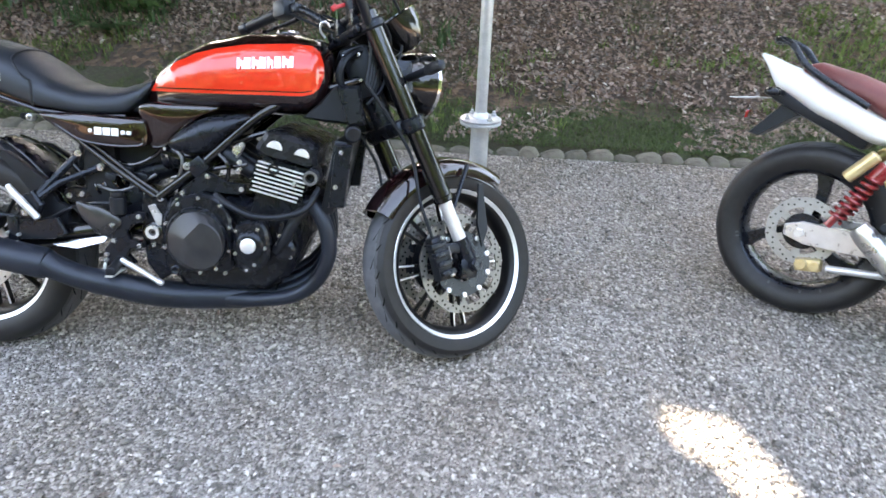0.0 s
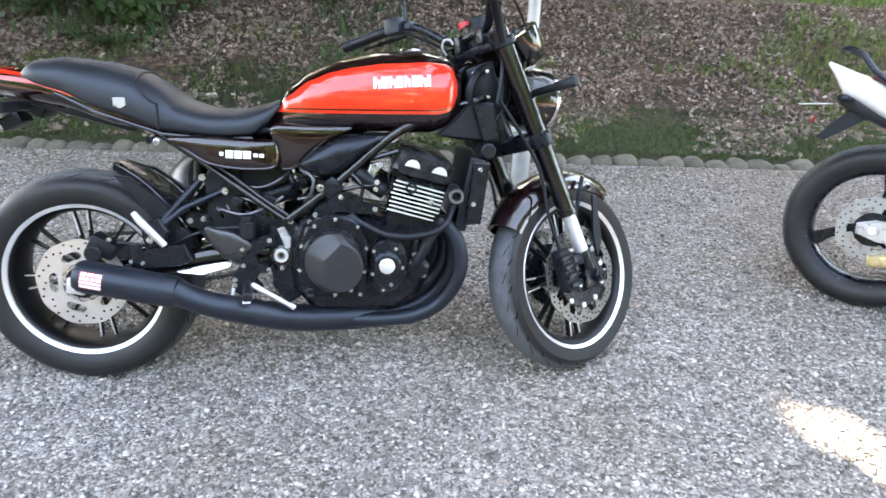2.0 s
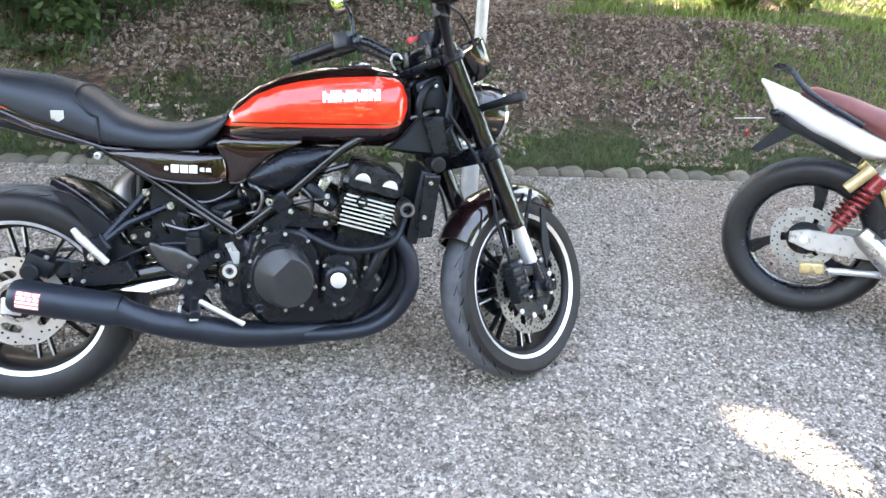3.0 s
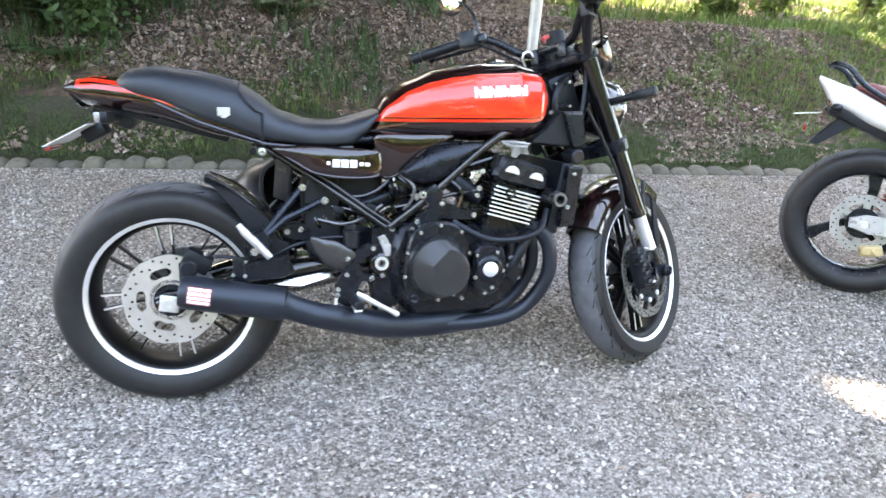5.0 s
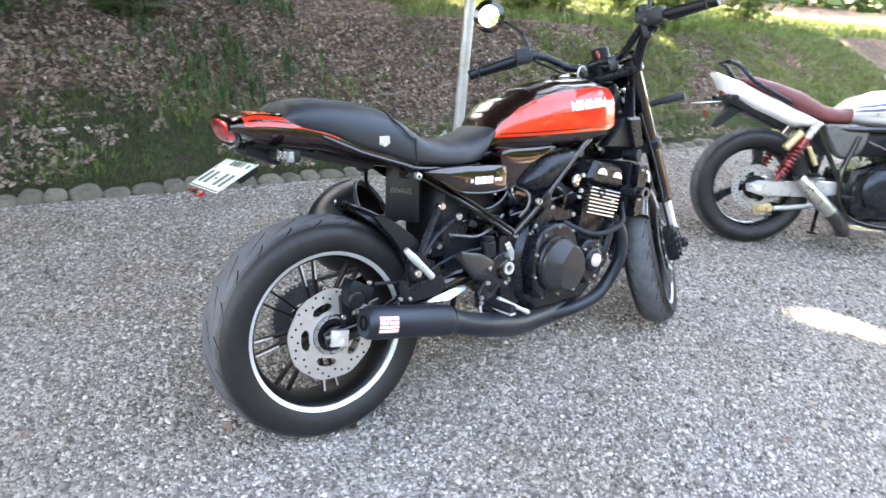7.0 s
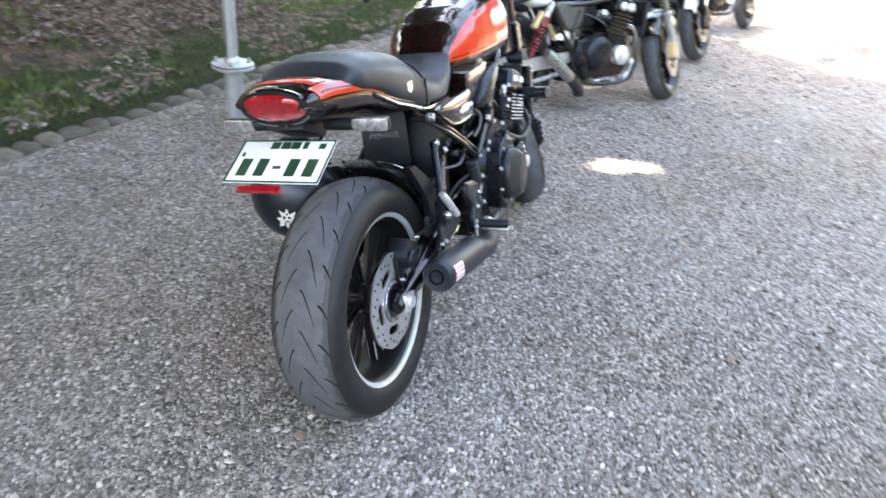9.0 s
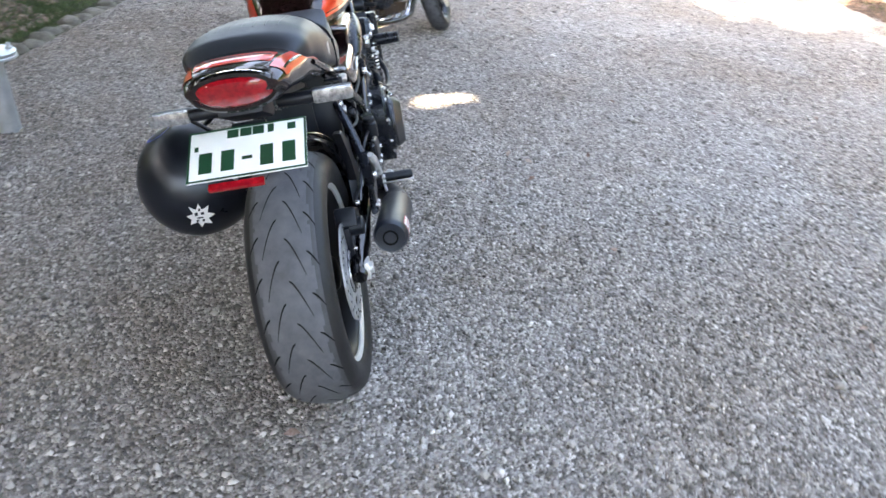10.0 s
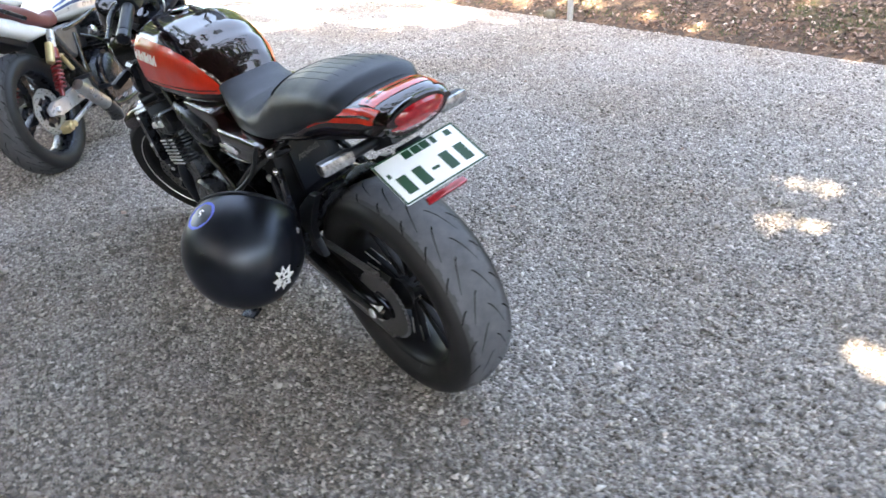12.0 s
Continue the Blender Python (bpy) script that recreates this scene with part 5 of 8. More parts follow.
        part("pillion_peg", tube([(0.19, s * 0.178, 0.525), (0.205, s * 0.182, 0.505), (0.268, s * 0.185, 0.435)], [0.008, 0.0115, 0.010], 10), SILVER_PAINT, br, "folded silver pillion footpeg")
        bolts([(0.36, s * 0.112, 0.612), (0.42, s * 0.111, 0.574), (0.228, s * 0.176, 0.450)], (0, s, 0), br, r=0.0125)
    part("exhaust_guard_plate", prism([(0.160, 0.366), (0.172, 0.392), (0.215, 0.424), (0.312, 0.434), (0.332, 0.388), (0.30, 0.372)], -0.168, -0.152, 0.004), BLACK_SATIN, root)
    part("brake_pedal", tube([V(0.495, -0.195, 0.325), V(0.52, -0.198, 0.311), V(0.56, -0.20, 0.288), V(0.592, -0.202, 0.269), V(0.596, -0.202, 0.267), V(0.608, -0.202, 0.260), V(0.611, -0.202, 0.258)], [0.0085, 0.0085, 0.007, 0.0065, 0.0085, 0.0085, 0.006], 12), SILVER, root, "silver brake pedal")
    part("pedal_spring", tube(curve([(0.44, -0.178, 0.31), (0.438, -0.182, 0.285), (0.437, -0.182, 0.268)], 4), 0.0045, 8), SILVER, root)
    part("shift_lever", tube(curve([(0.50, 0.19, 0.30), (0.58, 0.20, 0.29), (0.68, 0.205, 0.30)], 5), 0.007, 10) + cyl((0.68, 0.195, 0.30), (0.68, 0.24, 0.30), 0.009), SILVER, root)
    part("side_stand", tube(curve([(0.58, 0.13, 0.28), (0.60, 0.19, 0.17), (0.63, 0.255, 0.068)], 5), 0.011, 10) + box((0.635, 0.262, 0.062), (0.055, 0.05, 0.012), 0.004, (-12, 0, 20)), BLACK_SATIN, root, "black steel side stand on the gravel")

    # seat
    n = 40
    loops = []
    for i in range(n + 1):
        x = -0.098 + 0.673 * i / n
        t, b_, w = seat_top(x), seat_bottom(x), seat_w(x)
        mid = b_ + (t - b_) * 0.35
        lp = []
        for j in range(36):
            a = math.tau * j / 36
            c, s = math.cos(a), math.sin(a)
            p = 2.5 if s > 0 else 5
            yy = w * math.copysign(abs(c) ** (2 / p), c)
            lp.append(V(x, yy, mid + (t - mid if s > 0 else mid - b_) * math.copysign(abs(s) ** (2 / p), s)))
        loops.append(lp)
    seat = part("seat", rings(loops), SEAT, root, "black vinyl seat with pleated pillion pad", 50)

    def over_seat(x0, y0, lift):
        t, b_, w = seat_top(x0), seat_bottom(x0), seat_w(x0)
        mid = b_ + (t - b_) * 0.35
        q = min(0.999, abs(y0) / w)
        return V(x0, y0, mid + (t - mid) * (1 - q ** 2.5) ** (1 / 2.5) + lift)
    for k in range(7):
        y = -0.072 + 0.024 * k
        part("seat_pleat", tube([over_seat(-0.02 + 0.21 * i / 14, y, -0.0012) for i in range(15)], 0.0019, 6), SEAT, seat)
    strap = [over_seat(0.205, -seat_w(0.205) * 0.999 * math.cos(a), 0.001) for a in (math.pi * i / 40 for i in range(41))]
    part("seat_seam", tube([V(0.262, -0.139, 0.742)] + [V(0.262 - 0.057 * min(1, i / 8) ** 0.6, p.y - 0.001, p.z) for i, p in enumerate(strap[:20])] + strap[20:-8], 0.0035, 6), BLACK_PLASTIC, seat)
    part("seat_badge", prism([(0.150, 0.826), (0.182, 0.826), (0.184, 0.806), (0.168, 0.796), (0.150, 0.803)], -0.1385, -0.131, 0.002), SILVER_PAINT, seat, "small chrome shield badge")
    part("seat_edge_trim", tube([V(x, s * (seat_w(x) * 0.93), seat_bottom(x) - 0.004) for s in (-1,) for x in (0.0, 0.1, 0.2, 0.27, 0.35, 0.45, 0.5)], 0.006, 8), BLACK_GLOSS, seat)

    # tail cowl with stripes and lamp
    def tail_ring(x, grow=0.0):
        w = interp(x, [(-0.215, 0.085), (-0.18, 0.098), (-0.05, 0.118), (0.1, 0.128), (0.28, 0.125)]) + grow
        t = interp(x, [(-0.215, 0.880), (-0.19, 0.894), (-0.15, 0.902), (-0.05, 0.898), (0.1, 0.84), (0.28, 0.762)]) + grow
        b_ = interp(x, [(-0.215, 0.855), (-0.17, 0.822), (0.0, 0.792), (0.15, 0.745), (0.28, 0.72)]) - grow
        return superloop(x, (t + b_) / 2, w, (t - b_) / 2, (t - b_) / 2, 40, 2.8)
    cowl = part("tail_cowl", rings([tail_ring(-0.215 + 0.495 * i / 26) for i in range(27)]), BROWN_PAINT, root, "dark brown tail cowl with orange stripes", 50)

    def tail_patch(x0, x1, a0, a1, lift, e0=None, e1=None):
        e0, e1 = (a0, a1) if e0 is None else (e0, e1)
        vv, ff = [], []
        for i in range(17):
            x = x0 + (x1 - x0) * i / 16
            ring_ = tail_ring(x, lift)
            for j in range(7):
                f0, f1 = a0 + (e0 - a0) * i / 16, a1 + (e1 - a1) * i / 16
                f = ((f0 + (f1 - f0) * j / 6) % math.tau) / math.tau * 40
                k0 = int(math.floor(f)) % 40
                vv.append(ring_[k0].lerp(ring_[(k0 + 1) % 40], f - math.floor(f)))
            if i:
                ff += [((i - 1) * 7 + j, (i - 1) * 7 + j + 1, i * 7 + j + 1, i * 7 + j) for j in range(6)]
        return Geo().add(vv, ff)
    for s in (0, 1):
        turn = (lambda a: radians(180 - a)) if s else radians
        part("tail_stripe", tail_patch(-0.185, 0.045, turn(6), turn(50), 0.0012, turn(4), turn(16)), ORANGE_PAINT, cowl, "orange painted stripe")
        part("pinstripe", tail_patch(-0.175, 0.035, turn(20), turn(26), 0.002, turn(8), turn(11)), BLACK_GLOSS, cowl)
    part("tail_stripe", tail_patch(-0.166, -0.118, radians(50), radians(130), 0.0013), ORANGE_PAINT, cowl)
    part("pinstripe", tail_patch(-0.138, -0.132, radians(56), radians(124), 0.002), BLACK_GLOSS, cowl)
    lamp_rings = []
    for k, (gx, sc) in enumerate(((0.026, 1.0), (0.008, 1.0), (-0.004, 0.95), (-0.011, 0.78), (-0.015, 0.4))):
        sc *= 0.74
        lamp_rings.append([V(-0.206 + gx - 0.39 * h, y, 0.858 + h) for y, h in ((0.098 * sc * math.copysign(abs(math.cos(a)) ** 0.85, math.cos(a)), 0.043 * sc * math.copysign(abs(math.sin(a)) ** 0.9, math.sin(a))) for a in (math.tau * j / 36 for j in range(36)))])
    part("tail_lamp", rings(lamp_rings), RED_LENS, root, "red oval tail lamp")
    part("tail_lamp_bezel", tube([V(-0.200 - 0.013 * math.sin(a), 0.077 * math.cos(a), 0.858 + 0.035 * math.sin(a)) for a in (math.tau * j / 40 for j in range(41))], 0.008, 8), BLACK_GLOSS, root)
    # under-tail, plate, reflector
    part("undertray", box((0.01, 0, 0.786), (0.34, 0.13, 0.026), 0.010, (0, 15, 0)), BLACK_PLASTIC, root)
    turned = Matrix.Translation((0.305, 0.02, 0.64)) @ Matrix.Rotation(radians(18), 4, "Z") @ Matrix.Rotation(radians(6), 4, "Y")
    im = part("inner_mudguard", box((0.008, 0, 0), (0.012, 0.13, 0.16), 0.005).moved(turned), BLACK_PLASTIC, root)
    srnd = np.random.default_rng(15)
    scrawl = Geo()
    for k in range(12):
        cy, cz = 0.040 - 0.0070 * k, 0.010
        scrawl += box((0.001, cy, cz), (0.0012, 0.0020, srnd.uniform(0.010, 0.022)), 0.0004, (srnd.uniform(-35, 35), 0, 0)) + box((0.001, cy, cz + srnd.uniform(-0.008, 0.008)), (0.0012, 0.007, 0.0020), 0.0004, (srnd.uniform(-30, 30), 0, 0))
    part("sticker", scrawl.moved(turned), GREY_METAL, im, "pale outlined sticker of irregular shapes")
    up, right, nrm = V(0.0995, 0, 0.0525).normalized(), V(0.0, -1, 0.0), V(-0.0525, 0, 0.0995).normalized()
    pc = V(-0.218, 0.005, 0.751)
    pg = box((0, 0, 0), (0.226, 0.121, 0.0022), 0.0008)
    pg.v = [pc + right * p.x + up * p.y + nrm * p.z for p in pg.v]
    plate = part("number_plate", pg, PLATE_WHITE, root, "white number plate with dark green writing and rim")
    plate_bars(plate, pc, up, right, nrm)
    rg = box((-0.02, -0.074, -0.004), (0.105, 0.016, 0.010), 0.003)
    rg.v = [pc + right * p.x + up * p.y + nrm * p.z for p in rg.v]
    part("reflector", rg, RED_LENS, root, "red bar reflector below the plate")
    hg = box((0, 0.045, -0.02), (0.07, 0.06, 0.035), 0.006)
    hg.v = [pc + right * p.x + up * p.y + nrm * p.z for p in hg.v]
    part("plate_holder", hg + box((-0.12, 0.01, 0.80), (0.10, 0.09, 0.04), 0.01, (0, 25, 0)), BLACK_PLASTIC, root)
    part("plate_lamp", box((-0.155, 0.024, 0.812), (0.03, 0.05, 0.02), 0.006), BLACK_PLASTIC, root)
    for s in (-1, 1):
        tsig = part("turn_signal_arm", cyl((-0.105, s * 0.05, 0.797), (-0.11, s * 0.125, 0.798), 0.013), BLACK_PLASTIC, root)
        part("turn_signal_body", box((-0.106, s * 0.16, 0.798), (0.022, 0.084, 0.030), 0.009), BLACK_PLASTIC, tsig)
        part("turn_signal", box((-0.119, s * 0.162, 0.799), (0.016, 0.080, 0.028), 0.0075), CLEAR_LENS, tsig, "clear LED turn signal lens")

    # side covers
    for s in (-1, 1):
        sc = part("side_cover", dome(smooth_poly([(0.285, 0.722), (0.335, 0.690), (0.392, 0.652), (0.48, 0.638), (0.560, 0.640), (0.574, 0.66), (0.572, 0.70), (0.556, 0.716), (0.47, 0.722), (0.386, 0.727)], 5), s * 0.105, s * 0.164, 0.22), BROWN_PAINT, root, "dark brown glossy side cover")
        part("cover_bead", tube(curve([(0.300, s * 0.148, 0.712), (0.345, s * 0.152, 0.683), (0.395, s * 0.155, 0.655), (0.48, s * 0.156, 0.642), (0.556, s * 0.156, 0.645), (0.569, s * 0.156, 0.664)], 5), 0.0042, 8), BROWN_PAINT, sc)
        mk = Geo()
        for k, (x, w) in enumerate(((0.428, 0.010), (0.449, 0.020), (0.472, 0.020), (0.495, 0.020), (0.517, 0.012), (0.533, 0.012))):
            mk += box((x, s * 0.1675, 0.683 - 0.003 * k * 0.3), (w, 0.002, 0.021 if 0 < k < 4 else 0.010), 0.0006, (0, 3, 0))
        part("model_mark", mk, MARK_WHITE, sc)
        part("side_intake", dome(smooth_poly([(0.628, 0.652), (0.704, 0.712), (0.775, 0.733), (0.868, 0.736), (0.83, 0.70), (0.795, 0.675), (0.74, 0.632), (0.687, 0.624)], 4), s * 0.125, s * 0.176, 0.6), BLACK_SATIN, root, "black side intake cover")
        tuck = Matrix.Translation((0, s * 0.15, 0.757)) @ Matrix.Rotation(radians(-9 * s), 4, "X") @ Matrix.Translation((0, -s * 0.15, -0.757))
        fp = part("fuel_pad", dome(smooth_poly([(0.563, 0.755), (0.66, 0.757), (0.775, 0.755), (0.735, 0.735), (0.690, 0.705), (0.635, 0.655), (0.612, 0.636), (0.582, 0.632), (0.566, 0.66), (0.560, 0.71)], 4), s * 0.10, s * 0.158, 0.18).moved(tuck), BROWN_PAINT, root, "dark brown panel below the tank")
        part("pad_bead", tube(curve([(0.582, s * 0.150, 0.638), (0.612, s * 0.151, 0.642), (0.635, s * 0.151, 0.660), (0.688, s * 0.151, 0.709), (0.734, s * 0.151, 0.739), (0.768, s * 0.150, 0.752)], 5), 0.0030, 8).moved(tuck), BROWN_PAINT, fp)
        bolts([(0.258, s * 0.135, 0.712)], (0, s, 0), root, r=0.0125, h=0.02)
        part("helmet_hook", cyl((0.235, s * 0.10, 0.714), (0.235, s * 0.145, 0.714), 0.009), BLACK_SATIN, root)
    # tank
    tk = part("fuel_tank", rings([tank_loop(0.555 + 0.52 * i / 40) for i in range(41)]), BROWN_PAINT, root, "dark brown fuel tank with orange side panels", 60)
    hi = lambda x: min(interp(x, [(0.568, 0.796), (0.60, 0.834), (0.66, 0.876), (0.72, 0.899), (0.78, 0.913), (0.86, 0.924), (0.98, 0.930), (1.035, 0.926), (1.054, 0.908), (1.064, 0.876)]), tank_top(x) - 0.012)
    lo = lambda x: interp(x, [(0.568, 0.791), (1.01, 0.793), (1.035, 0.798), (1.054, 0.815), (1.064, 0.845)])
    for s in (-1, 1):
        part("tank_panel", panel(lo, hi, 0.568, 1.064, s, 0.0012), ORANGE_PAINT, tk, "bright orange tank panel")
        part("pinstripe", panel(lambda x: lo(x) + 0.008, lambda x: lo(x) + 0.011, 0.59, 1.035, s, 0.0020, 44, 1), BLACK_GLOSS, tk)
        for k, (w, cut_) in enumerate(((0.0195, 1), (0.0175, 0), (0.0205, 1), (0.0175, 0), (0.0175, 1), (0.0175, 0), (0.0195, 1), (0.010, 0))):
            x, z = 0.834 + 0.0205 * k, 0.858 + 0.0012 * k
            bar = lambda x0, x1, z0, z1: panel(lambda _: z + z0, lambda _: z + z1, x0, x1, s, 0.0024, 4, 4)
            mark = bar(x, x + w, 0, 0.030)
            if cut_:
                mark = bar(x, x + w * 0.42, 0, 0.030) + bar(x + w * 0.42, x + w * 0.7, 0.009, 0.024) + bar(x + w * 0.7, x + w, 0, 0.022)
            part("brand_mark", mark, MARK_WHITE, tk)
    part("filler_cap", lathe([(0.032, 0), (0.034, 0.004), (0.030, 0.009), (0.020, 0.011)], (0.94, 0, 0.962), (0.02, 0, 1), 32), CHROME, tk, "round chrome filler cap")

    # radiator and shrouds
    rad = part("radiator", box((1.095, 0, 0.575), (0.035, 0.36, 0.21), 0.008, (0, 12, 0)), BLACK_PLASTIC, root)
    for s in (-1, 1):
        part("radiator_side", prism([(1.105, 0.672), (1.15, 0.668), (1.128, 0.498), (1.085, 0.495)], s * 0.212, s * 0.170, 0.005), GREY_METAL if s > 9 else BLACK_SATIN, rad)
        bolts([(1.122, s * 0.213, 0.65), (1.105, s * 0.213, 0.555)], (0, s, 0), rad, r=0.0075)
        tsr = part("tank_shroud", prism([(1.005, 0.735), (1.05, 0.775), (1.095, 0.822), (1.112, 0.822), (1.142, 0.722), (1.075, 0.724)], s * 0.150, s * 0.11, 0.008), BLACK_PLASTIC, root, "black plastic tank shroud")
        part("shroud_wing", prism([(1.100, 0.825), (1.162, 0.826), (1.180, 0.722), (1.135, 0.715)], s * 0.168, s * 0.12, 0.010), BLACK_SATIN, tsr)
        part("horn_mount", cyl((1.14, s * 0.12, 0.70), (1.15, s * 0.175, 0.695), 0.022), BLACK_PLASTIC, root)
    part("coolant_pipe", annulus((1.050, 0, 0.588), 0.012, 0.019, -0.282, -0.256, 24) + cyl((1.050, -0.12, 0.588), (1.050, -0.258, 0.588), 0.0205), BLACK_SATIN, root)
    part("frame_slider", annulus((1.050, 0, 0.588), 0.0125, 0.0195, -0.286, -0.280, 28), GREY_METAL, root, "dark metal ring of a frame slider")
    part("coolant_hose", tube(curve([(1.06, -0.10, 0.50), (1.0, -0.18, 0.47), (0.96, -0.19, 0.40), (0.93, -0.18, 0.36)], 5), 0.016, 12), BLACK_PLASTIC, root)

    # ---- everything that turns with the handlebar ----
    fw = wheel(root, "front_wheel", fa, 0.296, 0.120, st, 8, flip=-1, lip_in=0.2180)
    for s in (-1, 1):
        part("brake_disc", front_disc_geo(fa, s * 0.066).moved(st), DISC_STEEL, fw, "drilled steel front brake disc")
        part("disc_carrier", carrier_geo(fa, 0.098, s * 0.0665).moved(st), BLACK_SATIN, fw)
        tagged(part("hole_shade", holes_geo(fa, 0.128, 0.147, s * 0.066, 60).moved(st), SHADE_DIAL_BLACK, fw), "dark discs painting the shade in small drilled holes", kind="stuff")
        y = s * 0.108
        at = lambda k, off=0.0: fa + AXIS * k + V(math.cos(RAKE), 0, math.sin(RAKE)) * off + V(0, y, 0)
        leg = part("fork_leg", (cyl(at(0.215), at(0.775), 0.0275, n=24) + cyl(at(0.205), at(0.225), 0.030, n=24)).moved(st), BLACK_GLOSS, root, "black upside-down fork leg")
        part("fork_stanchion", cyl(at(0.06), at(0.215), 0.0205, n=24).moved(st), SILVER, leg, "bright chrome fork stanchion")
        part("fork_foot", (cyl(at(-0.02), at(0.085), 0.027, 0.025) + box(at(-0.005, -0.018), (0.06, 0.04, 0.06), 0.012)).moved(st), BLACK_SATIN, leg)
        part("axle_end", (annulus(fa, 0.009, 0.0145, s * 0.150 - 0.004, s * 0.150 + 0.004, 20) + cyl(V(fa.x, s * 0.10, fa.z), V(fa.x, s * 0.150, fa.z), 0.020)).moved(st), BLACK_SATIN, leg)
        cp = part("front_caliper", (box(at(0.062, -0.085) - V(0, s * 0.006, 0), (0.052, 0.044, 0.130), 0.010, (0, -14, 0)) + box(at(0.075, -0.045), (0.06, 0.03, 0.03), 0.006)).moved(st), BLACK_PLASTIC, root)
        for i in range(4):
            part("caliper_rib", box(at(0.018 + 0.029 * i, -0.088) + V(0, s * 0.010, 0), (0.050, 0.034, 0.017), 0.005, (0, -14, 0)).moved(st), BLACK_SATIN, cp)
        part("caliper_mark", box(at(0.062, -0.060) + V(0, s * 0.0175, 0), (0.006, 0.003, 0.050), 0.001, (0, -14, 0)).moved(st), GREY_METAL, cp)
        for i in range(10):
            a = math.tau * (i + 0.5) / 10
            part("disc_bobbin", lathe([(0.0085, 0), (0.0085, 0.004), (0.006, 0.006)], fa + V(0.094 * math.cos(a), s * 0.0705, 0.094 * math.sin(a)), (0, s, 0), 12).moved(st), SILVER, fw)
        bolts([at(0.12, -0.07) + V(0, s * 0.028, 0), at(0.01, -0.085) + V(0, s * 0.028, 0)], (0, s, 0), cp, r=0.0065, m=st)
        part("fork_guard", prism([(fa.x + 0.055, fa.z + 0.245), (fa.x + 0.07, fa.z + 0.245), (fa.x + 0.085, fa.z + 0.10), (fa.x + 0.06, fa.z + 0.05), (fa.x + 0.045, fa.z + 0.12)], s * 0.082, s * 0.09, 0.003).moved(st), BLACK_PLASTIC, root)
        part("brake_hose", tube(curve([at(0.12, -0.085), at(0.24, -0.075), at(0.36, -0.045), at(0.48, -0.06), at(0.60, -0.09)], 6), 0.005, 8).moved(st), BLACK_PLASTIC, root)
    tri = lambda k, h, w: part("triple_clamp", (box(fa + AXIS * k - V(0.012, 0, 0), (0.075, 0.21, h), 0.012, (0, -math.degrees(RAKE), 0)) + cyl(fa + AXIS * (k - h / 2) + V(0, -0.108, 0), fa + AXIS * (k + h / 2) + V(0, -0.108, 0), 0.037) + cyl(fa + AXIS * (k - h / 2) + V(0, 0.108, 0), fa + AXIS * (k + h / 2) + V(0, 0.108, 0), 0.037)).moved(st), BLACK_SATIN, root)
    tri(0.445, 0.042, 0)
    tri(0.735, 0.026, 0)
    # front mudguard
    loops = []
    for i in range(25):
        a = radians(57 + 92 * i / 24)
        e = 1 - 0.25 * abs(i - 12) / 12
        loops.append([fa + V((0.318 + dr) * math.cos(a), y * e, (0.318 + dr) * math.sin(a)) for y, dr in ((-0.075, -0.05), (-0.074, -0.015), (-0.05, 0.006), (0, 0.016), (0.05, 0.006), (0.074, -0.015), (0.075, -0.05), (0.07, -0.05), (0.066, -0.017), (0, 0.010), (-0.066, -0.017), (-0.07, -0.05))])
    part("front_mudguard", rings(loops).moved(st), BROWN_PAINT, root, "dark brown glossy front mudguard", 60)
    for s in (-1, 1):
        part("mudguard_stay", tube([fa + V(0.02, s * 0.082, 0.30), fa + V(-0.045, s * 0.098, 0.17)], 0.007, 8).moved(st), BLACK_SATIN, root)
    # headlight
    hp = V(1.322, 0, 0.842)
    hl = part("headlight", lathe([(0.02, -0.105), (0.058, -0.09), (0.085, -0.045), (0.096, 0.0), (0.098, 0.03), (0.090, 0.034)], hp, (1, 0, -0.05), 36).moved(st), BLACK_GLOSS, root, "round black headlight")
    part("headlight_glass", lathe([(0.090, 0.030), (0.078, 0.042), (0.05, 0.052), (0.01, 0.056)], hp, (1, 0, -0.05), 36).moved(st), HEADLIGHT_GLASS, hl)
    part("headlight_rim", lathe([(0.088, 0.028), (0.100, 0.026), (0.101, 0.036), (0.090, 0.040)], hp, (1, 0, -0.05), 40, closed=True).moved(st), CHROME, hl)
    for s in (-1, 1):
        part("headlight_stay", (box(V(1.235, s * 0.085, 0.84), (0.06, 0.008, 0.09), 0.003)).moved(st), BLACK_SATIN, root)
        ta = part("turn_signal_arm", cyl(V(1.25, s * 0.09, 0.835), V(1.262, s * 0.175, 0.838), 0.011).moved(st), BLACK_PLASTIC, root)
        part("turn_signal", box(V(1.263, s * 0.212, 0.838), (0.026, 0.080, 0.028), 0.010).moved(st), BLACK_PLASTIC, ta)
        # twin round instruments
        mp = V(1.245, s * 0.062, 0.992)
        mt = part("instrument", lathe([(0.015, -0.075), (0.040, -0.066), (0.056, -0.038), (0.062, 0.0), (0.063, 0.022), (0.054, 0.026)], mp, (-0.62, 0, 0.78), 32).moved(st), BLACK_GLOSS, root, "round bullet-shaped instrument")
        part("instrument_rim", lathe([(0.053, 0.020), (0.0645, 0.018), (0.065, 0.027), (0.057, 0.030)], mp, (-0.62, 0, 0.78), 32, closed=True).moved(st), BLACK_GLOSS, mt)
        part("instrument_glass", lathe([(0.055, 0.024), (0.02, 0.026)], mp, (-0.62, 0, 0.78), 28).moved(st), SHADE_DIAL_BLACK, mt)
    part("instrument_mount", box(V(1.17, 0, 0.975), (0.08, 0.12, 0.03), 0.01, (0, 25, 0)).moved(st), BLACK_PLASTIC, root)
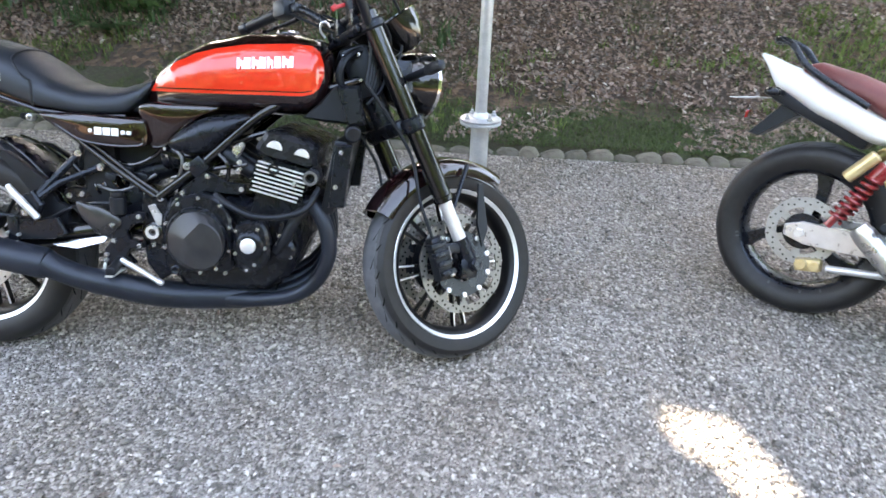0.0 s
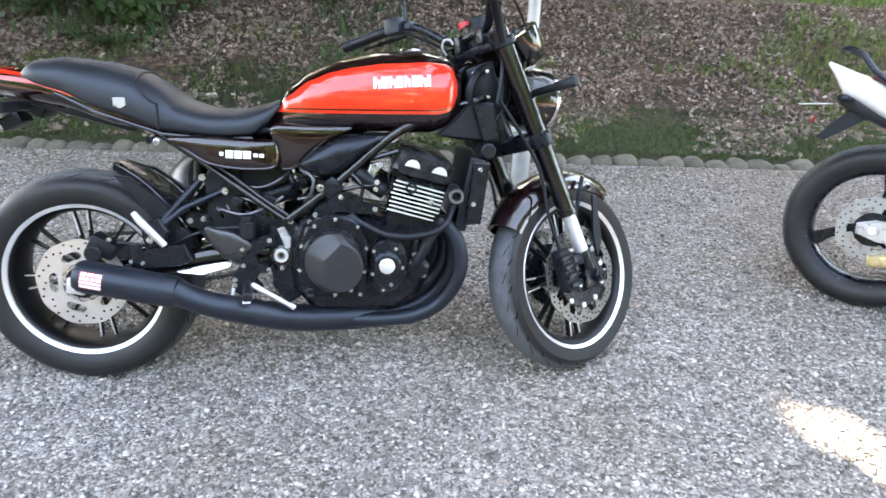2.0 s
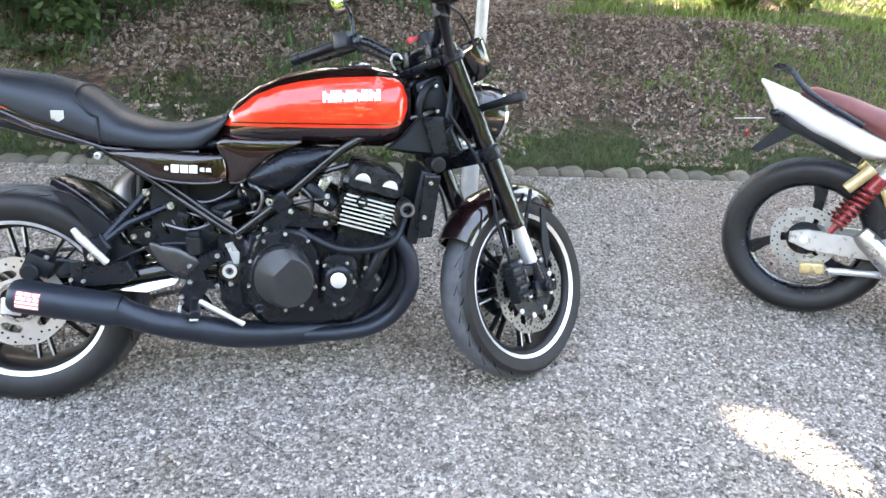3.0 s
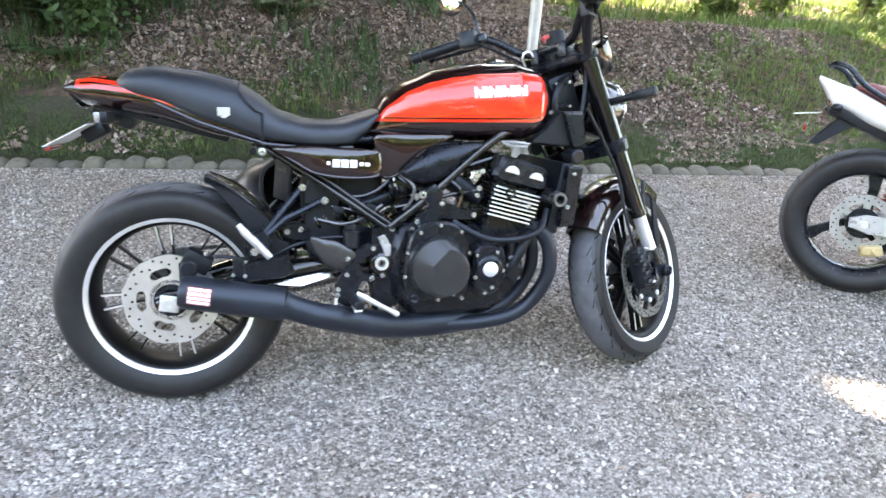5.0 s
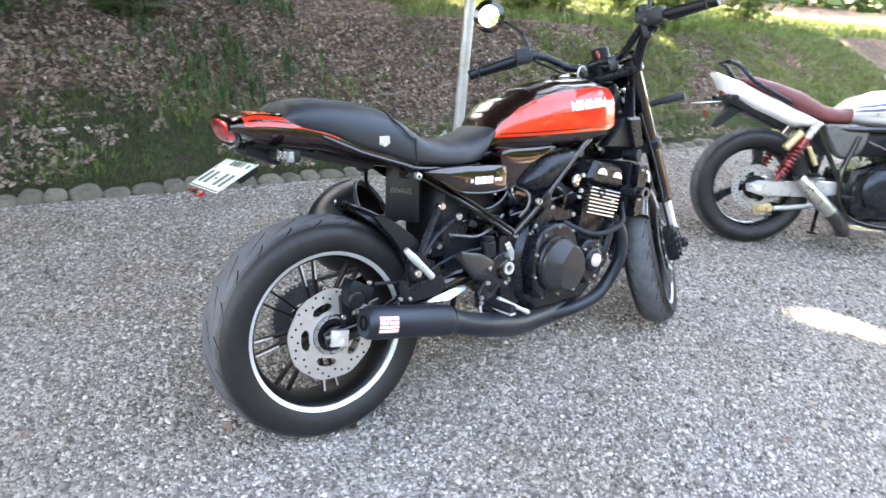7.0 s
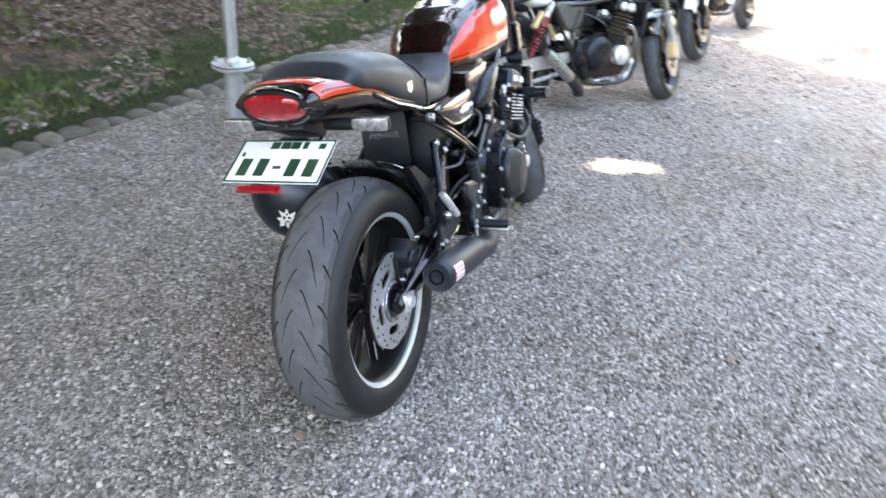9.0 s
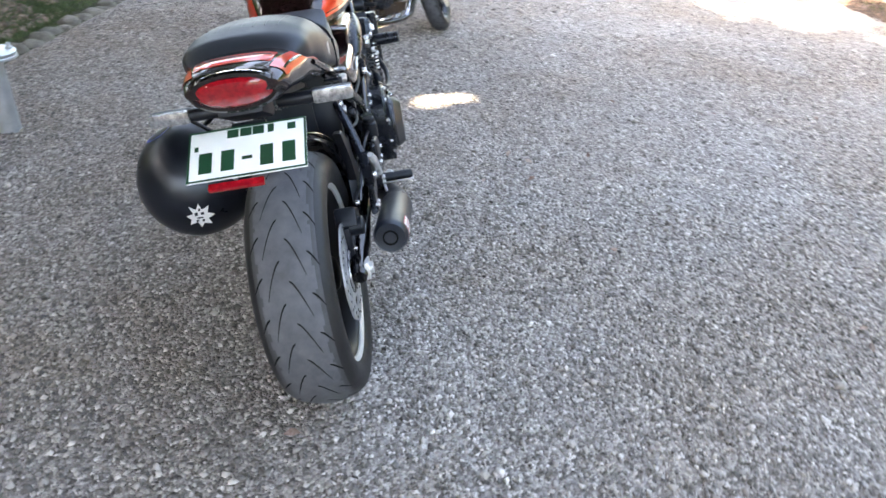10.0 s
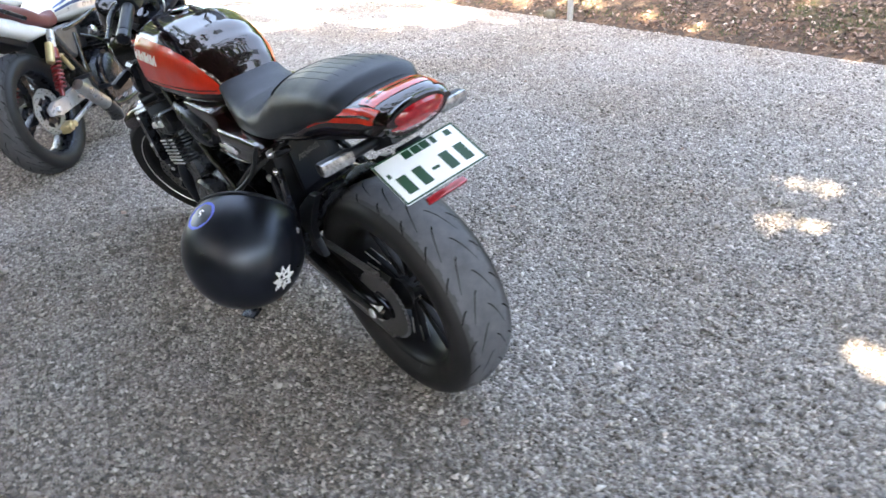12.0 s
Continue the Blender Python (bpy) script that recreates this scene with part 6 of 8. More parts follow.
    part("ignition_lock", cyl(V(1.135, 0, 0.965), V(1.125, 0, 1.0), 0.020).moved(st), BLACK_SATIN, root)
    part("key_tag", (box(V(1.085, -0.01, 1.040), (0.068, 0.008, 0.011), 0.003, (0, -24, 12)) + box(V(1.062, -0.015, 1.030), (0.022, 0.006, 0.016), 0.003, (0, -40, 12))).moved(st), MARK_RED, root, "red key tag")
    part("lock_housing", (cyl(V(1.135, -0.012, 1.005), V(1.125, -0.012, 1.062), 0.030, n=24) + box(V(1.15, -0.01, 1.005), (0.07, 0.07, 0.04), 0.01)).moved(st), BLACK_PLASTIC, root)
    part("hose_loop", tube(curve([(1.045, 0.01, 0.955), (1.032, 0.005, 0.975), (1.036, 0.0, 0.995), (1.052, -0.004, 0.998), (1.062, -0.006, 0.985)], 6), 0.0035, 8), SILVER_PAINT, root)
    part("headstock_cover", box((1.155, 0, 0.862), (0.085, 0.11, 0.15), 0.02, (0, -20, 0)), BLACK_PLASTIC, root)
    bolts([(1.112, -0.075, 0.904), (1.153, -0.075, 0.910), (1.159, -0.075, 0.840), (1.102, -0.085, 0.853)], (0, -1, 0), root, r=0.0065)
    for k in range(5):
        part("control_cable", tube(curve([(1.0 + 0.008 * k, -0.205 - 0.004 * k, 1.085 - 0.006 * k), (1.045 + 0.010 * k, -0.165 + 0.004 * k, 1.05 - 0.01 * k), (1.10 + 0.012 * k, -0.125 + 0.008 * k, 0.985 - 0.012 * k), (1.13 + 0.012 * k, -0.10 + 0.012 * k, 0.90 - 0.015 * k), (1.12 + 0.012 * k, -0.08 + 0.01 * k, 0.80)], 6), 0.0055 - 0.0006 * (k % 2), 8).moved(st), BLACK_SATIN if k % 2 else BLACK_PLASTIC, root)
    part("brake_light_switch", box(V(1.035, -0.185, 1.06), (0.04, 0.03, 0.05), 0.008).moved(st), BLACK_PLASTIC, root)
    part("cable_sleeve", tube(curve([(1.02, -0.20, 1.06), (1.07, -0.16, 1.02), (1.12, -0.12, 0.95)], 6), 0.013, 10).moved(st), BLACK_PLASTIC, root)
    # handlebar
    pts = [(0.94, -0.375, 1.07), (1.00, -0.235, 1.085), (1.045, -0.17, 1.075), (1.10, -0.085, 1.015), (1.115, 0, 1.012), (1.10, 0.085, 1.015), (1.045, 0.17, 1.075), (1.00, 0.235, 1.085), (0.94, 0.375, 1.07)]
    part("handlebar", tube(curve(pts, 8), 0.0125, 14).moved(st), BLACK_SATIN, root, "wide black handlebar")
    for s in (-1, 1):
        g0, g1 = V(0.94, s * 0.375, 1.07), V(0.992, s * 0.255, 1.083)
        gr = part("grip", tube([g0.lerp(g1, i / 16) for i in range(17)], [0.0165 + 0.0012 * (i % 2) for i in range(17)], 16).moved(st), BLACK_PLASTIC, root)
        part("bar_end", cyl(V(0.925, s * 0.408, 1.066), V(0.938, s * 0.378, 1.07), 0.0185).moved(st), BLACK_SATIN, gr)
        part("switch_box", box(V(1.003, s * 0.225, 1.088), (0.05, 0.055, 0.052), 0.010, (0, 0, s * 20)).moved(st), BLACK_PLASTIC, root)
        part("lever_perch", box(V(1.035, s * 0.195, 1.085), (0.05, 0.035, 0.03), 0.008, (0, 0, s * 20)).moved(st), BLACK_SATIN, root)
        part("lever", tube(curve([(1.06, s * 0.20, 1.082), (1.055, s * 0.27, 1.078), (1.02, s * 0.34, 1.07), (0.992, s * 0.395, 1.066)], 6), [0.008] * 10 + [0.006] * 8 + [0.008], 10).moved(st), BLACK_SATIN, root)
        part("bar_clamp", box(V(1.115, s * 0.05, 0.995), (0.045, 0.03, 0.05), 0.008).moved(st), BLACK_SATIN, root)
        ms = part("mirror_stem", tube(curve([(1.025, s * 0.205, 1.095), (1.03, s * 0.215, 1.16), (1.045, s * 0.255, 1.21), (1.06, s * 0.30, 1.245)], 6), 0.0055, 10).moved(st), BLACK_SATIN, root)
        mc = V(1.072, s * 0.335, 1.272)
        md = V(-1, s * -0.12, -0.08).normalized()
        part("mirror_shell", lathe([(0.02, -0.022), (0.045, -0.016), (0.056, -0.004), (0.058, 0.004), (0.054, 0.006)], mc, md, 32).moved(st), BLACK_GLOSS, ms)
        part("mirror_face", lathe([(0.054, 0.005), (0.03, 0.0065)], mc, md, 32).moved(st), MIRROR, ms, "round mirror glass")
        part("control_cable", tube(curve([(1.01, s * 0.20, 1.07), (1.09, s * 0.14, 1.02), (1.20, s * 0.08, 0.95), (1.19, s * 0.05, 0.82), (1.14, s * 0.04, 0.76)], 6), 0.0045, 8).moved(st), BLACK_PLASTIC, root)
        part("control_cable", tube(curve([(1.03, s * 0.195, 1.075), (1.14, s * 0.16, 1.06), (1.235, s * 0.10, 0.98), (1.225, s * 0.06, 0.84)], 6), 0.004, 8).moved(st), BLACK_PLASTIC, root)
    part("master_cylinder", (box(V(1.05, -0.185, 1.105), (0.055, 0.06, 0.035), 0.01) + cyl(V(1.06, -0.18, 1.115), V(1.06, -0.18, 1.145), 0.022)).moved(st), BLACK_PLASTIC, root)
    part("wiring", tube(curve([(1.17, -0.03, 0.93), (1.12, -0.08, 0.90), (1.10, -0.09, 0.84), (1.13, -0.07, 0.78)], 5), 0.012, 8) + tube(curve([(1.18, 0.03, 0.92), (1.10, 0.02, 0.92), (1.08, 0.03, 0.86)], 5), 0.012, 8), BLACK_PLASTIC, root)
    return root


main_bike()


# ---- the other parked motorcycles ----
def parked_bike(m, look_, label, steer=30, wheelbase=1.36):
    """A naked roadster; look_ names its paints and what sets it apart."""
    root = thing("motorcycle", m, label, "motorcycle", "motorcycles parked in a row")
    one, fa = Matrix.Identity(4), V(wheelbase, 0, 0.293)
    st = steering((wheelbase - 0.19, 0, 0.69), steer)
    body, tail_c, seat_c, frame_c = look_["body"], look_["tail"], look_["seat"], look_["frame"]
    # wheels: cast with broad spokes
    for nm, c, R, w, mm in (("rear_wheel", (0, 0, 0.305), 0.312, 0.17, one), ("front_wheel", fa, 0.296, 0.12, st)):
        hub = wheel(root, nm, c, R, w, mm, 0, side_lip=False, spoke_mat=BLACK_SATIN)
        count = 3 if look_["twin"] else 5
        for k in range(count):
            a = math.tau * k / count + 1.35
            fat = 0.16 if count == 3 else 0.09
            edge = [(0.036, -0.7), (0.09, -fat * 1.5), (0.15, -fat), (0.207, -fat * 0.95), (0.207, fat * 0.75), (0.15, fat * 0.7), (0.09, fat * 1.2), (0.036, 0.7)]
            poly = [(c[0] + r * math.cos(a + d + (r - 0.04) * 1.2), c[2] + r * math.sin(a + d + (r - 0.04) * 1.2)) for r, d in edge]
            part("spoke", prism(poly, -0.020, 0.020, 0.006).moved(mm), BLACK_SATIN, hub)
        for s in ((-1,) if nm == "rear_wheel" else (-1, 1)):
            rr = 0.12 if nm == "rear_wheel" else 0.148
            part("brake_disc", disc_geo(c, rr * 0.5, rr, s * 0.075, 6).moved(mm), MID_STEEL, hub, "drilled steel brake disc")
            part("disc_carrier", carrier_geo(c, rr * 0.52, s * 0.075).moved(mm), BLACK_SATIN, hub)
            tagged(part("hole_shade", holes_geo(c, rr * 0.78, rr * 0.97, s * 0.075, 36).moved(mm), SHADE_DIAL_BLACK, hub), "dark discs painting the shade in small drilled holes", kind="stuff")
    part("rear_caliper", (box((0.055, -0.095, 0.20), (0.085, 0.05, 0.045), 0.012, (0, -12, 0)) + cyl((0.035, -0.10, 0.20), (0.035, -0.135, 0.20), 0.020) + cyl((0.078, -0.10, 0.205), (0.078, -0.135, 0.205), 0.018)), look_["caliper"], root, look_["caliper_word"])
    part("torque_rod", cyl((0.11, -0.105, 0.205), (0.36, -0.105, 0.25), 0.013), SILVER_PAINT, root)
    for s in (-1, 1):
        part("swingarm", prism([(-0.055, 0.322), (-0.05, 0.285), (0.02, 0.268), (0.30, 0.285), (0.50, 0.33), (0.50, 0.385), (0.30, 0.372), (0.06, 0.348), (0.0, 0.345)], s * 0.092, s * 0.122, 0.008), look_["swingarm"], root, look_["swingarm_word"])
        part("axle_nut", cyl((0, s * 0.12, 0.305), (0, s * 0.14, 0.305), 0.017, n=6), SILVER, root)
    # twin shocks
    for s in (-1, 1):
        if not look_["twin"]:
            continue
        top, low = V(0.215, s * 0.135, 0.645), V(0.075, s * 0.135, 0.355)
        sh = part("rear_shock", cyl(low, low.lerp(top, 0.45), 0.013) + cyl(low.lerp(top, 0.62), low.lerp(top, 0.8), 0.026), look_["shock"], root)
        part("shock_spring", coil(low.lerp(top, 0.10), low.lerp(top, 0.64), 0.024, 0.0062, 8), RED_SPRING, sh, "red coil spring")
        part("shock_top", cyl(low.lerp(top, 0.78), top + V(0.02, 0, 0.025), 0.020), SILVER_PAINT, sh)
        part("shock_reservoir", cyl((0.085, s * 0.150, 0.525), (0.15, s * 0.150, 0.615), 0.021) + cyl((0.20, s * 0.150, 0.545), (0.255, s * 0.150, 0.455), 0.012), look_["reservoir"], sh, look_["reservoir_word"])
    # tail panel, seat, grab rail, lamp
    n = 22
    loops = []
    for i in range(n + 1):
        x = -0.30 + 0.56 * i / n
        t = interp(x, [(-0.30, 0.882), (-0.18, 0.850), (0.0, 0.785), (0.15, 0.728), (0.26, 0.680)])
        b_ = interp(x, [(-0.30, 0.862), (-0.22, 0.762), (-0.05, 0.692), (0.12, 0.638), (0.26, 0.648)])
        w = interp(x, [(-0.30, 0.055), (-0.2, 0.095), (0.0, 0.120), (0.26, 0.130)])
        loops.append(superloop(x, (t + b_) / 2, w, (t - b_) / 2, (t - b_) / 2, 28, 3))
    part("tail_cowl", rings(loops), tail_c, root, look_["tail_word"], 50)
    loops = []
    for i in range(25):
        x = -0.15 + 0.56 * i / 24
        t = interp(x, [(-0.15, 0.858), (-0.11, 0.876), (0.0, 0.858), (0.14, 0.824), (0.20, 0.796), (0.27, 0.765), (0.36, 0.752), (0.41, 0.775)])
        b_ = interp(x, [(-0.15, 0.835), (0.0, 0.772), (0.2, 0.695), (0.3, 0.668), (0.41, 0.675)])
        w = interp(x, [(-0.15, 0.075), (0.0, 0.112), (0.2, 0.128), (0.41, 0.105)])
        mid = b_ + (t - b_) * 0.4
        loops.append(superloop(x, mid, w, t - mid, mid - b_, 28, 3))
    part("seat", rings(loops), seat_c, root, look_["seat_word"], 50)
    part("undertail", box((-0.06, 0, 0.70), (0.36, 0.15, 0.06), 0.02, (0, 20, 0)), BLACK_PLASTIC, root)
    part("rear_fender", prism([(-0.28, 0.60), (-0.245, 0.595), (-0.13, 0.69), (-0.05, 0.70), (-0.10, 0.735), (-0.18, 0.735)], -0.05, 0.05, 0.008), BLACK_PLASTIC, root)
    pl = box((0, 0, 0), (0.003, 0.20, 0.10), 0.001, (0, 80, 0)).moved(Matrix.Translation((-0.31, 0, 0.722)))
    part("number_plate", pl, PLATE_WHITE, root, "white number plate seen from above")
    part("reflector", box((-0.305, 0, 0.664), (0.012, 0.06, 0.03), 0.004), RED_LENS, root, "small red reflector")
    part("tail_lamp", ball((-0.215, 0, 0.795), 0.05, 20, 12, (0.6, 1.3, 0.7)), RED_LENS, root)
    for s in (-1, 1):
        part("turn_signal", ball((-0.215, s * 0.145, 0.755), 0.020, 14, 10, (1.2, 1.2, 0.8)) + cyl((-0.19, s * 0.06, 0.755), (-0.215, s * 0.13, 0.755), 0.010), BLACK_SATIN, root)
    part("grab_rail", tube(curve([(0.08, -0.135, 0.755), (-0.12, -0.12, 0.845), (-0.20, -0.10, 0.915), (-0.255, -0.07, 0.932), (-0.27, 0, 0.925), (-0.255, 0.07, 0.932), (-0.20, 0.10, 0.915), (-0.12, 0.12, 0.845), (0.08, 0.135, 0.755)], 5), 0.011, 10), BLACK_SATIN, root)
    # tank with stripes
    def tw(x):
        return interp(x, [(0.36, 0.07), (0.45, 0.115), (0.6, 0.15), (0.8, 0.155), (0.93, 0.12)])

    def tt(x):
        return interp(x, [(0.36, 0.755), (0.44, 0.82), (0.56, 0.865), (0.70, 0.882), (0.84, 0.87), (0.93, 0.815)])

    def tb(x):
        return interp(x, [(0.36, 0.69), (0.6, 0.675), (0.85, 0.655), (0.93, 0.72)])

    def tloop(x, g=0.0):
        mid = tb(x) + (tt(x) - tb(x)) * 0.42
        return superloop(x, mid, tw(x) + g, tt(x) - mid + g, mid - tb(x) + g, 40, 2.5)
    tk = part("fuel_tank", rings([tloop(0.36 + 0.57 * i / 30) for i in range(31)]), body, root, look_["body_word"], 60)
    if look_["stripes"]:
        for col, a0, a1 in ((BLUE_PAINT, 0.22, 0.34), (BLUE_PAINT, 0.02, 0.12), (SILVER_PAINT, -0.28, -0.02)):
            for side in (0, 1):
                vv, ff = [], []
                for i in range(25):
                    x = 0.42 + 0.48 * i / 24
                    r_ = tloop(x, 0.0014)
                    for j in range(4):
                        a = a0 + (a1 - a0) * j / 3
                        a = math.pi - a if side else a
                        f = (a % math.tau) / math.tau * 40
                        k0 = int(f) % 40
                        vv.append(r_[k0].lerp(r_[(k0 + 1) % 40], f - int(f)))
                    if i:
                        ff += [((i - 1) * 4 + j, (i - 1) * 4 + j + 1, i * 4 + j + 1, i * 4 + j) for j in range(3)]
                part("tank_stripe", Geo().add(vv, ff), col, tk)
    part("filler_cap", lathe([(0.03, 0), (0.03, 0.006), (0.02, 0.009)], (0.76, 0, 0.88), (0, 0, 1), 24), CHROME, tk)
    for s in (-1, 1):
        part("side_cover", prism(smooth_poly([(0.27, 0.66), (0.40, 0.675), (0.50, 0.66), (0.47, 0.53), (0.38, 0.50), (0.32, 0.56)], 4), s * 0.09, s * 0.135, 0.014), look_["side"], root, look_["side_word"])
        if look_["shroud"]:
            part("tank_shroud", prism([(0.74, 0.80), (0.98, 0.83), (1.02, 0.74), (0.93, 0.60), (0.80, 0.62), (0.72, 0.70)], s * 0.20, s * 0.14, 0.016), body, root, look_["body_word"])
    # frame and engine
    for s in (-1, 1):
        part("frame_rail", tube(curve([(1.02, s * 0.05, 0.80), (0.85, s * 0.12, 0.72), (0.50, s * 0.13, 0.66), (0.25, s * 0.11, 0.66), (-0.05, s * 0.09, 0.74)], 5), 0.016, 10), frame_c, root)
        part("frame_rail", tube(curve([(1.03, s * 0.04, 0.72), (0.98, s * 0.13, 0.50), (0.93, s * 0.15, 0.24), (0.80, s * 0.15, 0.17), (0.48, s * 0.15, 0.20), (0.40, s * 0.14, 0.40), (0.45, s * 0.13, 0.62)], 6), 0.015, 10), frame_c, root)
        part("frame_rail", tube([(0.40, s * 0.135, 0.38), (0.24, s * 0.125, 0.64)], 0.012, 10), frame_c, root)
        part("footpeg", cyl((0.42, s * 0.14, 0.31), (0.42, s * 0.26, 0.31), 0.013), BLACK_PLASTIC, root)
        part("pillion_peg", cyl((0.24, s * 0.14, 0.40), (0.24, s * 0.24, 0.41), 0.012), BLACK_PLASTIC, root)
    part("crankcase", prism([(0.45, 0.44), (0.60, 0.50), (0.84, 0.47), (0.90, 0.36), (0.84, 0.21), (0.50, 0.20), (0.42, 0.30)], -0.16, 0.16, 0.02), ENGINE_BLACK, root)
    for s in (-1, 1):
        part("clutch_cover", lathe([(0.108, 0), (0.104, 0.03), (0.085, 0.045), (0.05, 0.05)], (0.60, s * 0.155, 0.36), (0, s, 0), 28), COVER_BLACK, root)
        part("timing_cover", lathe([(0.062, 0), (0.06, 0.045), (0.045, 0.058), (0.02, 0.06)], (0.775, s * 0.155, 0.345), (0, s, 0), 28), look_["cover"], root)
        bolts([(0.60 + 0.10 * math.cos(a), s * 0.172, 0.36 + 0.10 * math.sin(a)) for a in (0.3, 1.2, 2.1, 3.0, 3.9, 4.8, 5.6)], (0, s, 0), root, r=0.006)
    part("cylinder_block", prism([(0.66, 0.46), (0.80, 0.44), (0.87, 0.60), (0.73, 0.63)], -0.17, 0.17, 0.006), ENGINE_BLACK, root)
    for k in range(6):
        t = 0.15 + 0.13 * k
        p0, p1 = V(0.655, 0, 0.465).lerp(V(0.725, 0, 0.635), t), V(0.81, 0, 0.435).lerp(V(0.88, 0, 0.60), t)
        part("cooling_fin", prism([(p0.x, p0.z), (p1.x, p1.z), (p1.x + 0.003, p1.z + 0.007), (p0.x + 0.003, p0.z + 0.007)], -0.185, 0.185, 0.0015), HEEL_METAL, root)
    part("cylinder_head_cover", prism(smooth_poly([(0.72, 0.62), (0.88, 0.59), (0.895, 0.64), (0.85, 0.675), (0.75, 0.685)], 3), -0.18, 0.18, 0.012), COVER_BLACK, root)
    for s in (-1, 1):
        for u in (0.775, 0.838):
            part("camshaft_cap", lathe([(0.027, 0), (0.027, 0.016), (0.020, 0.022)], (u, s * 0.178, 0.642 - (u - 0.775) * 0.15), (0, s, 0), 20), look_["cover"], root, "round polished camshaft cap")
        part("sprocket_cover", prism(smooth_poly([(0.455, 0.36), (0.49, 0.43), (0.55, 0.455), (0.52, 0.30), (0.50, 0.23), (0.46, 0.25)], 3), s * 0.150, s * 0.178, 0.008), ENGINE_BLACK, root)
        part("wiring_loom", tube(curve([(0.50, s * 0.135, 0.60), (0.58, s * 0.165, 0.565), (0.64, s * 0.18, 0.52), (0.67, s * 0.185, 0.46)], 6), 0.008, 8), BLACK_GLOSS, root)
        part("throttle_cover", lathe([(0.024, 0), (0.024, 0.02), (0.014, 0.028)], (0.645, s * 0.135, 0.60), (0, s, 0.2), 18), BOLT_STEEL, root)
    part("airbox", box((0.52, 0, 0.59), (0.22, 0.20, 0.14), 0.03), BLACK_PLASTIC, root)
    for k, y in enumerate((-0.12, -0.04, 0.04, 0.12)):
        part("carburettor", cyl((0.60, y, 0.60), (0.72, y, 0.575), 0.026), GREY_METAL, root)
        part("exhaust_header", tube(curve([(0.86, y, 0.53), (0.93, y * 1.05, 0.50), (0.965, y, 0.40), (0.94, y * 0.9, 0.24), (0.84, y * 0.8 - 0.03, 0.165), (0.70, y * 0.5 - 0.07, 0.15)], 6), 0.019, 12), look_["pipes"], root)
    part("collector_pipe", tube(curve([(0.76, -0.09, 0.152), (0.60, -0.12, 0.148), (0.48, -0.155, 0.155), (0.41, -0.17, 0.20)], 5), 0.030, 14), look_["pipes"], root)
    part("silencer", lathe([(0.026, 0.0), (0.034, 0.03), (0.037, 0.06), (0.037, 0.30), (0.030, 0.335), (0.020, 0.335)], (0.43, -0.175, 0.175), (-0.27, -0.01, 0.215), 28), MUFF_BRUSHED, root, "brushed silver silencer")
    part("silencer_collar", lathe([(0.028, -0.01), (0.036, 0.02), (0.039, 0.075), (0.038, 0.08)], (0.43, -0.175, 0.175), (-0.27, -0.01, 0.215), 28) + tube(curve([(0.40, -0.174, 0.20), (0.43, -0.172, 0.165), (0.452, -0.166, 0.135), (0.458, -0.160, 0.115)], 5), 0.037, 18), HEEL_METAL, root, "heat-darkened collar of the silencer")
    part("radiator", box((0.99, 0, 0.56), (0.035, 0.34, 0.22), 0.008, (0, 12, 0)), BLACK_PLASTIC, root)
    part("side_stand", tube([(0.46, 0.14, 0.22), (0.50, 0.235, 0.055)], 0.011, 10) + box((0.50, 0.24, 0.05), (0.05, 0.05, 0.012), 0.004), BLACK_SATIN, root)
    # fork, front mudguard, lamp, bar
    for s in (-1, 1):
        at = lambda k, off=0.0: fa + AXIS * k + V(math.cos(RAKE), 0, math.sin(RAKE)) * off + V(0, s * 0.098, 0)
        leg = part("fork_leg", cyl(at(0.30), at(0.72), 0.0205).moved(st), look_["fork_tube"], root)
        part("fork_slider", cyl(at(-0.03), at(0.32), 0.027).moved(st), look_["fork_slider"], leg)
        part("front_caliper", (box(at(0.06, -0.06), (0.05, 0.05, 0.10), 0.012)).moved(st), look_["caliper"], root, look_["caliper_word"])
        part("headlight_stay", box(V(wheelbase - 0.21, s * 0.09, 0.80), (0.05, 0.008, 0.12), 0.003).moved(st), BLACK_SATIN, root)
        part("turn_signal", (cyl(V(wheelbase - 0.20, s * 0.09, 0.80), V(wheelbase - 0.20, s * 0.16, 0.80), 0.01) + ball(V(wheelbase - 0.20, s * 0.185, 0.80), 0.028, 14, 10, (1.1, 1.2, 0.8))).moved(st), CLEAR_LENS, root)
        part("grip", cyl(V(0.98 * wheelbase / 1.36, s * 0.25, 1.03), V(0.90 * wheelbase / 1.36, s * 0.37, 1.01), 0.017).moved(st), BLACK_PLASTIC, root)
        part("lever", tube(curve([(1.03, s * 0.20, 1.03), (1.01, s * 0.28, 1.02), (0.95, s * 0.38, 1.0)], 5), 0.006, 8).moved(st), SILVER, root)
        part("mirror", (tube(curve([(1.0, s * 0.2, 1.04), (1.01, s * 0.24, 1.14), (1.0, s * 0.30, 1.20)], 5), 0.0055, 8) + ball((1.0, s * 0.33, 1.22), 0.055, 18, 10, (0.35, 1.1, 0.8))).moved(st), BLACK_SATIN, root)
    for k in (0.43, 0.69):
        part("triple_clamp", box(fa + AXIS * k - V(0.012, 0, 0), (0.07, 0.25, 0.035), 0.012, (0, -math.degrees(RAKE), 0)).moved(st), BLACK_SATIN, root)
    loops = []
    for i in range(23):
        a = radians(48 + 105 * i / 22)
